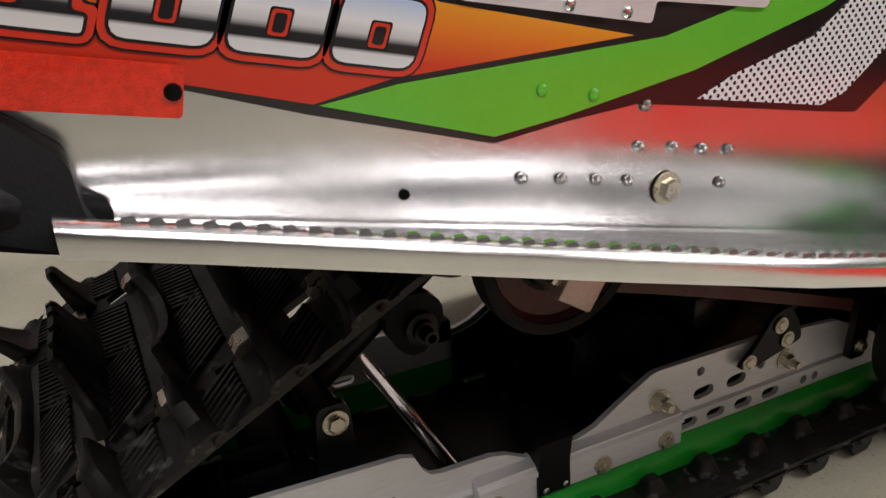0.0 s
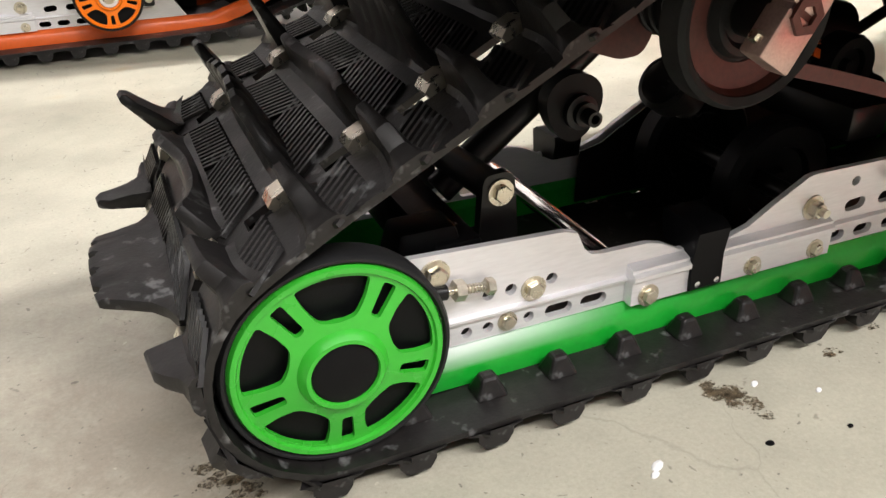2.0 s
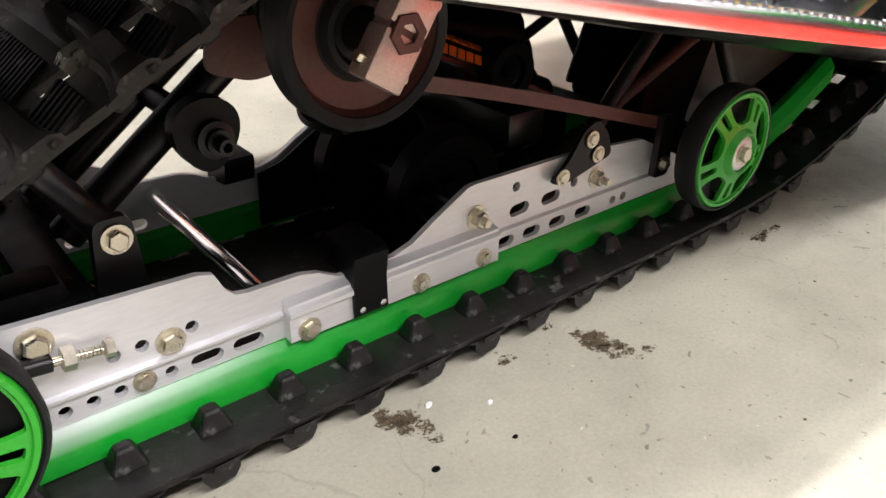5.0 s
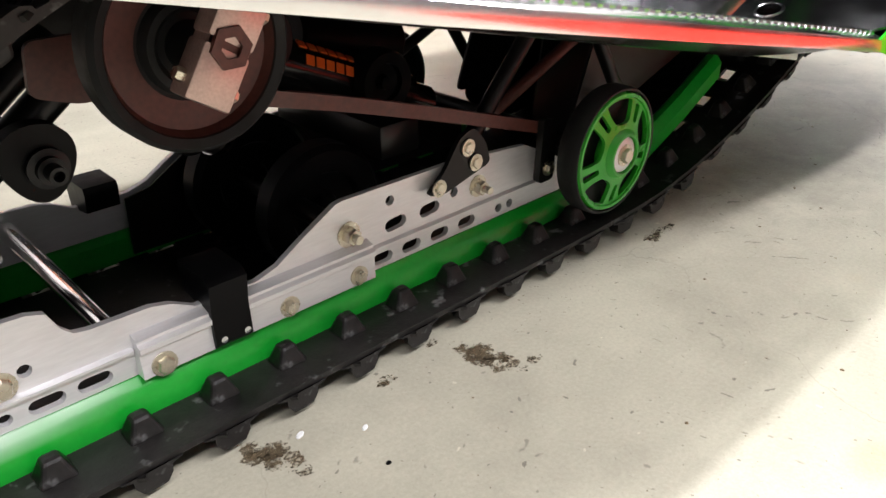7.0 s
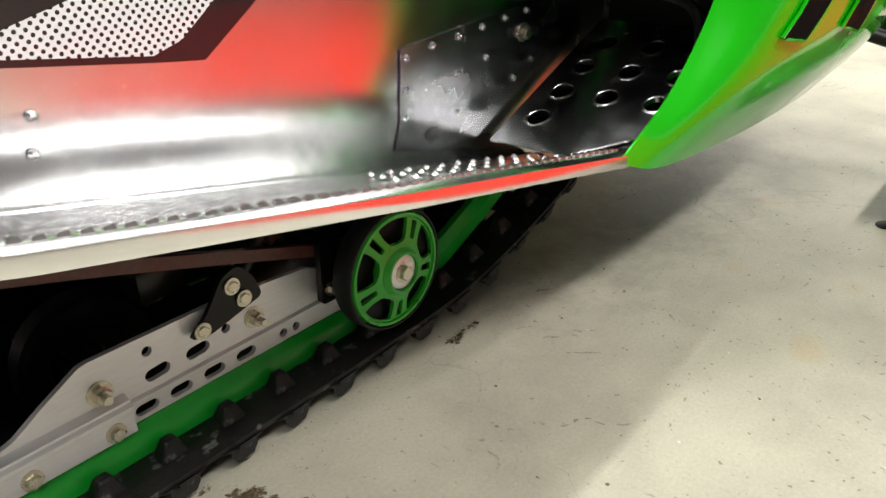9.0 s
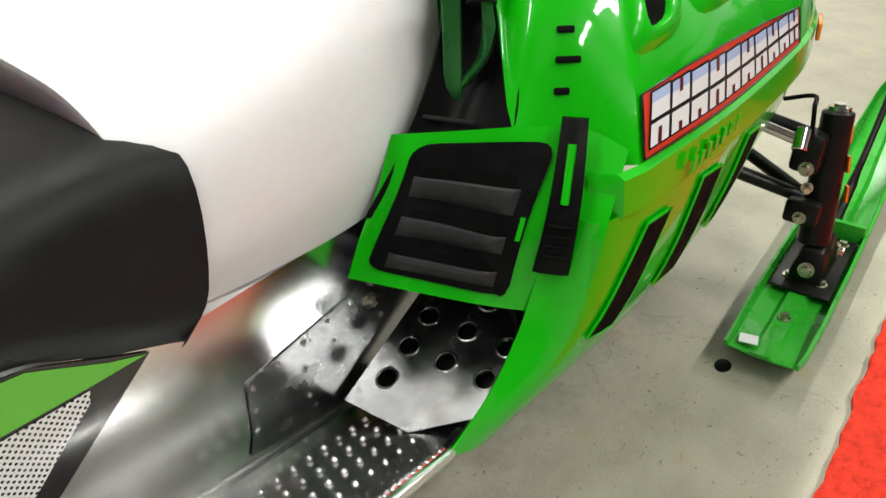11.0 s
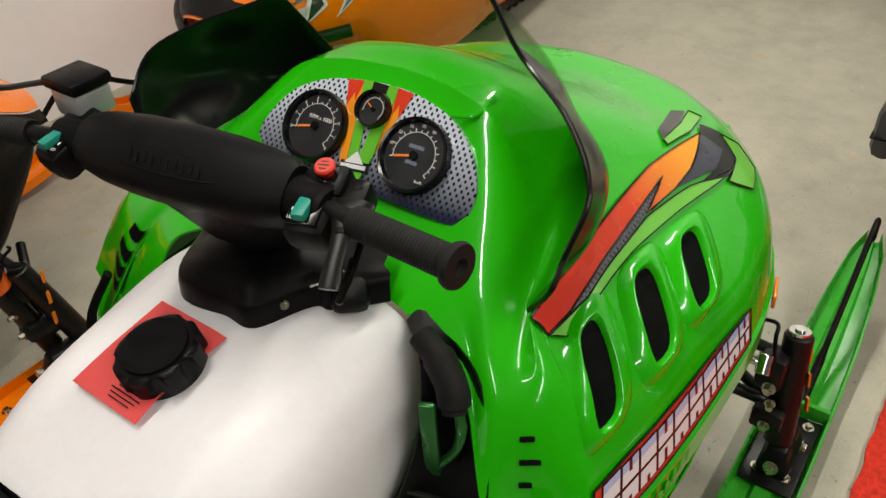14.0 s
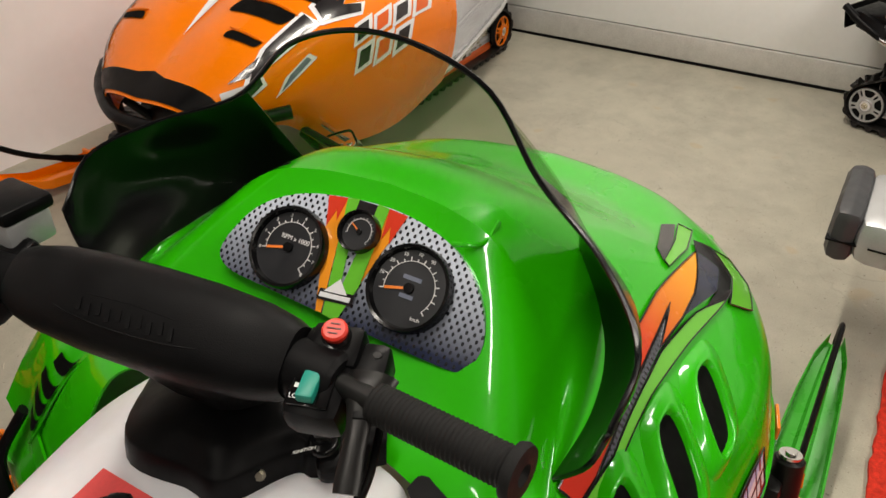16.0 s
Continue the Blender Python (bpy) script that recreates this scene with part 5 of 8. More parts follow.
SIDE = [
    [(1.250, -0.478, 0.542), (1.285, -0.448, 0.620), (1.318, -0.410, 0.690), COWL[3][0]],
    [(1.42, -0.500, 0.539), (1.44, -0.470, 0.625), (1.47, -0.420, 0.69), TOP_REAR[1][0]],
    [(1.60, -0.510, 0.536), (1.62, -0.476, 0.615), (1.65, -0.427, 0.67), TOP_REAR[2][0]],
    [(1.76, -0.508, 0.534), (1.79, -0.480, 0.605), (1.83, -0.437, 0.65), TOP_FRONT[1][0]],
    [(1.93, -0.468, 0.524), (1.95, -0.450, 0.585), (1.98, -0.415, 0.63), TOP_FRONT[2][0]],
    [(2.07, -0.360, 0.530), (2.10, -0.350, 0.570), (2.115, -0.335, 0.61), TOP_FRONT[3][0]],
    [(2.17, -0.170, 0.520), (2.20, -0.165, 0.570), (2.21, -0.155, 0.61), TOP_FRONT[3][3]],
    [(2.19, 0.0, 0.520), (2.22, 0.0, 0.570), (2.23, 0.0, 0.61), TOP_FRONT[3][5]],
]
WING = [side + top[1:] for side, top in zip(SIDE[:6], (COWL[3], TOP_REAR[1], TOP_REAR[2], *TOP_FRONT[1:]))]
NOSE = SIDE[5:]
BELLY = [
    [(1.033, -0.380, 0.244), (1.095, -0.395, 0.300), (1.140, -0.405, 0.365), (1.165, -0.412, 0.430), (1.190, -0.425, 0.500)],
    [(1.120, -0.395, 0.222), (1.160, -0.440, 0.295), (1.190, -0.462, 0.360), (1.205, -0.470, 0.430), (1.215, -0.474, 0.495)],
    [(1.40, -0.400, 0.205), (1.40, -0.460, 0.285), (1.40, -0.488, 0.370), (1.40, -0.500, 0.450), (1.40, -0.505, 0.525)],
    [(1.65, -0.385, 0.200), (1.65, -0.450, 0.280), (1.65, -0.484, 0.370), (1.65, -0.500, 0.450), (1.65, -0.506, 0.525)],
    [(1.88, -0.330, 0.220), (1.90, -0.405, 0.300), (1.92, -0.450, 0.380), (1.93, -0.470, 0.450), (1.93, -0.476, 0.520)],
    [(2.02, -0.160, 0.260), (2.06, -0.240, 0.330), (2.08, -0.290, 0.400), (2.09, -0.330, 0.460), (2.09, -0.355, 0.515)],
]
BELLY_NOSE = [BELLY[5], [(2.06, 0.0, 0.27), (2.12, 0.0, 0.34), (2.16, 0.0, 0.41), (2.18, 0.0, 0.47), (2.18, 0.0, 0.51)]]


def scoop(hood, patch, u, v, lu, lv, s, lean):
    """A raised vent with a black opening, set on a patch at (u, v)."""
    out = -1.0 if s > 0 else 1.0
    def loop(k, off, sh=0.0):
        pts = []
        for i in range(20):
            a = 2 * math.pi * i / 20
            ca, sa = math.cos(a), math.sin(a)
            x = math.copysign(abs(ca) ** 0.6, ca) * lu * k[0]
            y = math.copysign(abs(sa) ** 0.6, sa) * lv * k[1]
            uu, vv = u + x + lean * y + sh, v + y
            n = patch.normal(uu, vv) * out
            pts.append(patch.at(uu, vv) + n * off)
        return pts
    bm = B()
    rings = [[bm.verts.new(p) for p in loop(k, o, h)] for k, o, h in (((2.25, 1.48), -0.002, 0.010), ((1.80, 1.30), 0.007, 0.006), ((1.28, 1.13), 0.0135, 0.001), ((1.10, 1.05), 0.0135, 0), ((1.0, 1.0), 0.010, 0), ((0.95, 0.97), 0.001, 0))]
    for a, b in zip(rings, rings[1:]):
        for i in range(20):
            bm.faces.new((a[i], a[(i + 1) % 20], b[(i + 1) % 20], b[i]))
    sc = part("vent_scoop", bm, GREEN if hood["paint"] == 0 else ORANGE, hood, "moulded vent scoop")
    bm = B()
    ring = []
    for i in range(20):
        a = 2 * math.pi * i / 20
        x = math.copysign(abs(math.cos(a)) ** 0.6, math.cos(a)) * lu * 0.99
        y = math.copysign(abs(math.sin(a)) ** 0.6, math.sin(a)) * lv * 0.99
        ring.append((u + x + lean * y, v + y))
    patch.decal(bm, ring, 0.0045, out, 0.03)
    part("vent_mesh", bm, HOLE_SHADE, sc, "black vent opening")


def build_body(sled, paint, full=True):
    code = 0 if paint is GREEN else 1
    bm = B()
    hood = None
    for s in (-1, 1):
        for rows, nu, nv in ((COWL, 18, 30), (WING, 50, 48), (NOSE, 16, 18)):
            p = Patch(rows, s > 0)
            if s > 0:
                p.g[:, :, 1] *= 1.09
            p.mesh(bm, nu, nv)
    bmesh.ops.remove_doubles(bm, verts=bm.verts[:], dist=0.0015)
    sheet(bm, 0.003)
    hood = part("hood", bm, paint, sled, "glossy moulded hood")
    hood["paint"] = code
    for s in (-1, 1):
        side = Patch(WING, s > 0)
        if s > 0:
            side.g[:, :, 1] *= 1.09
            cowl = Patch(COWL, True)
            cowl.g[:, :, 1] *= 1.09
            o2 = 1.0 if cowl.normal(0.2, 0.4).x < 0 else -1.0
            for (ua, va), (ub, vb) in (((0.31, 0.41), (0.03, 0.59)), ((0.28, 0.35), (0.01, 0.55)), ((0.22, 0.32), (0.01, 0.51)), ((0.15, 0.31), (0.01, 0.46))):
                bm = B()
                ub, vb = ua + (ub - ua) * 0.92, va + (vb - va) * 0.92
                cowl.decal(bm, [(ua, va), (ub, vb), (max(0, ub - 0.02), vb - 0.022), (ua - 0.03, va - 0.020)], 0.003, o2, 0.04)
                part("side_slot", bm, HOLE_SHADE, hood, "narrow black side slot")
            rows = [
                [(1.105, 0.235, 0.470), (1.150, 0.250, 0.545), (1.205, 0.252, 0.640), (1.255, 0.235, 0.715), (1.290, 0.190, 0.738)],
                [(1.150, 0.290, 0.460), (1.175, 0.310, 0.545), (1.222, 0.305, 0.640), (1.270, 0.268, 0.718), (1.300, 0.195, 0.742)],
                [(1.205, 0.400, 0.460), (1.208, 0.385, 0.545), (1.240, 0.345, 0.640), (1.285, 0.290, 0.722), (1.315, 0.205, 0.748)],
            ]
            bm = B()
            Patch(rows).mesh(bm, 10, 20)
            sheet(bm, 0.004)
            part("inner_panel", bm, paint, hood)
            continue
        for u, v, lv in ((0.070, 0.252, 0.066), (0.238, 0.250, 0.061), (0.386, 0.250, 0.058)):
            scoop(hood, side, u, v, 0.037, lv * 1.16, s, 0.16)
    bm = B()
    for s in (-1, 1):
        Patch(BELLY, s > 0).mesh(bm, 40, 20)
        Patch(BELLY_NOSE, s > 0).mesh(bm, 8, 20)
    bmesh.ops.remove_doubles(bm, verts=bm.verts[:], dist=0.0015)
    sheet(bm, 0.003)
    belly = part("belly_pan", bm, paint, sled, "glossy lower body side panel")
    # step along the seam between hood and belly pan
    for s in (-1, 1):
        bm = B()
        hi = Patch(SIDE, s > 0)
        rows = []
        for i in range(31):
            f = i / 30
            b = hi.at(0.72 * f, 0.0)
            k = 1 - 0.55 * f
            rows.append([b, b + Vector((0, 0.009 * s * k, -0.005)), b + Vector((0, 0.011 * s * k, -0.048)), b + Vector((0, -0.012 * s, -0.064))])
        first = [p + Vector((-0.030, -0.01 * s, 0)) for p in rows[0]]
        if s < 0:
            rows = [[p + Vector((-0.012, -0.035 * s, 0)) for p in first], first] + rows
        vs = [[bm.verts.new(p) for p in r] for r in rows]
        for a, b in zip(vs, vs[1:]):
            for k in range(3):
                bm.faces.new((a[k], a[k + 1], b[k + 1], b[k]))
        sheet(bm, 0.003)
        part("seam_step", bm, paint, belly)
        # louvre slots
        p = Patch(BELLY, s > 0)
        out = -1.0 if s > 0 else 1.0
        for corners in () if s > 0 else ([(0.272, 0.86), (0.320, 0.83), (0.266, 0.41), (0.208, 0.45)], [(0.388, 0.82), (0.440, 0.78), (0.407, 0.35), (0.348, 0.40)], [(0.518, 0.78), (0.565, 0.74), (0.534, 0.35), (0.480, 0.40)]):
            bm = B()
            p.decal(bm, corners, 0.0045, out, 0.05)
            lv = part("louvre_opening", bm, HOLE_SHADE, belly, "black slanted louvre opening")
            bm = B()
            ed = corners + corners[:1]
            pts = []
            for a, b in zip(ed, ed[1:]):
                for k in range(5):
                    uu, vv = a[0] + (b[0] - a[0]) * k / 5, a[1] + (b[1] - a[1]) * k / 5
                    pts.append(p.at(uu, vv) + p.normal(uu, vv) * out * 0.003)
            pipe(bm, pts, 0.0022, 6, True)
            part("louvre_frame", bm, paint, lv)
    return hood, belly


def build_tank(sled, mat):
    half = [
        [(0.865, -0.190, 0.475), (0.868, -0.212, 0.540), (0.872, -0.190, 0.620), (0.875, -0.120, 0.675), (0.878, 0.0, 0.695)],
        [(0.98, -0.205, 0.466), (0.98, -0.232, 0.550), (0.98, -0.212, 0.650), (0.98, -0.140, 0.710), (0.98, 0.0, 0.722)],
        [(1.10, -0.213, 0.460), (1.10, -0.236, 0.560), (1.10, -0.216, 0.670), (1.10, -0.150, 0.730), (1.10, 0.0, 0.742)],
        [(1.19, -0.214, 0.470), (1.20, -0.236, 0.575), (1.21, -0.220, 0.682), (1.21, -0.160, 0.740), (1.21, 0.0, 0.752)],
        [(1.20, -0.205, 0.490), (1.25, -0.225, 0.590), (1.29, -0.195, 0.700), (1.30, -0.150, 0.738), (1.31, 0.0, 0.745)],
    ]
    bm = B()
    for s in (-1, 1):
        Patch(half, s > 0).mesh(bm, 28, 28)
    bmesh.ops.remove_doubles(bm, verts=bm.verts[:], dist=0.001)
    bmesh.ops.recalc_face_normals(bm, faces=bm.faces[:])
    bmesh.ops.holes_fill(bm, edges=[e for e in bm.edges if e.is_boundary])
    tank = part("fuel_tank", bm, mat, sled, "white translucent plastic fuel tank")
    bm = B()
    m = Matrix.Translation((1.073, 0.004, 0.742)) @ pose(0, 0, 0, 0, -9, 0)
    prof = [(0, 0.038), (0.040, 0.038), (0.041, 0.0345), (0.047, 0.0345), (0.052, 0.031), (0.053, 0.004), (0.048, -0.004), (0, -0.004)]
    rings = lathe(bm, prof, m, 48)
    for i, ring in enumerate(rings):
        if i in (4, 5):
            for k, v in enumerate(ring):
                if k % 6 in (0, 1):
                    c = m @ Vector((0, 0, prof[i][1]))
                    v.co = c + (v.co - c) * 0.90
    cap = part("fuel_cap", bm, BLACK, tank, "black ribbed screw cap")
    bm = B()
    m2 = Matrix.Translation((1.0675, 0.029, 0.7435)) @ pose(0, 0, 0, 0, -9, 0)
    grid = [[bm.verts.new(m2 @ Vector((-0.071 + 0.142 * i / 8, -0.061 + 0.122 * j / 6, 0.0008 + 0.005 * math.sin(i * 0.55) * (1 if j == 0 else 0.3)))) for j in range(7)] for i in range(9)]
    for i in range(8):
        for j in range(6):
            bm.faces.new((grid[i][j], grid[i + 1][j], grid[i + 1][j + 1], grid[i][j + 1]))
    sheet(bm, 0.0006)
    part("paper_tag", bm, RED_TAG, tank, "red paper tag under the cap")
    bm = B()
    for k in range(6):
        wide = 0.052 - 0.007 * (k % 3)
        box(bm, m2 @ Vector((-0.034 - k * 0.0055, -0.020, 0.0042)), (0.0014, wide, 0.0004), m2.to_3x3().to_4x4())
    part("tag_print", bm, BLACK_DECAL, tank)
    lettering("tag_word", "CAUTION", 0.0075, m2 @ pose(-0.022, -0.018, 0.0045, 0, 0, -90), BLACK_DECAL, tank)
    return tank


def build_seat(sled, trim):
    rows = []
    for x, w, zt in ((0.02, 0.14, 0.72), (0.25, 0.16, 0.70), (0.50, 0.17, 0.675), (0.70, 0.175, 0.66), (0.78, 0.180, 0.660), (0.86, 0.190, 0.660), (0.915, 0.195, 0.652)):
        zb = tunnel_top(x) - 0.004
        k = 1.0 if x > 0.9 else 0.0
        rows.append([(x - 0.060 * k, -w - 0.022, zb), (x - 0.024 * k, -w - 0.035, zb + 0.05), (x - 0.001 * k, -w - 0.015, zt - 0.033), (x - 0.008 * k, -w * 0.72, zt - 0.005), (x - 0.018 * k, 0.0, zt + 0.001 * k)])
    bm = B()
    for s in (-1, 1):
        Patch(rows, s > 0).mesh(bm, 30, 20)
    bmesh.ops.remove_doubles(bm, verts=bm.verts[:], dist=0.001)
    bmesh.ops.recalc_face_normals(bm, faces=bm.faces[:])
    bmesh.ops.holes_fill(bm, edges=[e for e in bm.edges if e.is_boundary])
    return part("seat", bm, SEAT, sled, "black vinyl seat")


def build_console(sled):
    """Black housing round the starter handle, the vented panel and the latch."""
    rows = [
        [(1.105, -0.225, 0.470), (1.150, -0.250, 0.545), (1.205, -0.262, 0.640), (1.255, -0.235, 0.715), (1.290, -0.190, 0.738)],
        [(1.130, -0.262, 0.470), (1.185, -0.292, 0.545), (1.262, -0.290, 0.645), (1.288, -0.262, 0.720), (1.305, -0.195, 0.745)],
        [(1.165, -0.315, 0.480), (1.198, -0.354, 0.552), (1.236, -0.343, 0.630), (1.280, -0.298, 0.712), (1.31, -0.205, 0.745)],
    ]
    bm = B()
    Patch(rows).mesh(bm, 12, 24)
    sheet(bm, 0.004)
    con = part("side_console", bm, BLACK, sled, "black plastic console with a recess")
    bm = B()
    pts = spline([(1.275, -0.225, 0.742), (1.262, -0.262, 0.728), (1.250, -0.286, 0.706), (1.238, -0.296, 0.682)], 6)
    pipe(bm, pts, [0.017] * 5 + [0.0205] * 12 + [0.016] * 2, 14)
    part("foam_sleeve", bm, GRIP, con, "ribbed black rubber sleeve")
    bm = B()
    box(bm, (1.212, -0.276, 0.646), (0.010, 0.020, 0.124), pose(0, 0, 0, 0, 2, 25), bevel=0.003)
    h = part("starter_handle", bm, GREEN_DARK, con, "green anodised starter handle")
    bm = B()
    pipe(bm, spline([(1.216, -0.282, 0.598), (1.228, -0.300, 0.625), (1.238, -0.304, 0.655), (1.240, -0.300, 0.690)], 5), 0.0075, 8, squash=0.7)
    part("handle_arm", bm, GREEN_DARK, h)
    bm = B()
    box(bm, (1.185, -0.288, 0.572), (0.010, 0.060, 0.005), pose(0, 0, 0, 0, 30, 15), bevel=0.0015)
    part("ledge", bm, GRIP, con)
    # green surround that carries the vented panel
    fr = [
        [(1.075, -0.220, 0.405), (1.098, -0.222, 0.445), (1.128, -0.230, 0.500), (1.152, -0.236, 0.556)],
        [(1.100, -0.290, 0.400), (1.122, -0.295, 0.445), (1.152, -0.300, 0.500), (1.180, -0.305, 0.566)],
        [(1.130, -0.360, 0.392), (1.148, -0.365, 0.440), (1.172, -0.370, 0.495), (1.215, -0.378, 0.575)],
        [(1.165, -0.412, 0.380), (1.175, -0.415, 0.440), (1.190, -0.420, 0.495), (1.240, -0.425, 0.572)],
        [(1.180, -0.450, 0.370), (1.195, -0.464, 0.440), (1.205, -0.470, 0.492), (1.248, -0.466, 0.556)],
    ]
    bm = B()
    P = Patch(fr)
    VS = -1.0 if P.normal(0.4, 0.5).x > 0 else 1.0
    P.mesh(bm, 20, 14)
    sheet(bm, 0.004)
    pan = part("side_panel", bm, GREEN, sled, "green side panel around the foot rest")
    bm = B()
    Patch(fr, True).mesh(bm, 20, 14)
    sheet(bm, 0.004)
    part("side_panel", bm, GREEN, sled, "green side panel")
    bm = B()
    pipe(bm, spline([(1.225, 0.420, 0.592), (1.180, 0.442, 0.52), (1.160, 0.432, 0.440)], 6), 0.012, 8, squash=0.6)
    part("hood_latch", bm, BLACK, sled, "black rubber hood latch strap")
    bm = B()
    P.decal(bm, rounded([(0.06, 0.12), (0.60, 0.10), (0.62, 0.94), (0.10, 0.94)], 0.09), 0.004, VS, 0.06)
    sheet(bm, 0.003)
    vent = part("vent_panel", bm, BLACK, pan, "black vented plastic panel")
    for k in range(3):
        v = 0.27 + 0.24 * k
        bm = B()
        P.decal(bm, rounded([(0.145, v - 0.035), (0.520, v - 0.035), (0.500, v + 0.060), (0.165, v + 0.060)], 0.02), 0.0078, VS, 0.06)
        lou = part("louvre", bm, HOLE_SHADE, vent, "dark louvre pocket")
        bm = B()
        ring = []
        for i in range(13):
            u = 0.130 + 0.405 * i / 12
            e = min(1.0, min(i, 12 - i) / 1.5)
            n = P.normal(u, v) * VS
            ring.append([bm.verts.new(P.at(u, v + dv) + n * (0.0074 + h * e)) for dv, h in ((-0.110, 0.0), (-0.075, 0.007), (-0.030, 0.012), (0.000, 0.0115), (0.010, 0.008), (0.0, 0.002))])
        for a, b in zip(ring, ring[1:]):
            for q in range(5):
                bm.faces.new((a[q], a[q + 1], b[q + 1], b[q]))
        part("louvre_lip", bm, LOUVRE, lou)
    bm = B()
    P.decal(bm, [(0.575, 0.50), (0.60, 0.50), (0.60, 0.64), (0.575, 0.64)], 0.0075, VS, 0.2)
    part("slot", bm, GREEN, vent)
    # rubber latch
    bm = B()
    top, bot = Vector((1.222, -0.418, 0.592)), Vector((1.165, -0.428, 0.440))
    q = []
    for i in range(15):
        f = i / 14
        p = top.lerp(bot, f) + Vector((-0.010, -0.008, 0)) * math.sin(math.pi * f)
        q.append(p)
    w = Vector((0.35, -0.9, 0)).normalized()
    nrm = Vector((-0.9, -0.35, 0.25)).normalized()
    rings = []
    for i, p in enumerate(q):
        f = i / 14
        hw = 0.013 + 0.006 * f
        rings.append([bm.verts.new(p + w * a * hw + nrm * b) for a, b in ((-1, 0), (-1, 0.006), (-0.45, 0.008), (0.45, 0.008), (1, 0.006), (1, 0))])
    for a, b in zip(rings, rings[1:]):
        for k in range(6):
            bm.faces.new((a[k], a[(k + 1) % 6], b[(k + 1) % 6], b[k]))
    bm.faces.new(rings[0]), bm.faces.new(rings[-1])
    la = part("hood_latch", bm, BLACK, sled, "black rubber hood latch strap")
    bm = B()
    p0, p1 = q[2] + nrm * 0.0086, q[7] + nrm * 0.0086
    rod(bm, p0, p1, 0.0045, 8)
    part("latch_slot", bm, GREEN, la, "slot that shows green paint")
    bm = B()
    for k in range(4):
        c = q[9 + k] + nrm * 0.009
        rod(bm, c - w * 0.012, c + w * 0.012, 0.0022, 6)
    part("latch_rib", bm, BLACK, la)
    # three small slots in the cowl
    cw = Patch(COWL)
    for (u, v), ln in (((0.32, 0.20), 0.018), ((0.25, 0.185), 0.026), ((0.17, 0.20), 0.016)):
        c, n = cw.at(u, v), cw.normal(u, v)
        bm = B()
        box(bm, c + n * 0.0012 * (1 if n.x < 0 else -1), (0.004, ln, 0.007), pose(0, 0, 0, 0, 30, 35), bevel=0.0015)
        part("air_slot", bm, HOLE_SHADE, sled, "small slot in the hood")
    return con


def build_footrest(sled):
    """Sloping toe plate with flanged holes."""
    bm = B()
    o = Vector((1.045, -0.215, 0.232))
    ux = Vector((0.088, -0.002, 0.038)).normalized()
    uy = Vector((0.0, -1, 0.03)).normalized()
    uz = ux.cross(uy)
    if uz.z < 0:
        uz = -uz
    m = Matrix(((ux.x, uy.x, uz.x, o.x), (ux.y, uy.y, uz.y, o.y), (ux.z, uy.z, uz.z, o.z), (0, 0, 0, 1)))
    outline = [(0.0, 0.0), (0.24, 0.0), (0.24, 0.19), (0.07, 0.19), (0.0, 0.10)]
    holes = [(x, y) for x, y in ((0.048, 0.033), (0.097, 0.033), (0.145, 0.033), (0.097, 0.090), (0.145, 0.092), (0.097, 0.148), (0.193, 0.036), (0.193, 0.095), (0.145, 0.150))]
    plate(bm, outline, [ring2(x, y, 0.0125, 16) for x, y in holes], 0.0025, m)
    rest = part("foot_rest", bm, ALU_DARK, sled, "aluminium foot rest with flanged holes", smooth=False)
    for x, y in holes:
        bm = B()
        mm = m @ Matrix.Translation((x, y, 0))
        lathe(bm, [(0.0118, -0.003), (0.0121, 0.0026), (0.0132, 0.0036), (0.0152, 0.0030), (0.0160, 0.0024)], mm, 24)
        part("hole_flange", bm, ALU_DARK, rest)
    # reinforcement plate riveted to the tunnel
    bm = B()
    plate(bm, [(0.905, 0.258), (0.914, 0.284), (0.920, 0.355), (1.153, 0.370), (1.24, 0.372), (1.24, 0.25), (1.06, 0.218)], [], 0.0009, Matrix.Translation((0, -0.2045, 0)) @ XZ)
    rp = part("gusset_plate", bm, ALU_DARK, sled, "riveted aluminium gusset plate", smooth=False)
    bm = B()
    lathe(bm, [(0.0042, 0), (0.0038, 0.0018), (0.002, 0.0028), (0, 0.002)], None, 10)
    rivet = finish("rivet", bm, ALU)
    for x, z in ((0.921, 0.288), (0.924, 0.315), (0.927, 0.345), (0.965, 0.350), (1.005, 0.352), (1.045, 0.355), (1.085, 0.358), (1.125, 0.360), (1.0, 0.315), (1.05, 0.322), (1.0, 0.275), (1.135, 0.305), (1.10, 0.29)):
        mq, _ = along((x, -0.2055, z), (x, -1, z))
        piece("rivet", rivet, mq, rp)
    bm = B()
    hex_bolt(bm, (1.119, -0.2055, 0.337), (0, -1, 0), 0.0075, 0.008)
    part("gusset_bolt", bm, STEEL, rp)
    # dark cavity behind the toe hold
    bm = B()
    box(bm, (1.34, -0.29, 0.37), (0.006, 0.20, 0.24))
    box(bm, (1.24, -0.30, 0.395), (0.21, 0.17, 0.004), pose(0, 0, 0, 0, 8, 0))
    part("bulkhead", bm, BLACK, sled)
    # dark sheet added under the foot rest so its holes look unlit
    bm = B()
    box(bm, m @ Vector((0.135, 0.075, -0.016)), (0.22, 0.145, 0.003), m.to_3x3().to_4x4())
    part("toe_liner", bm, BLACK, sled)
    bm = B()
    pts = [(1.115, -0.225, 0.398), (1.135, -0.29, 0.392), (1.155, -0.355, 0.384), (1.165, -0.385, 0.365), (1.16, -0.395, 0.32)]
    pipe(bm, spline(pts, 5), 0.006, 8)
    part("rubber_edge", bm, BLACK, sled)


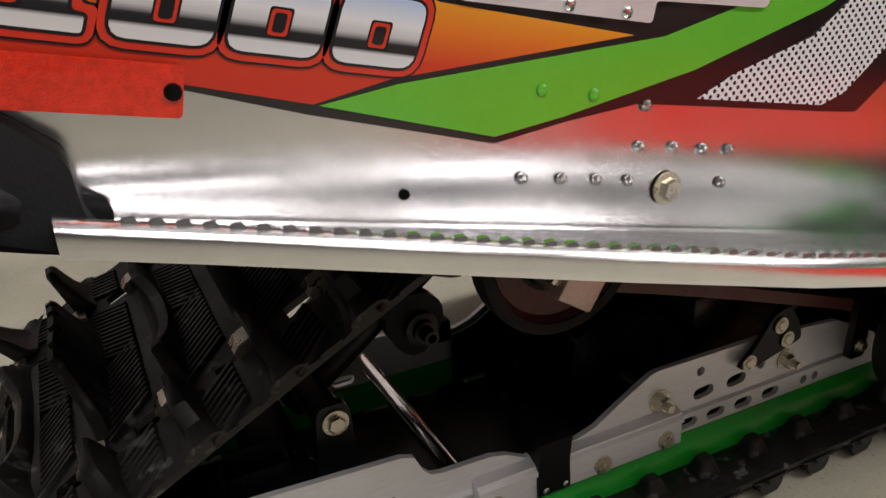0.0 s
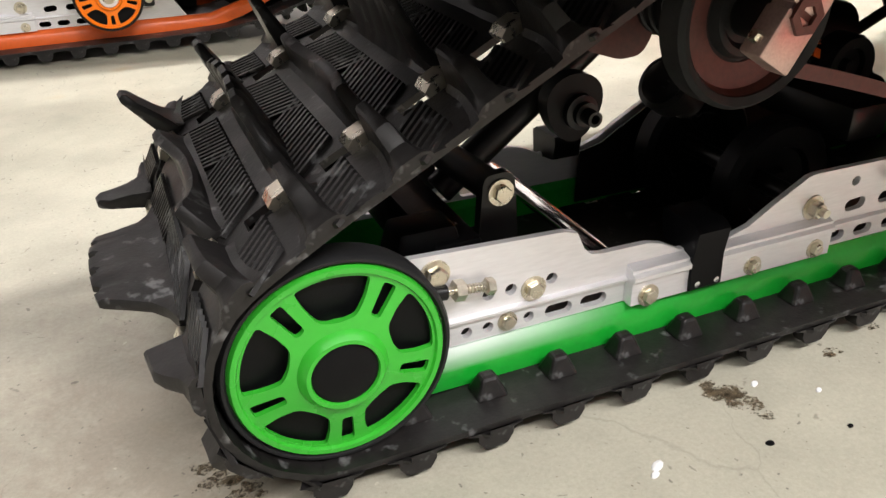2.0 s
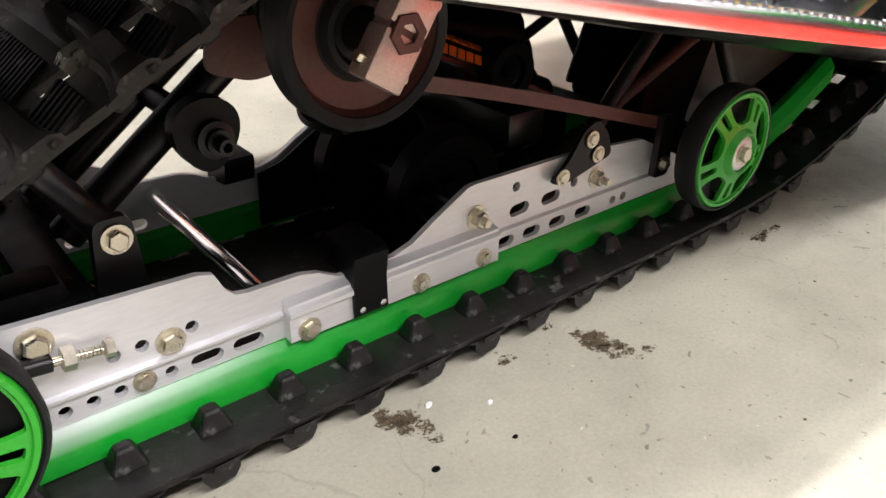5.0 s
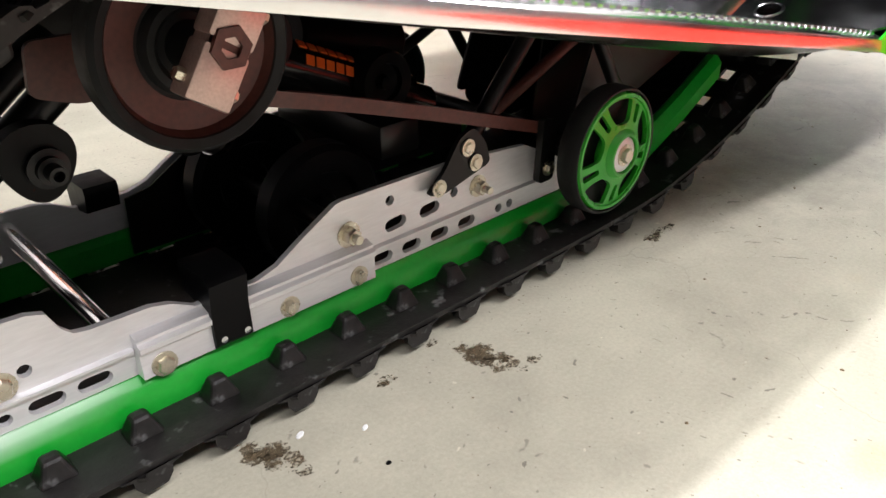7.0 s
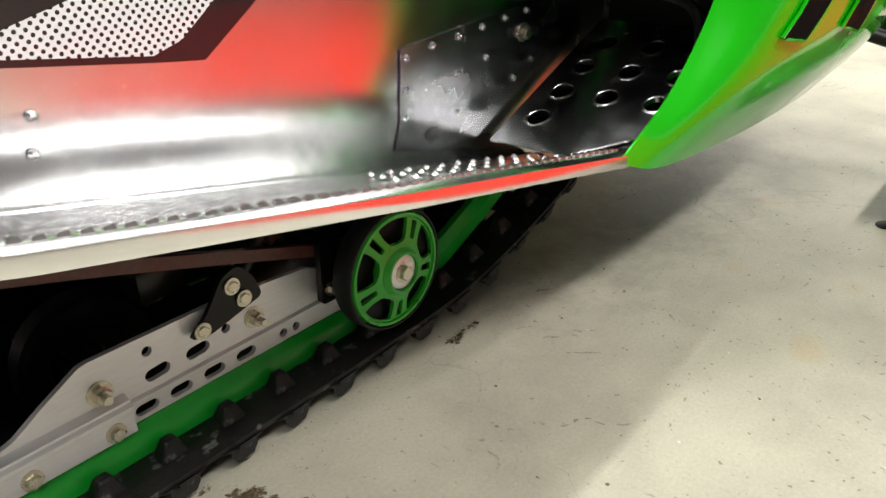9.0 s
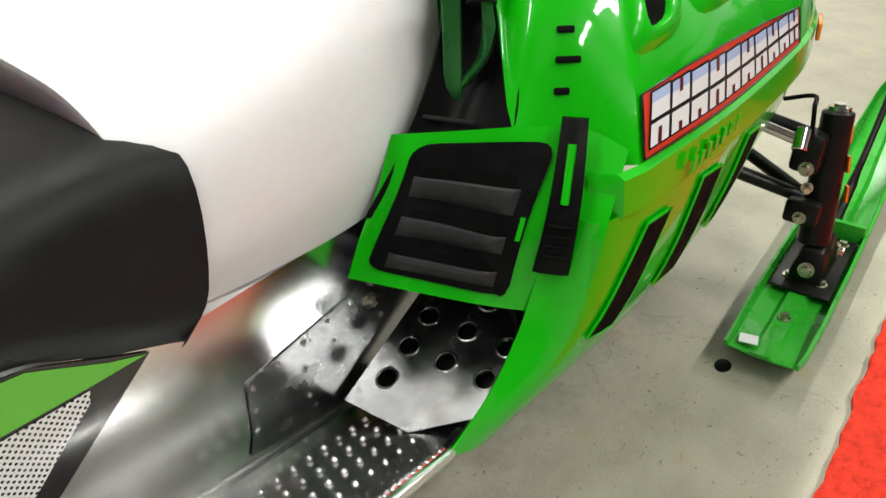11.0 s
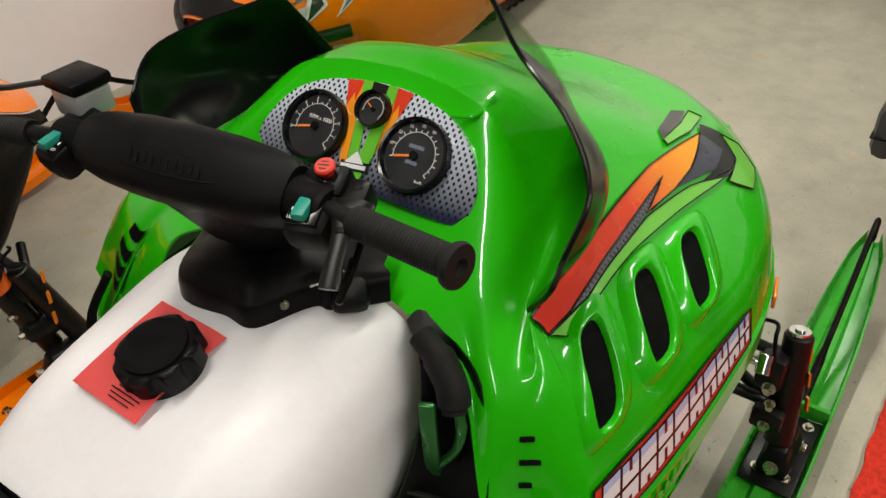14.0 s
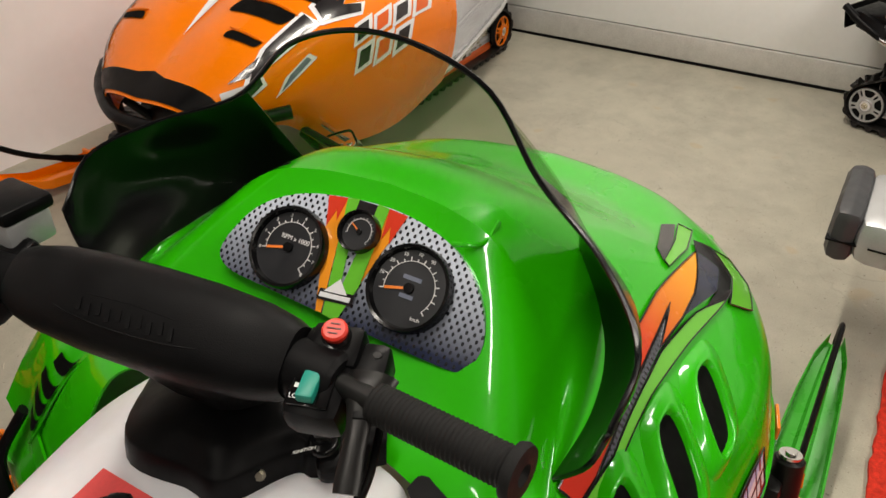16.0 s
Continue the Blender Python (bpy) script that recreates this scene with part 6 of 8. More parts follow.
def build_bars(sled):
    """Handlebar with its pad, grips, switch pods, levers and console."""
    bm = B()
    half = [(0.0, 0.047, 0.040), (0.06, 0.046, 0.039), (0.11, 0.042, 0.036), (0.138, 0.036, 0.032), (0.150, 0.031, 0.028)]
    m = Matrix.Translation((1.214, 0, 0.960)) @ pose(0, 0, 0, 0, -38, 0)
    rings = []
    for y, a, b in [(-y, a, b) for y, a, b in half[::-1]] + half[1:]:
        ring = []
        for k in range(24):
            t = 2 * math.pi * k / 24
            c, s = math.cos(t), math.sin(t)
            ring.append(bm.verts.new(m @ Vector((math.copysign(abs(c) ** 0.75, c) * a, y, math.copysign(abs(s) ** 0.75, s) * b))))
        rings.append(ring)
    for a, b in zip(rings, rings[1:]):
        for k in range(24):
            bm.faces.new((a[k], a[(k + 1) % 24], b[(k + 1) % 24], b[k]))
    bm.faces.new(rings[0]), bm.faces.new(rings[-1])
    bar = part("handlebar_pad", bm, VINYL, sled, "soft black handlebar pad")
    for k in range(10):
        bm = B()
        box(bm, m @ Vector((-0.012 + 0.003 * (k % 2), -0.05 + k * 0.011, 0.0395)), (0.011, 0.0045, 0.0012), m.to_3x3().to_4x4() @ pose(0, 0, 0, 0, 0, 15))
        part("pad_emboss", bm, VINYL, bar, "embossed mark in the pad")
    bm = B()
    pipe(bm, [m @ Vector((-0.010 + 0.0125 * math.sin(a), 0.086 * math.cos(a), 0.0392 - 0.004 * abs(math.cos(a)) ** 3)) for a in [2 * math.pi * k / 40 for k in range(40)]], 0.0008, 5, True)
    part("pad_outline", bm, VINYL, bar, "embossed oval in the pad")
    bm = B()
    rows = []
    for k in range(4):
        f = k / 3
        w, d, z = 0.140 - 0.075 * f ** 0.7, 0.034 + 0.004 * f, 0.950 - 0.120 * f
        cx = 1.212 + 0.068 * f
        rows.append([(cx + d * math.cos(t) * (1 + 0.08 * math.sin(5 * t + 2 * f)), w * math.sin(t), z) for t in [2 * math.pi * i / 28 for i in range(28)]])
    vs = [[bm.verts.new(p) for p in r] for r in rows]
    for ra, rb in zip(vs, vs[1:]):
        for i in range(28):
            bm.faces.new((ra[i], ra[(i + 1) % 28], rb[(i + 1) % 28], rb[i]))
    bm.faces.new(vs[-1])
    part("steering_boot", bm, VINYL, bar, "wrinkled black boot under the pad")
    for s in (-1, 1):
        bm = B()
        a, b = Vector((1.212, 0.150 * s, 0.961)), Vector((1.168, 0.355 * s, 0.970))
        rod(bm, a, b, 0.011, 14)
        part("bar_tube", bm, BLACK_STEEL, bar)
        bm = B()
        g0 = a.lerp(b, 0.40)
        d = (b - g0)
        pts = [g0 + d * (i / 60) for i in range(61)]
        pipe(bm, pts, [0.0168 if i % 2 else 0.0160 for i in range(61)], 18)
        mm, _ = along(b - d.normalized() * 0.004, b + d)
        lathe(bm, [(0.0165, 0), (0.0215, 0.001), (0.023, 0.006), (0.0215, 0.010), (0.009, 0.011), (0.0055, 0.004), (0, 0.003)], mm, 24)
        part("grip", bm, GRIP, bar, "ribbed rubber grip")
        # pod: a rounded block whose upper face leans to the rider
        bm = B()
        mp = Matrix.Translation((1.212, 0.178 * s, 0.955)) @ pose(0, 0, 0, 0, -20, -10 * s)
        mr = mp.to_3x3().to_4x4()
        box(bm, mp @ Vector((-0.002, 0, 0)), (0.088, 0.052, 0.044), mr, bevel=0.013)
        box(bm, mp @ Vector((0.022, 0.004 * s, 0.008)), (0.040, 0.046, 0.030), mr, bevel=0.007)
        rod(bm, (1.212, 0.147 * s, 0.958), (1.206, 0.196 * s, 0.959), 0.0265, 26, edge=0.004)
        pod = part("switch_pod", bm, BLACK, bar, "black switch pod")
        bm = B()
        box(bm, mp @ Vector((-0.020, -0.002 * s, 0.0215)), (0.034, 0.034, 0.005), mr, bevel=0.0015)
        part("switch_bezel", bm, BLACK_GLOSS, pod)
        bm = B()
        box(bm, mp @ Vector((-0.022, -0.003 * s, 0.0275)), (0.026, 0.015, 0.010), mr @ pose(0, 0, 0, 0, 10, 0), bevel=0.0025)
        part("rocker_switch", bm, TEAL, pod, "teal rocker switch")
        for word, lx in (("HI", -0.011), ("LO", -0.030)):
            lettering("switch_word", word, 0.006, mp @ Matrix.Translation((lx, -0.0145 * s, 0.0240)) @ pose(0, 0, 0, 0, 0, -90), WHITE_LINE, pod)
        bm = B()
        box(bm, mp @ Vector((-0.0205, -0.0145 * s, 0.0240)), (0.004, 0.0035, 0.0005), mr)
        part("switch_print", bm, WHITE_LINE, pod)
        if s < 0:
            bm = B()
            mm = mp @ Matrix.Translation((0.028, -0.004, 0.020)) @ Matrix.Diagonal((0.88, 0.88, 0.9, 1))
            lathe(bm, [(0, 0.017), (0.0105, 0.017), (0.0125, 0.015), (0.0125, 0.011), (0.0085, 0.0055), (0.0085, 0), (0, 0)], mm, 20)
            button = part("stop_button", bm, RED_BUTTON, pod, "red stop button")
            for k in range(3):
                bm = B()
                box(bm, mm @ Vector((-0.005 + 0.005 * k, 0, 0.0173)), (0.0012, 0.012 - 0.004 * abs(k - 1), 0.0006), mr)
                part("button_mark", bm, RUST, button)
            bm = B()
            lathe(bm, [(0.010, 0.0), (0.0145, 0.0), (0.0145, 0.004), (0.010, 0.005), (0.010, 0.0)], mm, 20)
            part("button_collar", bm, BLACK_GLOSS, button)
            # throttle block on the bar and its flat thumb lever
            bm = B()
            box(bm, (1.222, -0.213, 0.955), (0.058, 0.030, 0.038), pose(0, 0, 0, 0, -14, 12), bevel=0.008)
            box(bm, (1.206, -0.220, 0.962), (0.060, 0.020, 0.012), pose(0, 0, 0, 0, -10, 18), bevel=0.004)
            block = part("throttle_block", bm, BLACK, pod)
            bm = B()
            hex_bolt(bm, (1.2325, -0.215, 0.9735), (-0.2, 0, 1), 0.0045, 0.004)
            part("lever_bolt", bm, BLACK_STEEL, block)
            bm = B()
            line = spline([(1.216, -0.218, 0.968), (1.196, -0.221, 0.966), (1.176, -0.226, 0.956), (1.155, -0.231, 0.944), (1.132, -0.237, 0.929)], 5)
            wide = [w * 1.35 for w in (0.017, 0.0165, 0.016, 0.015, 0.0135, 0.012, 0.0105, 0.0095, 0.0085, 0.008, 0.0075, 0.0072, 0.007, 0.007, 0.007, 0.007, 0.0073, 0.0076, 0.008, 0.008, 0.0078)]
            pipe(bm, line, wide, 10, squash=0.34)
            part("throttle_lever", bm, BLACK_STEEL, block, "flat black throttle lever")
            bm = B()
            pipe(bm, spline([(1.196, -0.234, 0.938), (1.160, -0.243, 0.926), (1.138, -0.243, 0.914), (1.150, -0.236, 0.905), (1.188, -0.226, 0.920)], 6), 0.0035, 8)
            part("cable_loop", bm, BLACK, block)
        else:
            bm = B()
            c = Vector((1.2066, 0.174, 0.9695))
            box(bm, c + Vector((0.045, 0.02, 0.022)), (0.05, 0.055, 0.036), pose(0, 0, 0, 0, 0, -8), bevel=0.006)
            part("brake_reservoir", bm, SILVER, pod, "translucent brake fluid reservoir")
            bm = B()
            box(bm, c + Vector((0.045, 0.02, 0.047)), (0.056, 0.066, 0.016), pose(0, 0, 0, 0, 0, -8), bevel=0.005)
            part("reservoir_cap", bm, BLACK, pod)
            bm = B()
            e = c + Vector((0.05, 0.05, 0.005))
            pipe(bm, spline([e, e + Vector((0.02, 0.05, 0.012)), e + Vector((-0.01, 0.12, 0.006)), e + Vector((-0.012, 0.16, 0.008))], 6), 0.006, 8, squash=0.6)
            part("brake_lever", bm, BLACK_STEEL, pod)
    bar.matrix_local = pose(1.157, 0, 0, 0, 0, 8) @ pose(-1.190, 0, 0)
    # black console under the bars
    edge = [(1.300, -0.158), (1.247, -0.106), (1.238, -0.083), (1.171, -0.048), (1.165, 0.0), (1.164, 0.088), (1.250, 0.140)]
    mid = [(1.318, -0.138, 0.786), (1.272, -0.095, 0.796), (1.254, -0.068, 0.800), (1.212, -0.030, 0.804), (1.206, 0.010, 0.804), (1.212, 0.070, 0.800), (1.275, 0.120, 0.786)]
    back = [(1.345, -0.130, 0.790), (1.335, -0.090, 0.808), (1.325, -0.060, 0.818), (1.315, -0.02, 0.822), (1.312, 0.015, 0.822), (1.315, 0.06, 0.818), (1.335, 0.115, 0.790)]
    rows = [[(x, y, 0.746) for x, y in edge], [(x + 0.004, y * 0.99, 0.772) for x, y in edge], [(x + 0.012, y * 0.96, 0.783) for x, y in edge], mid, back]
    bm = B()
    Patch(rows).mesh(bm, 20, 36)
    sheet(bm, 0.004)
    con = part("bar_console", bm, BLACK, sled, "black plastic console on the tank")
    bm = B()
    box(bm, (1.272, -0.118, 0.768), (0.060, 0.048, 0.028), pose(0, 0, 0, 0, -14, 40), bevel=0.010)
    part("ignition_housing", bm, BLACK, con)
    ml = Matrix.Translation((1.262, -0.108, 0.788)) @ pose(0, 0, 0, 0, -24, 30)
    bm = B()
    lathe(bm, [(0, 0.006), (0.012, 0.006), (0.016, 0.003), (0.017, 0.0), (0, 0)], ml, 20)
    lock = part("ignition_lock", bm, BLACK_GLOSS, con, "black ignition lock")
    bm = B()
    box(bm, ml @ Vector((0, 0, 0.014)), (0.003, 0.016, 0.018), ml.to_3x3().to_4x4(), bevel=0.001)
    part("key", bm, BLACK_STEEL, lock)
    lettering("lock_word", "IGNITION", 0.006, Matrix.Translation((1.240, -0.100, 0.7925)) @ pose(0, 0, 0, 0, -22, -62), WHITE_LINE, con)
    bm = B()
    hex_bolt(bm, (1.207, -0.066, 0.768), (-0.8, -0.5, 0.5), 0.0045, 0.004)
    part("console_screw", bm, STEEL, con)


def build_gauges(sled):
    d = Vector((-0.72, -0.04, 0.69)).normalized()
    ux = (Vector((0, -1, 0)) - d * Vector((0, -1, 0)).dot(d)).normalized()
    uy = d.cross(ux)
    base = Vector((1.440, 0, 0.850))
    pm = Matrix(((ux.x, uy.x, d.x, base.x), (ux.y, uy.y, d.y, base.y), (ux.z, uy.z, d.z, base.z), (0, 0, 0, 1)))
    outl = spline([(-0.179, -0.015, 0), (-0.153, 0.042, 0), (-0.105, 0.076, 0), (-0.043, 0.092, 0), (0.03, 0.097, 0), (0.088, 0.089, 0), (0.137, 0.069, 0), (0.178, 0.031, 0), (0.199, -0.015, 0), (0.188, -0.052, 0), (0.138, -0.056, 0), (0.036, -0.052, 0), (-0.095, -0.046, 0), (-0.16, -0.040, 0)], 4, True)
    outl = [(p.x, p.y) for p in outl]
    bm = B()
    plate(bm, outl, [], 0.034, pm @ Matrix.Translation((0, 0, -0.034)))
    pod = part("gauge_plate", bm, PERF_GREY, sled, "printed gauge plate with perforated pattern", smooth=False)

    def stripe(pts, mat, z, name, label=""):
        bm = B()
        plate(bm, pts, [], 0.0006, pm @ Matrix.Translation((0, 0, z)))
        return part(name, bm, mat, pod, label, smooth=False)

    stripe([(-0.056, 0.089), (-0.029, 0.093), (-0.006, -0.050), (-0.014, -0.050)], ORANGE_DECAL, 0.0004, "stripe", "orange printed flash")
    stripe([(0.030, 0.096), (0.056, 0.094), (0.040, 0.040), (0.022, -0.030)], ORANGE_DECAL, 0.0004, "stripe", "orange printed flash")
    stripe([(-0.056, 0.089), (-0.029, 0.093), (-0.033, 0.062), (-0.038, 0.075), (-0.044, 0.052)], RED_DECAL, 0.0012, "stripe")
    stripe([(0.030, 0.096), (0.056, 0.094), (0.046, 0.055), (0.040, 0.075), (0.034, 0.058)], RED_DECAL, 0.0012, "stripe")
    stripe([(-0.029, 0.093), (-0.012, 0.096), (0.012, -0.051), (-0.003, -0.051)], GREEN_DECAL, 0.0016, "stripe", "green printed stripe")
    stripe([(0.014, 0.097), (0.030, 0.096), (0.030, -0.004), (0.018, -0.052), (0.006, -0.052)], GREEN_DECAL, 0.0020, "stripe", "green printed stripe")
    stripe([(-0.012, 0.095), (0.014, 0.095), (0.014, 0.06), (-0.012, 0.06)], BLACK_DECAL, 0.0024, "stripe")
    stripe([(-0.018, -0.022), (0.030, -0.016), (0.030, -0.030), (-0.018, -0.036)], BLACK_DECAL, 0.0026, "badge", "small black and white badge")
    stripe([(-0.012, -0.024), (0.004, -0.004), (0.020, -0.020)], WHITE_DECAL, 0.0030, "badge_mark")
    stripe([(-0.016, -0.026), (0.026, -0.021), (0.026, -0.027), (-0.016, -0.032)], WHITE_DECAL, 0.0032, "badge_mark")
    for px, py, r in ((0.094, 0.014, 0.053), (-0.079, 0.010, 0.053), (0.006, 0.057, 0.0265)):
        m = pm @ Matrix.Translation((px, py, 0.003))
        bm = B()
        lathe(bm, [(r * 0.86, 0.004), (r * 0.90, 0.012), (r * 0.97, 0.013), (r, 0.009), (r, -0.02), (0, -0.02)], m, 40)
        g = part("gauge", bm, BLACK_GLOSS, pod, "round black gauge")
        bm = B()
        lathe(bm, [(0, 0.004), (r * 0.88, 0.004)], m, 40)
        part("dial", bm, DIAL, g)
        for k in range(17):
            bm = B()
            a = radians(105 - 235 * k / 16)
            lm = m @ Euler((0, 0, a)).to_matrix().to_4x4()
            ln = 0.10 if k % 2 == 0 else 0.06
            box(bm, lm @ Vector((0, r * (0.61 + ln / 2), 0.0046)), (r * 0.022, r * ln, 0.0005), lm.to_3x3().to_4x4())
            part("dial_mark", bm, WHITE_LINE, g)
        bm = B()
        pipe(bm, [m @ Vector((r * 0.61 * math.cos(a), r * 0.61 * math.sin(a), 0.0047)) for a in [radians(195 - 235 * k / 40) for k in range(41)]], 0.0005, 5)
        part("dial_arc", bm, WHITE_LINE, g)
        if r > 0.04:
            words = ("0", "1", "2", "3", "4", "5", "6", "7", "8") if px < 0 else ("", "10", "30", "50", "70", "90")
            for k, word in enumerate(words):
                if word:
                    a = radians(195 - (29.4 * k if px < 0 else 26 * k))
                    lettering("dial_number", word, 0.0062, m @ Matrix.Translation((r * 0.775 * math.cos(a), r * 0.775 * math.sin(a), 0.0047)), WHITE_LINE, g)
        bm = B()
        nm = m @ Euler((0, 0, radians(105 if r > 0.03 else 60))).to_matrix().to_4x4()
        box(bm, nm @ Vector((0, r * 0.28, 0.0056)), (r * 0.07, r * 0.62, 0.001), nm.to_3x3().to_4x4(), taper=0.8)
        part("needle", bm, NEEDLE, g)
        bm = B()
        lathe(bm, [(0, 0.0075), (r * 0.12, 0.007), (r * 0.13, 0.004)], m, 14)
        part("needle_hub", bm, BLACK, g)


SCREEN = [  # bottom edge, middle, top edge, from the side to the middle
    [(1.357, -0.326, 0.768), (1.345, -0.360, 0.820), (1.345, -0.376, 0.874)],
    [(1.450, -0.330, 0.785), (1.430, -0.372, 0.855), (1.400, -0.375, 0.930)],
    [(1.548, -0.306, 0.795), (1.522, -0.338, 0.880), (1.465, -0.310, 0.968)],
    [(1.632, -0.252, 0.812), (1.588, -0.256, 0.910), (1.520, -0.213, 1.005)],
    [(1.702, -0.168, 0.856), (1.645, -0.160, 0.960), (1.545, -0.130, 1.085)],
    [(1.745, 0.0, 0.866), (1.670, 0.0, 0.985), (1.545, 0.0, 1.118)],
]


def build_screen(sled, mat=None):
    rows = SCREEN + [[(x, -y, z) for x, y, z in r] for r in SCREEN[-2::-1]]
    P = Patch(rows)

    def span(u0, u1, n, slope):
        bm = B()
        g = []
        for i in range(n + 1):
            col = []
            for j in range(13):
                v = j / 12
                a, c = u0 + slope * (1 - v) * (1 if u0 > 0 else 0), u1 - slope * (1 - v) * (1 if u1 < 1 else 0)
                if u0 == 0:
                    a, c = 0.0, u1 + slope * (1 - v)
                if u1 == 1:
                    a, c = u0 - slope * (1 - v), 1.0
                col.append(bm.verts.new(P.at(a + (c - a) * i / n, v)))
            g.append(col)
        for a, c in zip(g, g[1:]):
            for j in range(12):
                bm.faces.new((a[j], c[j], c[j + 1], a[j + 1]))
        sheet(bm, 0.003)
        return bm

    scr = part("windshield", span(0.315, 0.685, 34, 0.03), mat or SMOKE, sled, "smoked windshield with a black edge")
    part("side_wing", span(0, 0.315, 26, 0.03), BLACK_GLOSS, scr, "opaque black windshield wing")
    part("side_wing", span(0.685, 1, 26, 0.03), BLACK_GLOSS, scr, "opaque black windshield wing")
    bm = B()
    edge = [P.at(0, k / 12) for k in range(12)] + [P.at(i / 64, 1) for i in range(65)] + [P.at(1, 1 - k / 12) for k in range(1, 13)]
    pipe(bm, edge, 0.0035, 8)
    part("edge_trim", bm, BLACK_GLOSS, scr, "black rubber edge trim")


def build_ski(sled, s, mat, stance=0.575, lean=0.0):
    """A plastic ski with keel grooves, side walls and a handle loop, with its spindle and shock."""
    bm = B()
    yc = stance * s
    st = [(1.615, 0.050, 0.060), (1.66, 0.030, 0.063), (1.75, 0.022, 0.066), (1.95, 0.020, 0.066), (2.15, 0.024, 0.064), (2.30, 0.045, 0.060), (2.42, 0.095, 0.050), (2.50, 0.150, 0.036), (2.54, 0.185, 0.016)]
    rings = []
    for x, z, w in st:
        sec = [(-1.0, 0.030), (-0.92, 0.032), (-0.86, 0.004), (-0.35, 0.0), (-0.22, 0.012), (0.22, 0.012), (0.35, 0.0), (0.86, 0.004), (0.92, 0.032), (1.0, 0.030), (1.0, -0.002), (0.3, -0.012), (-0.3, -0.012), (-1.0, -0.002)]
        k = min(1.0, max(0.3, (x - 1.58) / 0.12)) if x < 1.8 else 1.0
        rings.append([bm.verts.new((x, yc + a * w, z + b * k)) for a, b in sec])
    n = 14
    for a, b in zip(rings, rings[1:]):
        for i in range(n):
            bm.faces.new((a[i], a[(i + 1) % n], b[(i + 1) % n], b[i]))
    bm.faces.new(rings[0]), bm.faces.new(rings[-1])
    ski = part("ski", bm, mat, sled, "moulded plastic ski")
    bm = B()
    pts = spline([(2.08, yc, 0.055), (2.16, yc, 0.085), (2.32, yc, 0.170), (2.46, yc, 0.270), (2.51, yc, 0.262), (2.525, yc, 0.205)], 6)
    pipe(bm, pts, [0.014] * 8 + [0.010] * (len(pts) - 8), 10, squash=0.7, ups=(0, 1, 0))
    part("ski_loop", bm, BLACK, ski, "black ski handle loop")
    bm = B()
    box(bm, (1.655, yc + 0.030, 0.0455), (0.035, 0.030, 0.0012), pose(0, 0, 0, 0, 14, 12))
    part("sticker", bm, WHITE_DECAL, ski, "small white barcode sticker")
    bm = B()
    for k in range(6):
        box(bm, (1.648 + k * 0.0036, yc + 0.030, 0.0463 - k * 0.0009), (0.0014, 0.022, 0.0008), pose(0, 0, 0, 0, 14, 12))
    part("sticker_print", bm, BLACK_DECAL, ski)
    bm = B()
    box(bm, (1.945, yc, 0.037), (0.215, 0.104, 0.006), bevel=0.002)
    box(bm, (1.93, yc, 0.070), (0.13, 0.066, 0.066), bevel=0.008, taper=0.62)
    part("saddle", bm, BLACK_STEEL, ski, "black steel saddle plate")
    bm = B()
    box(bm, (2.065, yc, 0.052), (0.012, 0.118, 0.040), bevel=0.003)
    part("cross_wall", bm, mat, ski)
    bm = B()
    rod(bm, (1.915 + lean, yc - 0.008 * s, 0.10), (1.968 - lean * 0.6, yc - 0.030 * s, 0.335), 0.029, 20, 0.027)
    part("spindle", bm, BLACK_STEEL, ski, "black steel ski spindle")
    bm = B()
    top = 1.9685 - lean * 0.6
    rod(bm, (top, yc - 0.030 * s, 0.336), (top + 0.0015, yc - 0.0305 * s, 0.343), 0.020, 20)
    rod(bm, (top + 0.0015, yc - 0.0305 * s, 0.343), (top + 0.002, yc - 0.0307 * s, 0.348), 0.010, 14)
    part("spindle_cap", bm, BLACK_STEEL if lean else CHROME, ski, "round spindle cap")
    bm = B()
    box(bm, (1.925, yc - 0.052 * s, 0.272), (0.070, 0.050, 0.070), pose(0, 0, 0, 0, 12, 0), bevel=0.010)
    part("steering_arm", bm, BLACK_STEEL, ski)
    bm = B()
    box(bm, (1.915, yc - 0.035 * s, 0.165), (0.075, 0.060, 0.045), pose(0, 0, 0, 0, 10, 0), bevel=0.008)
    part("lower_bracket", bm, BLACK_STEEL, ski)
    bm = B()
    for k in range(3):
        q = Vector((1.938, yc + 0.020 * s, 0.20)).lerp(Vector((1.962, yc - 0.002 * s, 0.30)), k / 2)
        box(bm, q, (0.010, 0.004, 0.030), pose(0, 0, 0, 0, 12, -40 * s))
    part("spindle_sticker", bm, AMBER, ski, "orange sticker on the spindle")
    for p0, p1, r in (((1.945, yc - 0.045 * s, 0.29), (1.93, 0.30 * s, 0.335), 0.012), ((1.925, yc - 0.045 * s, 0.18), (1.85, 0.26 * s, 0.26), 0.013), ((1.925, yc - 0.045 * s, 0.185), (2.02, 0.24 * s, 0.27), 0.012)):
        bm = B()
        rod(bm, p0, p1, r, 12)
        part("a_arm", bm, BLACK_STEEL, ski, "black tubular suspension arm")
    bm = B()
    rod(bm, (1.895, yc - 0.070 * s, 0.300), (1.875, 0.33 * s, 0.345), 0.010, 14)
    rod(bm, (1.880, yc - 0.062 * s, 0.288), (1.905, yc - 0.066 * s, 0.318), 0.014, 14)
    part("tie_rod", bm, CHROME, ski, "bright tie rod end")
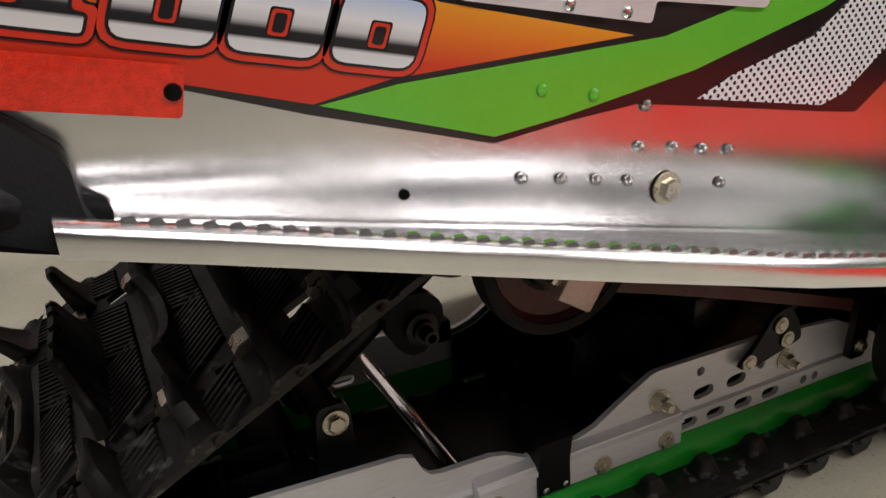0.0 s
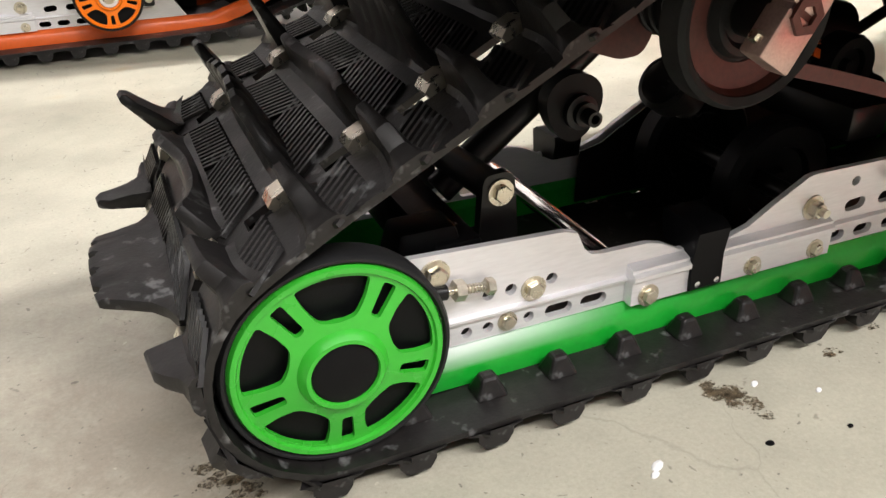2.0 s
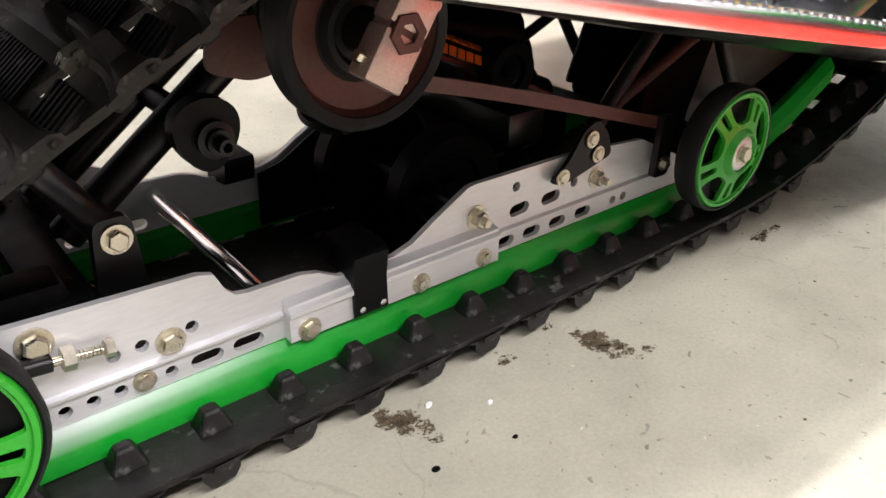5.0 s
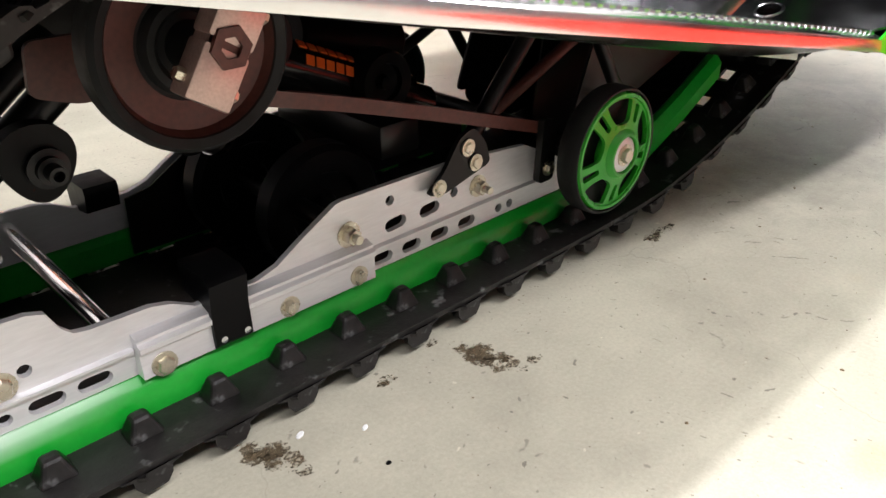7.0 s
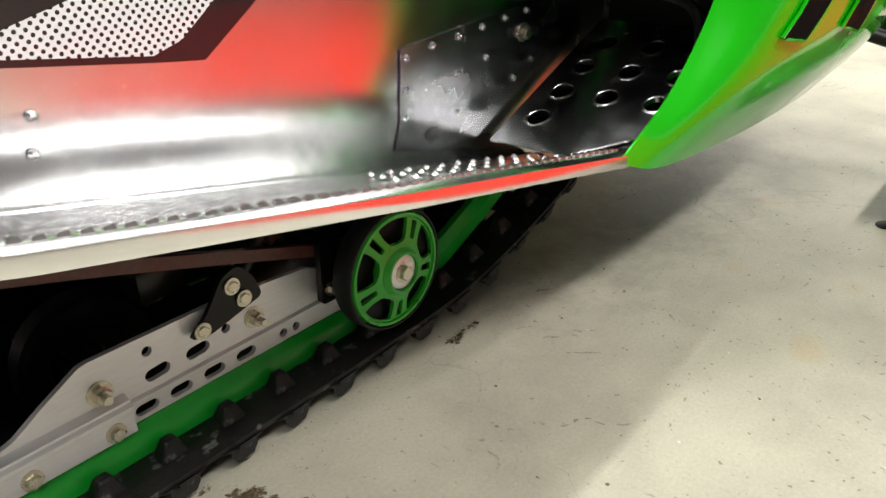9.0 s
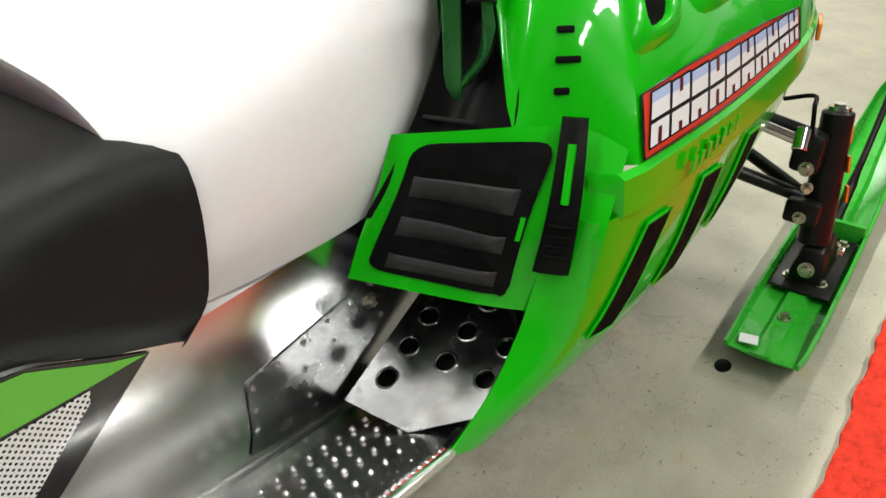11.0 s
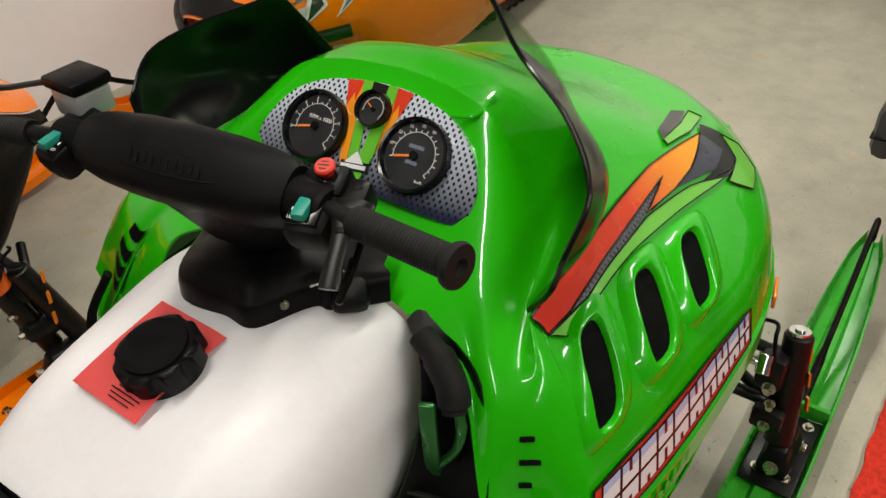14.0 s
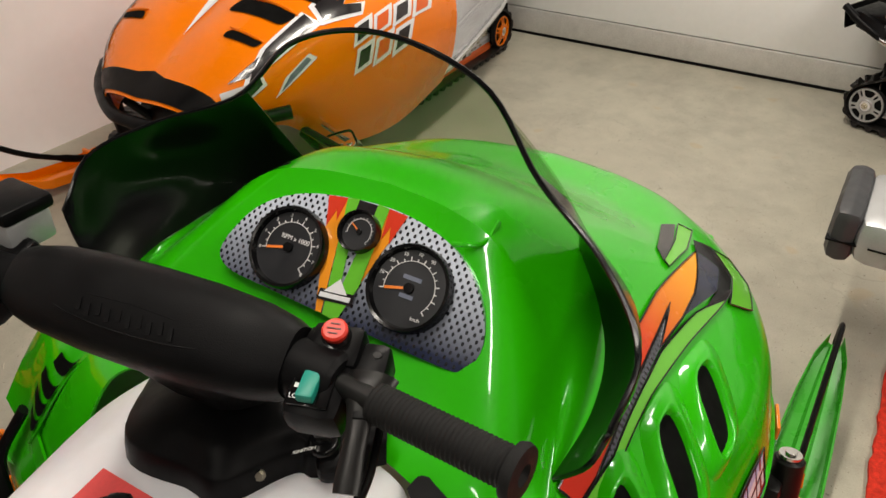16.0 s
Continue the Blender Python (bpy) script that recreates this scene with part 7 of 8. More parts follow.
    for p0, d, r, hh in (((1.878, yc + 0.028, 0.0405), (0, 0, 1), 0.008, 0.009), ((1.878, yc - 0.028, 0.0405), (0, 0, 1), 0.008, 0.009), ((1.862, yc, 0.072), (-1, 0, 0.25), 0.010, 0.014), ((2.03, yc + 0.03, 0.0405), (0, 0, 1), 0.008, 0.009), ((2.03, yc - 0.03, 0.0405), (0, 0, 1), 0.008, 0.009), ((1.755, yc, 0.0345), (0, 0, 1), 0.008, 0.010), ((1.885, yc - 0.045 * s, 0.255), (-1, 0, 0.2), 0.009, 0.016), ((1.875, yc - 0.035 * s, 0.165), (-1, 0, 0.1), 0.008, 0.012), ((1.878, yc - 0.035 * s, 0.225), (-1, 0.2 * s, 0.1), 0.007, 0.018), ((1.935, yc + 0.034 * s, 0.085), (0, s, 0), 0.009, 0.010)):
        bm = B()
        hex_bolt(bm, p0, d, r, hh)
        part("bolt", bm, STEEL, ski)
    bm = B()
    pipe(bm, spline([(1.90, yc - 0.05 * s, 0.30), (1.915, yc - 0.06 * s, 0.352), (1.945, yc - 0.07 * s, 0.362), (1.96, yc - 0.12 * s, 0.34)], 6), 0.004, 8)
    part("brake_hose", bm, BLACK, ski)
    return ski


# ---- prints, decals and lettering ----
def lettering(name, words, height, m, mat, parent, shear=0.0, depth=0.0003, grow=0.0, label=""):
    """A word in the built-in font as a thin mesh; its own x runs along the line, y up."""
    cu = bpy.data.curves.new(name, "FONT")
    cu.body, cu.size, cu.shear, cu.extrude, cu.offset = words, height, shear, depth, grow
    cu.align_x, cu.align_y = "CENTER", "CENTER"
    tmp = bpy.data.objects.new(name, cu)
    scene.collection.objects.link(tmp)
    me = bpy.data.meshes.new_from_object(tmp.evaluated_get(bpy.context.evaluated_depsgraph_get()))
    bpy.data.objects.remove(tmp)
    me.transform(m)
    me.materials.clear()
    me.materials.append(mat)
    ob = new(name, me)
    ob.parent = parent
    if label:
        ob["label"] = label
    return ob


def wing_decals(sled, s):
    W = Patch(WING, s > 0)
    out = 1.0 if W.normal(0.3, 0.2).y * s > 0 else -1.0

    def lay(name, pts, mat, off, label="", parent=sled):
        bm = B()
        W.decal(bm, pts, off, out, 0.03)
        return part(name, bm, mat, parent, label)

    def line(pts, parent, r=0.0016, off=0.0045):
        bm = B()
        path = []
        for a, b in zip(pts, pts[1:] + pts[:1]):
            k = max(2, int((Vector(b) - Vector(a)).length / 0.02))
            for i in range(k):
                u, v = a[0] + (b[0] - a[0]) * i / k, a[1] + (b[1] - a[1]) * i / k
                path.append(W.at(u, v) + W.normal(u, v) * out * off)
        pipe(bm, path, r, 5, True)
        part("outline", bm, BLACK_DECAL, parent)

    flash = [(0.000, 0.462), (0.003, 0.374), (0.065, 0.367), (0.137, 0.376), (0.237, 0.398), (0.410, 0.452), (0.324, 0.398), (0.424, 0.405), (0.496, 0.426), (0.620, 0.490), (0.554, 0.492), (0.388, 0.496), (0.281, 0.482), (0.158, 0.462), (0.065, 0.462)]
    sw = lay("flash_decal", flash, FADE_SWOOSH, 0.0035, "red to orange flash decal")
    line(flash, sw)
    wedge = [(0.065, 0.367), (0.137, 0.376), (0.237, 0.398), (0.410, 0.452), (0.324, 0.398), (0.259, 0.381), (0.115, 0.358)]
    lay("wedge_decal", wedge, PERF_DARK, 0.0037, "dark perforated wedge decal")
    green = [(0.005, 0.370), (0.065, 0.362), (0.115, 0.356), (0.259, 0.378), (0.324, 0.392), (0.468, 0.392), (0.640, 0.368), (0.453, 0.360), (0.259, 0.354), (0.129, 0.340), (0.036, 0.340)]
    g = lay("green_decal", green, GREEN_DECAL, 0.0038, "pale green stripe decal")
    line(green, g, 0.0012)
    perf = [(0.424, 0.405), (0.496, 0.426), (0.620, 0.490), (0.655, 0.425), (0.570, 0.395)]
    lay("perforated_decal", perf, PERF_GREY, 0.0040, "grey perforated decal")
    lens = [(0.655, 0.425), (0.620, 0.490), (0.660, 0.515), (0.715, 0.470), (0.690, 0.388), (0.600, 0.362), (0.500, 0.386), (0.570, 0.395)]
    lay("headlight", lens, BLACK_GLOSS, 0.0042, "dark headlight lens in the hood corner")
    pale = [(0.710, 0.465), (0.790, 0.400), (0.780, 0.305), (0.690, 0.280), (0.590, 0.352), (0.690, 0.382)]
    p = lay("corner_decal", pale, GREEN_DECAL, 0.0030, "pale green corner decal")
    line(pale, p, 0.0012, 0.0038)
    inlet = [(0.640, 0.600), (0.680, 0.575), (0.600, 0.548), (0.480, 0.532), (0.500, 0.565)]
    lay("inlet", inlet, BLACK_DECAL, 0.0030, "black hood inlet")
    ig = [(0.690, 0.570), (0.710, 0.535), (0.600, 0.508), (0.480, 0.510), (0.480, 0.530), (0.600, 0.545)]
    i2 = lay("inlet_decal", ig, GREEN_DECAL, 0.0028)
    line(ig, i2, 0.0012, 0.0036)

    # name panel: one plain bright bar for each letter on a red ground
    ground = [(0.004, 0.004), (0.006, 0.094), (0.108, 0.096), (0.216, 0.094), (0.36, 0.084), (0.52, 0.068), (0.505, 0.004), (0.35, 0.004), (0.20, 0.004), (0.10, 0.004)]
    gr = lay("name_decal", ground, RED_DECAL, 0.0034, "red name panel with bright bars")
    line(ground, gr, 0.0014)
    n = 10
    for k in range(n):
        a, b = 0.016 + 0.487 * k / n, 0.016 + 0.487 * (k + 0.90) / n
        hi = 0.088 - 0.022 * k / n
        lo, sk = 0.016, 0.022
        w = b - a

        def slab_at(x0, x1, v0, v1, mat, off):
            f0, f1 = (v0 - lo) / 0.07 * sk * 0.5, (v1 - lo) / 0.07 * sk * 0.5
            lay("letter_bar", [(a + w * x0 + f0, v0), (a + w * x0 + f1, v1), (a + w * x1 + f1, v1), (a + w * x1 + f0, v0)], mat, off, parent=gr)

        mid = lo + (hi - lo) * 0.46
        slab_at(-0.04, 1.06, lo - 0.003, hi + 0.003, BLACK_DECAL, 0.0046)
        slab_at(0.02, 0.98, lo, mid - 0.003, WHITE_DECAL, 0.0052)
        slab_at(0.02, 0.98, mid + 0.003, hi - 0.014, WHITE_DECAL, 0.0052)
        slab_at(0.02, 0.98, hi - 0.014, hi, PALE_BLUE, 0.0052)
        slab_at(0.40, 0.58, lo - 0.001, lo + (0.012 if k % 3 else 0.022), MAROON, 0.0058)
        if k % 2:
            slab_at(0.40, 0.58, hi - 0.018, hi + 0.001, MAROON, 0.0058)


def tunnel_decals(sled):
    y = -0.2042

    def flat(name, pts, mat, lift, label="", parent=sled):
        bm = B()
        plate(bm, pts, [], 0.0003, Matrix.Translation((0, y - lift, 0)) @ XZ)
        return part(name, bm, mat, parent, label, smooth=False)

    black = [(0.108, 0.474), (0.209, 0.466), (0.271, 0.445), (0.386, 0.411), (0.437, 0.417), (0.495, 0.421), (0.539, 0.414), (0.671, 0.392), (0.712, 0.386), (0.833, 0.468), (0.800, 0.486), (0.735, 0.524), (0.68, 0.536), (0.108, 0.540)]
    d = flat("side_decal", black, BLACK_DECAL, 0.0004, "multicoloured side decal with perforated print")
    flat("red_field", [(0.110, 0.476), (0.209, 0.469), (0.275, 0.450), (0.320, 0.458), (0.49, 0.466), (0.353, 0.497), (0.30, 0.523), (0.110, 0.533)], FADE_RED, 0.0008, "red to orange field", d)
    flat("green_field", [(0.278, 0.449), (0.386, 0.4155), (0.437, 0.421), (0.542, 0.438), (0.66, 0.469), (0.693, 0.482), (0.775, 0.473), (0.828, 0.4685), (0.795, 0.484), (0.732, 0.522), (0.68, 0.533), (0.63, 0.510), (0.588, 0.479), (0.515, 0.463), (0.325, 0.455)], GREEN_DECAL, 0.0012, "green field", d)
    flat("perforated_field", [(0.546, 0.418), (0.671, 0.397), (0.695, 0.404), (0.768, 0.458), (0.772, 0.470), (0.695, 0.478), (0.653, 0.450), (0.578, 0.431)], PERF_WHITE, 0.0014, "white perforated field", d)
    # squared chrome numerals on a falling line, each with a black edge and a red outline
    def numeral(cx, cz, kind):
        def at(u, v):
            return (cx + u + 0.36 * v, cz + v - 0.215 * (u + 0.36 * v))

        def body(g):
            if kind == 0:
                return rounded([at(-0.0235 - g, -0.0165 - g), at(0.0235 + g, -0.0165 - g), at(0.0235 + g, 0.0210 + g), at(-0.0235 - g, 0.0210 + g)], 0.009 + g)
            return rounded([at(-0.020 - g, -0.0165 - g), at(0.018 + g, -0.0165 - g), at(0.018 + g, -0.008 + g), at(0.0105 + g, -0.008 + g), at(0.0105 + g, 0.0210 + g), at(-0.012 - g, 0.0210 + g), at(-0.014 - g, 0.012 - g), at(-0.007 - g, 0.012 - g), at(-0.007 - g, -0.008 + g), at(-0.020 - g, -0.008 + g)], 0.002 + g)

        def slot(g):
            return [] if kind else [rounded([at(-0.0062 + g, -0.0080 + g), at(0.0062 - g, -0.0080 + g), at(0.0062 - g, 0.0080 - g), at(-0.0062 + g, 0.0080 - g)], 0.002)]

        for name, grow, mat, lift in (("numeral_shadow", 0.0062, BLACK_DECAL, 0.0017), ("numeral_outline", 0.0050, RED_DECAL, 0.0021), ("numeral_edge", 0.0016, BLACK_DECAL, 0.0025)):
            flat(name, body(grow), mat, lift, parent=d)
        bm = B()
        plate(bm, body(0.0), slot(0.0), 0.0003, Matrix.Translation((0, y - 0.0029, 0)) @ XZ)
        part("numeral", bm, CHROME_PRINT, d, "chrome-look numeral", smooth=False)
        if not kind:
            flat("numeral_slot", slot(0.0012)[0], RED_DECAL, 0.0029, parent=d)
            flat("numeral_slot", slot(0.0030)[0], BLACK_DECAL, 0.0033, parent=d)

    for k in range(3):
        numeral(0.315 - 0.0535 * k, 0.4825 + 0.0115 * k, 0)
    numeral(0.1565, 0.5165, 1)
    bm = B()
    plate(bm, rounded([(0.10, 0.474), (0.206, 0.4535), (0.211, 0.479), (0.105, 0.500)], 0.003), [], 0.006, Matrix.Translation((0, y - 0.003, 0)) @ XZ)
    r = part("reflector", bm, REFLECTOR, sled, "red plastic side reflector", smooth=False)
    bm = B()
    m, _ = along((0.2035, y - 0.0095, 0.467), (0.2035, -1, 0.467))
    lathe(bm, [(0.0045, 0), (0.004, 0.002), (0, 0.003)], m, 14)
    part("reflector_rivet", bm, BLACK, r)


def small_words(sled):
    d = Vector((-0.72, -0.04, 0.69)).normalized()
    ux = (Vector((0, -1, 0)) - d * Vector((0, -1, 0)).dot(d)).normalized()
    uy = d.cross(ux)
    b = Vector((1.440, 0, 0.850))
    pm = Matrix(((ux.x, uy.x, d.x, b.x), (ux.y, uy.y, d.y, b.y), (ux.z, uy.z, d.z, b.z), (0, 0, 0, 1)))
    lettering("dial_words", "RPM x 1000", 0.0085, pm @ Matrix.Translation((-0.073, 0.022, 0.0082)), WHITE_LINE, sled)
    lettering("dial_words", "km/h", 0.006, pm @ Matrix.Translation((0.115, -0.018, 0.0082)), WHITE_LINE, sled)
    bm = B()
    for w, z in ((0.024, 0.026), (0.018, 0.004)):
        box(bm, pm @ Vector((0.094, z, 0.0078)), (w, 0.005, 0.0005), pm.to_3x3().to_4x4())
    part("odometer", bm, GREY_DECAL, sled, "small odometer windows")


def body_extras(sled):
    """Amber marker, embossed mark, dash creases."""
    bm = B()
    c = Vector((1.845, -0.505, 0.512))
    box(bm, c, (0.055, 0.006, 0.026), pose(0, 0, 0, 0, 0, 14), bevel=0.002)
    part("side_marker", bm, AMBER, sled, "small amber side marker")
    for k in range(9):
        bm = B()
        box(bm, (1.335 + k * 0.021, -0.5075 - 0.0006 * k, 0.512), (0.012, 0.003, 0.020 - 0.004 * (k % 2)), pose(0, 0, 0, 0, 12, 0), bevel=0.001)
        part("embossed_mark", bm, GREEN, sled)
    bm = B()
    c = Vector((1.558, 0.170, 0.896))
    box(bm, c, (0.036, 0.018, 0.016), pose(0, 0, 0, 0, 20, -20), taper=0.4)
    part("dash_notch", bm, HOLE_SHADE, sled)
    bm = B()
    pipe(bm, spline([(1.500, -0.120, 0.903), (1.520, -0.150, 0.903), (1.560, -0.150, 0.911)], 5), 0.003, 6)
    part("dash_crease", bm, GREEN, sled)


def floor_marks():
    rnd = random.Random(11)
    for cx, cy, rx, ry, n, ang in ((0.458, -0.213, 0.034, 0.011, 26, -68), (0.672, -0.240, 0.038, 0.012, 34, -72), (0.583, -0.199, 0.009, 0.006, 6, 0), (0.70, -0.268, 0.009, 0.006, 6, 0), (0.648, -0.185, 0.008, 0.005, 5, 0), (1.00, -0.205, 0.030, 0.008, 14, 0), (0.055, -0.135, 0.030, 0.030, 16, 30)):
        bm = B()
        c, s = math.cos(radians(ang)), math.sin(radians(ang))

        def spot(k):
            a, r = rnd.uniform(0, 6.283), rnd.random() ** k
            x, y = rx * r * math.cos(a), ry * r * math.sin(a)
            return cx + x * c - y * s, cy + x * s + y * c

        for _ in range(n * 7):  # crumbs
            x, y = spot(0.5)
            q = rnd.uniform(0.0003, 0.0013)
            m = Matrix.Translation((x, y, 0.0003)) @ pose(0, 0, 0, 0, 0, rnd.uniform(0, 360)) @ Matrix.Diagonal((q, q * rnd.uniform(0.4, 1), q * 0.4, 1))
            lathe(bm, [(1, 0), (0.8, 0.7), (0, 1)], m, 6)
        for _ in range(n):  # dried splashes, ragged and overlapping
            x, y = spot(0.75)
            q = rnd.uniform(0.002, 0.0075) * min(1.0, ry / 0.010)
            z = rnd.uniform(0.0001, 0.0005)
            pts = [(x + q * rnd.uniform(0.5, 1.25) * 1.5 * math.cos(2 * math.pi * i / 11), y + q * rnd.uniform(0.5, 1.25) * math.sin(2 * math.pi * i / 11)) for i in range(11)]
            plate(bm, pts, [], 0.0002, Matrix.Translation((0, 0, z)))
        ob = new("mud_patch", finish("mud_patch", bm, STAIN, False))
        tagged(ob, "dried brown mud crumbs on the concrete floor", "mud", "mud patches", "stuff")
    bm = B()
    for _ in range(900):
        x, y = rnd.uniform(-0.6, 3.5), rnd.uniform(-1.4, -0.15)
        q = 0.0006 + 0.0018 * rnd.random() ** 3
        m = Matrix.Translation((x, y, 0.0002)) @ pose(0, 0, 0, 0, 0, rnd.uniform(0, 360)) @ Matrix.Diagonal((q, q * rnd.uniform(0.4, 1), q * 0.3, 1))
        lathe(bm, [(1, 0), (0.7, 0.8), (0, 1)], m, 5)
    tagged(new("grit", finish("grit", bm, MUD, False)), "scattered dark grit on the concrete floor", "grit", kind="stuff")
    bm = B()
    for x, y, q in ((0.446, -0.268, 0.003), (0.518, -0.279, 0.002), (1.62, -0.521, 0.014), (0.36, -0.30, 0.002)):
        m = Matrix.Translation((x, y, 0.0002)) @ Matrix.Diagonal((q * 1.3, q, 0.0015, 1))
        lathe(bm, [(1, 0), (0.8, 0.7), (0, 1)], m, 12)
    tagged(new("tar_spots", finish("tar_spots", bm, BLACK, True)), "round black spots stuck to the concrete floor", "spots", kind="stuff")
    bm = B()
    for x, y, q in ((0.352, -0.252, 0.007), (0.345, -0.259, 0.005), (0.53, -0.235, 0.004), (0.487, -0.206, 0.005)):
        m = Matrix.Translation((x, y, 0.0002)) @ pose(0, 0, 0, 0, 0, 30) @ Matrix.Diagonal((q, q * 0.55, 0.0012, 1))
        lathe(bm, [(1, 0), (0.8, 0.7), (0, 1)], m, 9)
    tagged(new("paint_flecks", finish("paint_flecks", bm, WHITE_LINE, True)), "white paint flecks on the concrete floor", "flecks", kind="stuff")


# ---- the parked machines ----
def green_sled():
    sled = thing("snowmobile", "bright green snowmobile with white tank and decals, parked on concrete", "snowmobile")
    build_track(sled)
    for s in (-1, 1):
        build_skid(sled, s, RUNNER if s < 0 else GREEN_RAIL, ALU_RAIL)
        idler_wheel(sled, 0.137, 0.170 * s, 0.1095, 0.0815, s, GREEN_PLASTIC, True)
        idler_wheel(sled, 0.903, 0.193 * s, 0.1265, 0.069, s, GREEN_PLASTIC, False)
    build_suspension(sled)
    build_tunnel(sled)
    build_tail(sled)
    build_body(sled, GREEN)
    build_tank(sled, TANK)
    build_seat(sled, GREEN)
    build_console(sled)
    build_footrest(sled)
    build_bars(sled)
    build_gauges(sled)
    build_screen(sled)
    for s in (-1, 1):
        build_ski(sled, s, GREEN_PLASTIC)
    wing_decals(sled, -1)
    tunnel_decals(sled)
    small_words(sled)
    body_extras(sled)
    return sled


green_sled()
floor_marks()


def build_front_shock(sled, s):
    """Coil-over shock from the belly to the spindle, wrapped in a printed sleeve."""
    a, b = Vector((1.885, 0.395 * s, 0.555)), Vector((1.985, 0.42 * s, 0.09))
    bm = B()
    rod(bm, a, a.lerp(b, 0.55), 0.034, 20)
    sh = part("front_shock", bm, ORANGE_RAIL, sled, "orange printed shock sleeve")
    bm = B()
    m, ln = along(a, b)
    for k in range(4):
        pts = [m @ Vector((0.0325 * math.cos(t), 0.0325 * math.sin(t), 0.03 + 0.055 * k + 0.03 * t / 3)) for t in [3.2 * i / 10 for i in range(11)]]
        pipe(bm, pts, 0.0085, 6)
    part("sleeve_stripe", bm, BLACK, sh)
    bm = B()
    rod(bm, a.lerp(b, 0.55), b, 0.026, 14)
    part("shock_body", bm, BLACK_STEEL, sh)


def other_sled(m, paint, rail, belly_mat, label, tank=BLACK, screen=None, shocks=False, full=True, body=None):
    sled = thing("snowmobile", label, "snowmobile", "other parked snowmobiles")
    build_track(sled, False)
    for s in (-1, 1):
        build_skid(sled, s, rail, ALU_RAIL)
        idler_wheel(sled, 0.137, 0.170 * s, 0.1095, 0.0815, s, SILVER if paint is BLACK_GLOSS else paint, False)
        idler_wheel(sled, 0.775 if shocks else 0.903, 0.193 * s, 0.1265, 0.069, s, paint, False)
    build_suspension(sled)
    build_tunnel(sled)
    build_tail(sled)
    if body:
        body(sled)
        hood = belly = None
    else:
        hood, belly = build_body(sled, paint)
    if belly and belly_mat is not paint:
        for ob in (belly, *belly.children_recursive):
            if ob.data.materials[0] is paint:
                ob.data.materials[0] = belly_mat
    build_tank(sled, tank)
    build_seat(sled, paint)
    build_bars(sled)
    if screen:
        build_screen(sled, screen)
        pane = next(c for c in sled.children if c.name.startswith("windshield"))
        for ob in pane.children:
            if ob.name.startswith("side_wing"):
                ob.data.materials[0] = screen
        pane.matrix_local = Matrix.Translation((-0.12, 0, -0.07))
    for s in (-1, 1):
        ski = build_ski(sled, s, paint, 0.46 if shocks else 0.53 if paint is BLACK_GLOSS else 0.575, 0.07 if shocks else 0.0)
        if shocks:
            ski.matrix_local = Matrix.Translation((0.17 if s > 0 else 0.06, 0, 0))
        if shocks:
            build_front_shock(sled, s)
    sled.matrix_world = m
    return sled


WEDGE = [
    [(2.275, 0.0, 0.475), (2.270, 0.07, 0.477), (2.262, 0.125, 0.470), (2.250, 0.165, 0.455), (2.245, 0.180, 0.430), (2.240, 0.175, 0.410), (2.230, 0.150, 0.395)],
    [(2.215, 0.0, 0.515), (2.210, 0.09, 0.520), (2.200, 0.175, 0.515), (2.185, 0.240, 0.490), (2.175, 0.262, 0.445), (2.170, 0.255, 0.410), (2.160, 0.220, 0.385)],
    [(2.105, 0.0, 0.578), (2.105, 0.11, 0.600), (2.100, 0.225, 0.588), (2.090, 0.305, 0.548), (2.085, 0.335, 0.470), (2.080, 0.325, 0.410), (2.070, 0.285, 0.370)],
    [(2.000, 0.0, 0.630), (2.000, 0.12, 0.660), (2.000, 0.250, 0.640), (1.995, 0.345, 0.585), (1.995, 0.378, 0.490), (1.990, 0.365, 0.410), (1.985, 0.320, 0.355)],
    [(1.840, 0.0, 0.698), (1.840, 0.13, 0.718), (1.840, 0.275, 0.692), (1.840, 0.380, 0.625), (1.840, 0.415, 0.510), (1.840, 0.400, 0.360), (1.840, 0.350, 0.240)],
    [(1.650, 0.0, 0.765), (1.650, 0.13, 0.765), (1.650, 0.285, 0.715), (1.650, 0.400, 0.645), (1.650, 0.435, 0.520), (1.650, 0.420, 0.330), (1.650, 0.365, 0.180)],
    [(1.400, 0.0, 0.820), (1.400, 0.13, 0.810), (1.400, 0.285, 0.745), (1.400, 0.400, 0.650), (1.400, 0.440, 0.520), (1.400, 0.425, 0.320), (1.400, 0.370, 0.160)],
    [(1.080, 0.0, 0.780), (1.080, 0.13, 0.770), (1.080, 0.280, 0.710), (1.080, 0.390, 0.610), (1.080, 0.425, 0.490), (1.080, 0.410, 0.330), (1.080, 0.360, 0.200)],
]


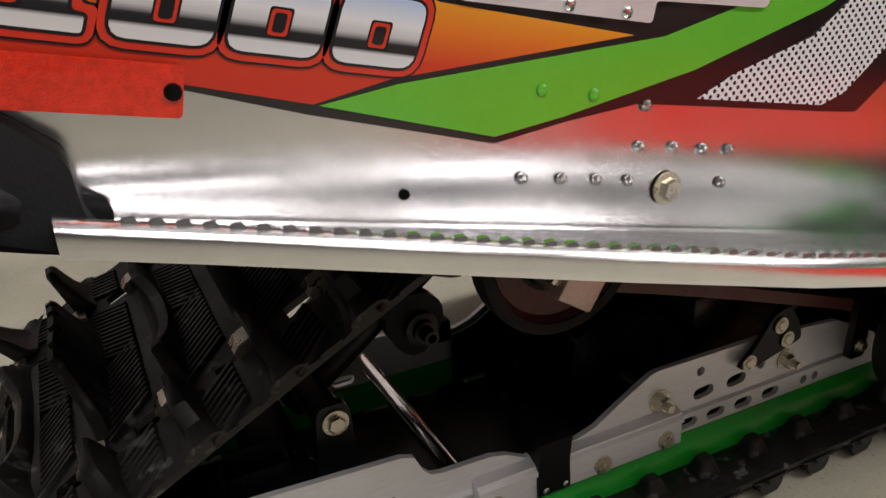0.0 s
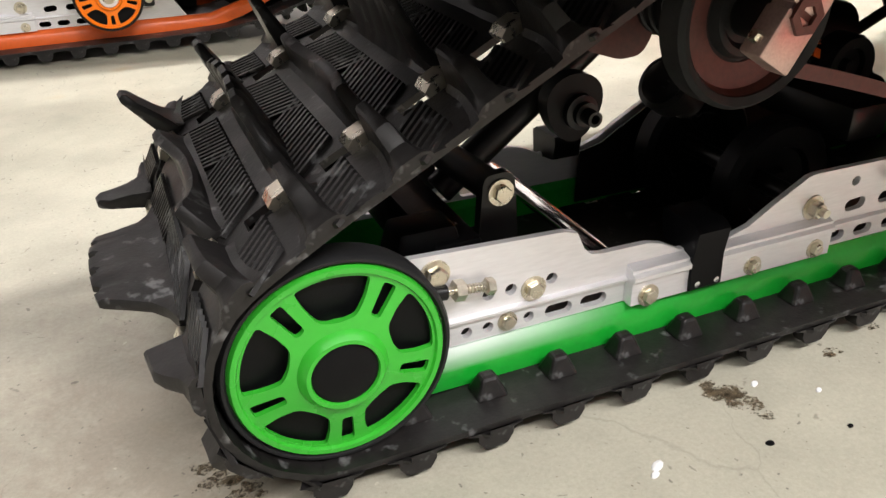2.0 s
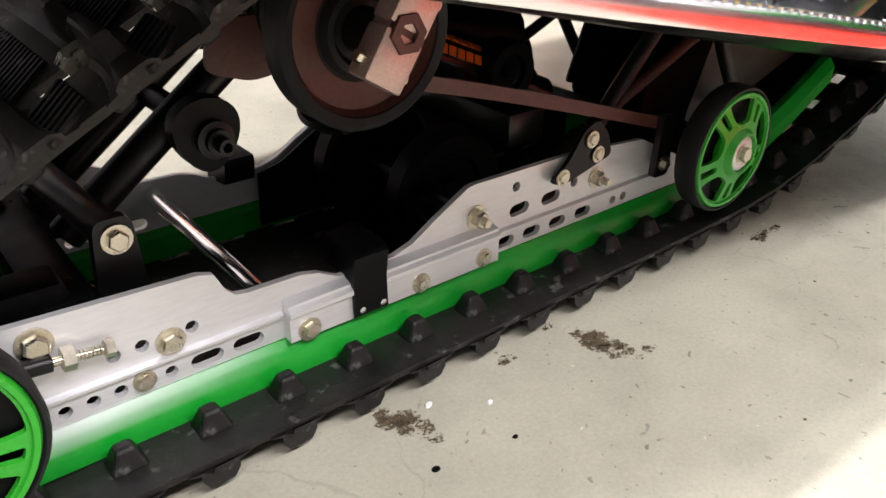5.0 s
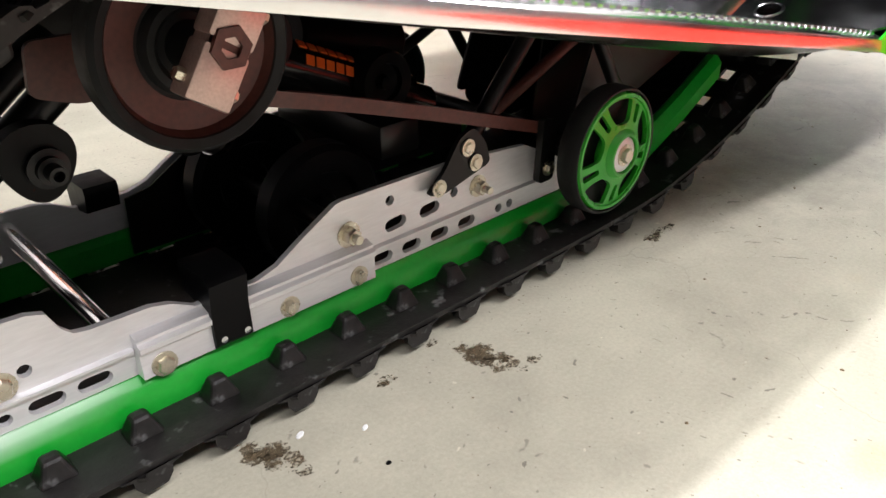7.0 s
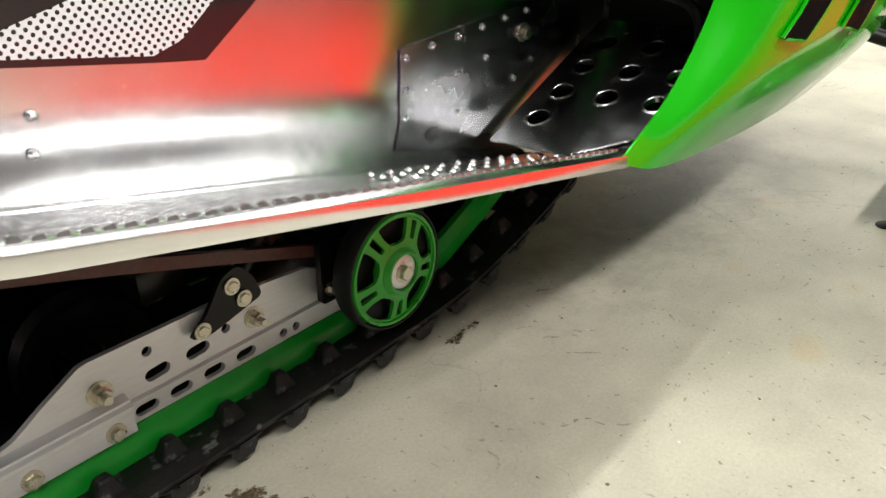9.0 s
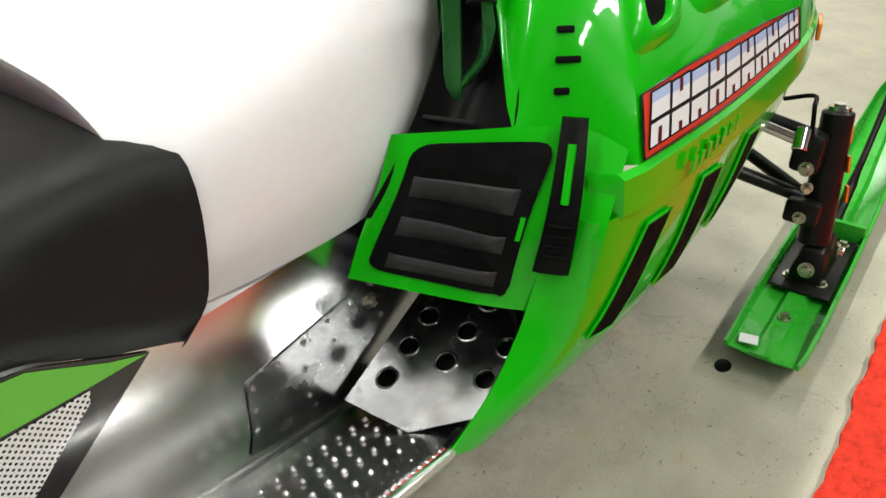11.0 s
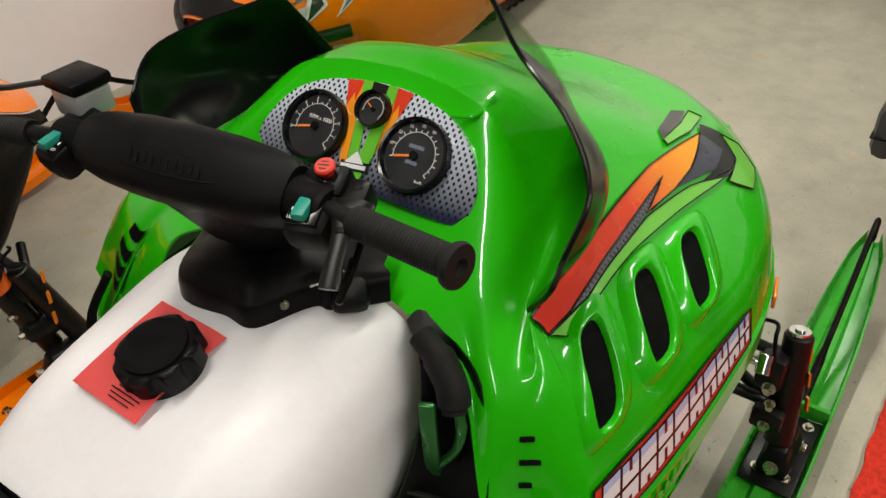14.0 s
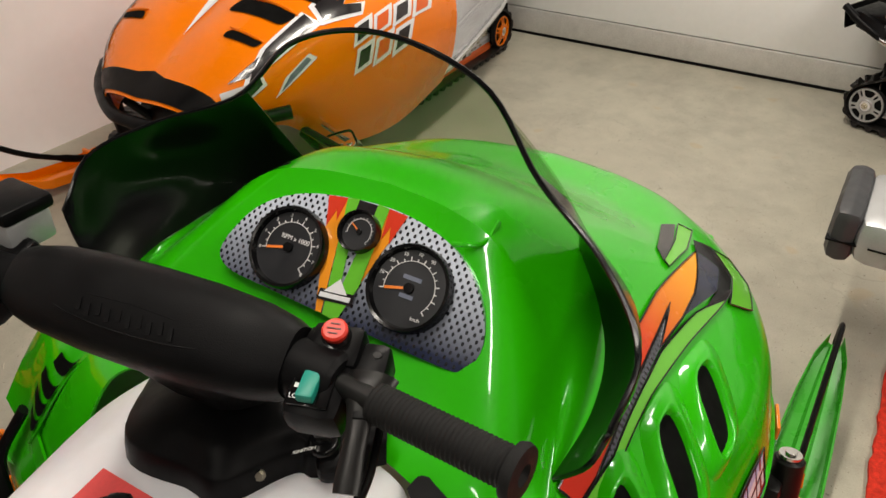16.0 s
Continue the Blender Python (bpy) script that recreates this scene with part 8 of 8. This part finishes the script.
def wedge_body(sled):
    """Low orange wedge hood with fender ridges, grille, bumper, lamp pod, vents and prints."""
    bm = B()
    sides = {}
    for s in (-1, 1):
        sides[s] = Patch(WEDGE, s < 0)
        sides[s].mesh(bm, 48, 40)
    bmesh.ops.remove_doubles(bm, verts=bm.verts[:], dist=0.0015)
    sheet(bm, 0.003)
    hood = part("hood", bm, ORANGE, sled, "glossy orange wedge hood")
    bm = B()
    pts = spline([(2.05, -0.40, 0.445), (2.17, -0.29, 0.430), (2.28, -0.12, 0.418), (2.30, 0.0, 0.415), (2.28, 0.12, 0.418), (2.17, 0.29, 0.430), (2.05, 0.40, 0.445)], 6)
    pipe(bm, pts, 0.021, 10)
    part("front_bumper", bm, BLACK, sled, "black curved front bumper")
    bm = B()
    rod(bm, (2.20, 0.14, 0.42), (2.10, 0.12, 0.30), 0.014)
    rod(bm, (2.20, -0.14, 0.42), (2.10, -0.12, 0.30), 0.014)
    box(bm, (2.02, 0, 0.33), (0.24, 0.36, 0.12), bevel=0.03)
    part("bumper_mount", bm, BLACK, sled)
    # lamp pod
    m = Matrix.Translation((1.735, 0, 0.765)) @ pose(0, 0, 0, 0, 52, 0) @ Matrix.Diagonal((0.72, 1.25, 1, 1))
    bm = B()
    lathe(bm, [(0.128, -0.10), (0.140, -0.02), (0.138, 0.006), (0.130, 0.012), (0.120, 0.008), (0.118, -0.02)], m, 40)
    pod = part("lamp_pod", bm, ORANGE, hood, "orange moulded lamp pod")
    bm = B()
    lathe(bm, [(0.119, 0.002), (0.10, 0.016), (0.06, 0.028), (0, 0.033)], m, 40)
    part("headlight", bm, BLACK_GLOSS, pod, "dark smoked headlight lens")
    for s in (-1, 1):
        P = sides[s]
        o = 1.0 if P.normal(0.5, 0.3).z > 0 else -1.0

        def print_shape(pts, mat, off, name="print", label=""):
            bm = B()
            P.decal(bm, pts, off, o, 0.04)
            part(name, bm, mat, hood, label)

        print_shape([(0.02, 0.0), (0.19, 0.0), (0.165, 0.10), (0.11, 0.22), (0.115, 0.36), (0.145, 0.44), (0.13, 0.60), (0.02, 0.70)], BLACK, 0.004, "grille", "black front grille")
        print_shape([(0.17, 0.46), (0.25, 0.52), (0.20, 0.60), (0.14, 0.57)], SILVER, 0.004, "marker_lamp", "small clear corner lamp")
        print_shape([(0.21, 0.44), (0.36, 0.43), (0.27, 0.49)], BLACK_DECAL, 0.0035)
        for u, v, lu, lv in ((0.385, 0.31, 0.024, 0.080), (0.50, 0.27, 0.034, 0.120), (0.625, 0.36, 0.034, 0.055)):
            bm = B()
            P.decal(bm, rounded([(u - lu, v - lv), (u + lu * 0.6, v - lv * 0.9), (u + lu * 1.3, v + lv), (u - lu * 0.3, v + lv * 0.9)], 0.03), 0.004, o, 0.04)
            vent = part("hood_vent", bm, HOLE_SHADE, hood, "black hood vent")
            bm = B()
            pts = [P.at(u + lu * (1.0 + 0.3 * k / 5), v - lv + 2 * lv * k / 5) + P.normal(u, v) * o * 0.005 for k in range(6)]
            pipe(bm, pts, [0.002] + [0.007] * 4 + [0.002], 8)
            part("vent_lip", bm, ORANGE, vent)
        # arrow along the middle
        print_shape([(0.36, 0.0), (0.60, 0.0), (0.60, 0.035)], WHITE_DECAL, 0.003)
        print_shape([(0.545, 0.012), (0.64, 0.02), (0.63, 0.10), (0.60, 0.135), (0.575, 0.07)], GREY_DECAL if s < 0 else SILVER, 0.0045)
        # bold slanted mark along the shoulder: white outline, black core
        for grow, mat, off in ((0.014, WHITE_DECAL, 0.003), (0.0, BLACK_DECAL, 0.0045)):
            g = grow
            print_shape([(0.215 - g, 0.60 + g), (0.300 + g, 0.56 + g), (0.300 + g, 0.51), (0.56 + g, 0.455 + g), (0.56, 0.395 - g), (0.40 - g, 0.42 - g), (0.29 - g, 0.475 - g), (0.25 - g, 0.53 - g)], mat, off, label="bold white and black print" if g else "")
            print_shape([(0.585 - g, 0.46 + g), (0.70, 0.50 + g), (0.715 + g, 0.47), (0.67, 0.44), (0.72 + g, 0.385), (0.69, 0.36 - g), (0.60 - g, 0.39 - g)], mat, off)
            print_shape([(0.725 - g, 0.44 + g), (0.83 + g, 0.46 + g), (0.87 + g, 0.38), (0.86, 0.345 - g), (0.745 - g, 0.36 - g)], mat, off)
        # two rows of leaning blocks on the side
        for r, (v0, n) in enumerate(((0.535, 4), (0.630, 3))):
            for k in range(n):
                u = 0.65 + 0.068 * k - 0.010 * r
                print_shape([(u - 0.010, v0 + 0.086), (u + 0.056, v0 + 0.072), (u + 0.078, v0 - 0.010), (u + 0.012, v0 + 0.002)], WHITE_DECAL, 0.003)
                print_shape([(u + 0.004, v0 + 0.070), (u + 0.046, v0 + 0.060), (u + 0.060, v0 + 0.008), (u + 0.020, v0 + 0.014)], ORANGE_RAIL if k % 2 else BLACK_DECAL, 0.0045)
        print_shape([(0.33, 0.66), (0.52, 0.58), (0.50, 0.545), (0.40, 0.585)], WHITE_DECAL, 0.003)
        print_shape([(0.36, 0.64), (0.50, 0.575), (0.49, 0.555), (0.42, 0.585)], GREY_DECAL, 0.0045)


def ridge_body(sled):
    """Orange hood over a deep black side skirt that tapers to the nose."""
    top, low = [], []
    for row in WEDGE:
        r = [(x + 0.045, y * 0.92, z + 0.075) for x, y, z in row]
        top.append(r[:4])
        x, y, z = r[3]
        lx, ly, lz = r[5]
        zb = max(0.25, min(lz, 0.30 + (x - 2.03) * 0.7))
        low.append([(x, y + 0.004, z - 0.004), (x, y + 0.022, z - 0.035), (x - 0.015, y * 1.0, (z + zb) / 2), (x - 0.03, y * 0.93, zb), (x - 0.06, 0.0, zb - 0.01)])
    hood = None
    for rows, mat, name, label in ((top, ORANGE, "hood", "orange hood with dark lines"), (low, BLACK, "side_skirt", "deep black side skirt")):
        bm = B()
        for s in (-1, 1):
            Patch(rows, s < 0).mesh(bm, 40, 16)
        bmesh.ops.remove_doubles(bm, verts=bm.verts[:], dist=0.0015)
        sheet(bm, 0.003)
        ob = part(name, bm, mat, sled, label)
        hood = hood or ob
    for s in (-1, 1):
        P = Patch(top, s < 0)
        o = 1.0 if P.normal(0.5, 0.3).z > 0 else -1.0
        for v0, w, u0, u1, mat in ((0.60, 0.05, 0.50, 0.72, GREY_DECAL), (0.72, 0.012, 0.20, 0.95, BLACK_DECAL), (0.52, 0.012, 0.40, 0.95, BLACK_DECAL), (0.88, 0.010, 0.25, 0.95, BLACK_DECAL)):
            bm = B()
            P.decal(bm, [(u0, v0 - w), (u1, v0 - w * 0.4), (u1, v0 + w), (u0, v0 + w)], 0.003, o, 0.05)
            part("hood_line", bm, mat, hood)


other_sled(pose(-0.72, 1.40, 0, 0, 0, 0), ORANGE, ORANGE_RAIL, BLACK, "orange and black snowmobile with orange shock sleeves", shocks=True, body=ridge_body)
other_sled(pose(4.52, 1.43, 0, 0, 0, 181), ORANGE, ORANGE_RAIL, ORANGE, "orange snowmobile with a black grille and white prints", screen=ORANGE_SMOKE, body=wedge_body)
other_sled(pose(4.55, -0.40, 0, 0, 0, -112) @ Matrix.Scale(0.95, 4), BLACK_GLOSS, BLACK, BLACK, "black snowmobile parked across by the garage door")


def silver_tail(sled):
    """Rounded silver tail body with a dark grey end cap and a seam."""
    bm = B()
    box(bm, (0.02, 0, 0.355), (0.62, 0.34, 0.135), bevel=0.045)
    body = part("tail_body", bm, SILVER, sled, "silver painted tail body")
    bm = B()
    box(bm, (0.05, 0, 0.352), (0.602, 0.343, 0.005))
    part("tail_seam", bm, BLACK, body)
    bm = B()
    box(bm, (-0.312, 0, 0.355), (0.07, 0.315, 0.15), bevel=0.030)
    part("end_cap", bm, GREY_CAP, body, "dark grey plastic end cap")
    bm = B()
    box(bm, (-0.312, 0, 0.345), (0.073, 0.318, 0.005), bevel=0.001)
    part("cap_seam", bm, BLACK, body)


silver_tail(other_sled(pose(2.90, -0.83, 0, 0, 0, -90), SILVER, BLACK, SILVER, "silver snowmobile with dark grey end cap on the carpet"))
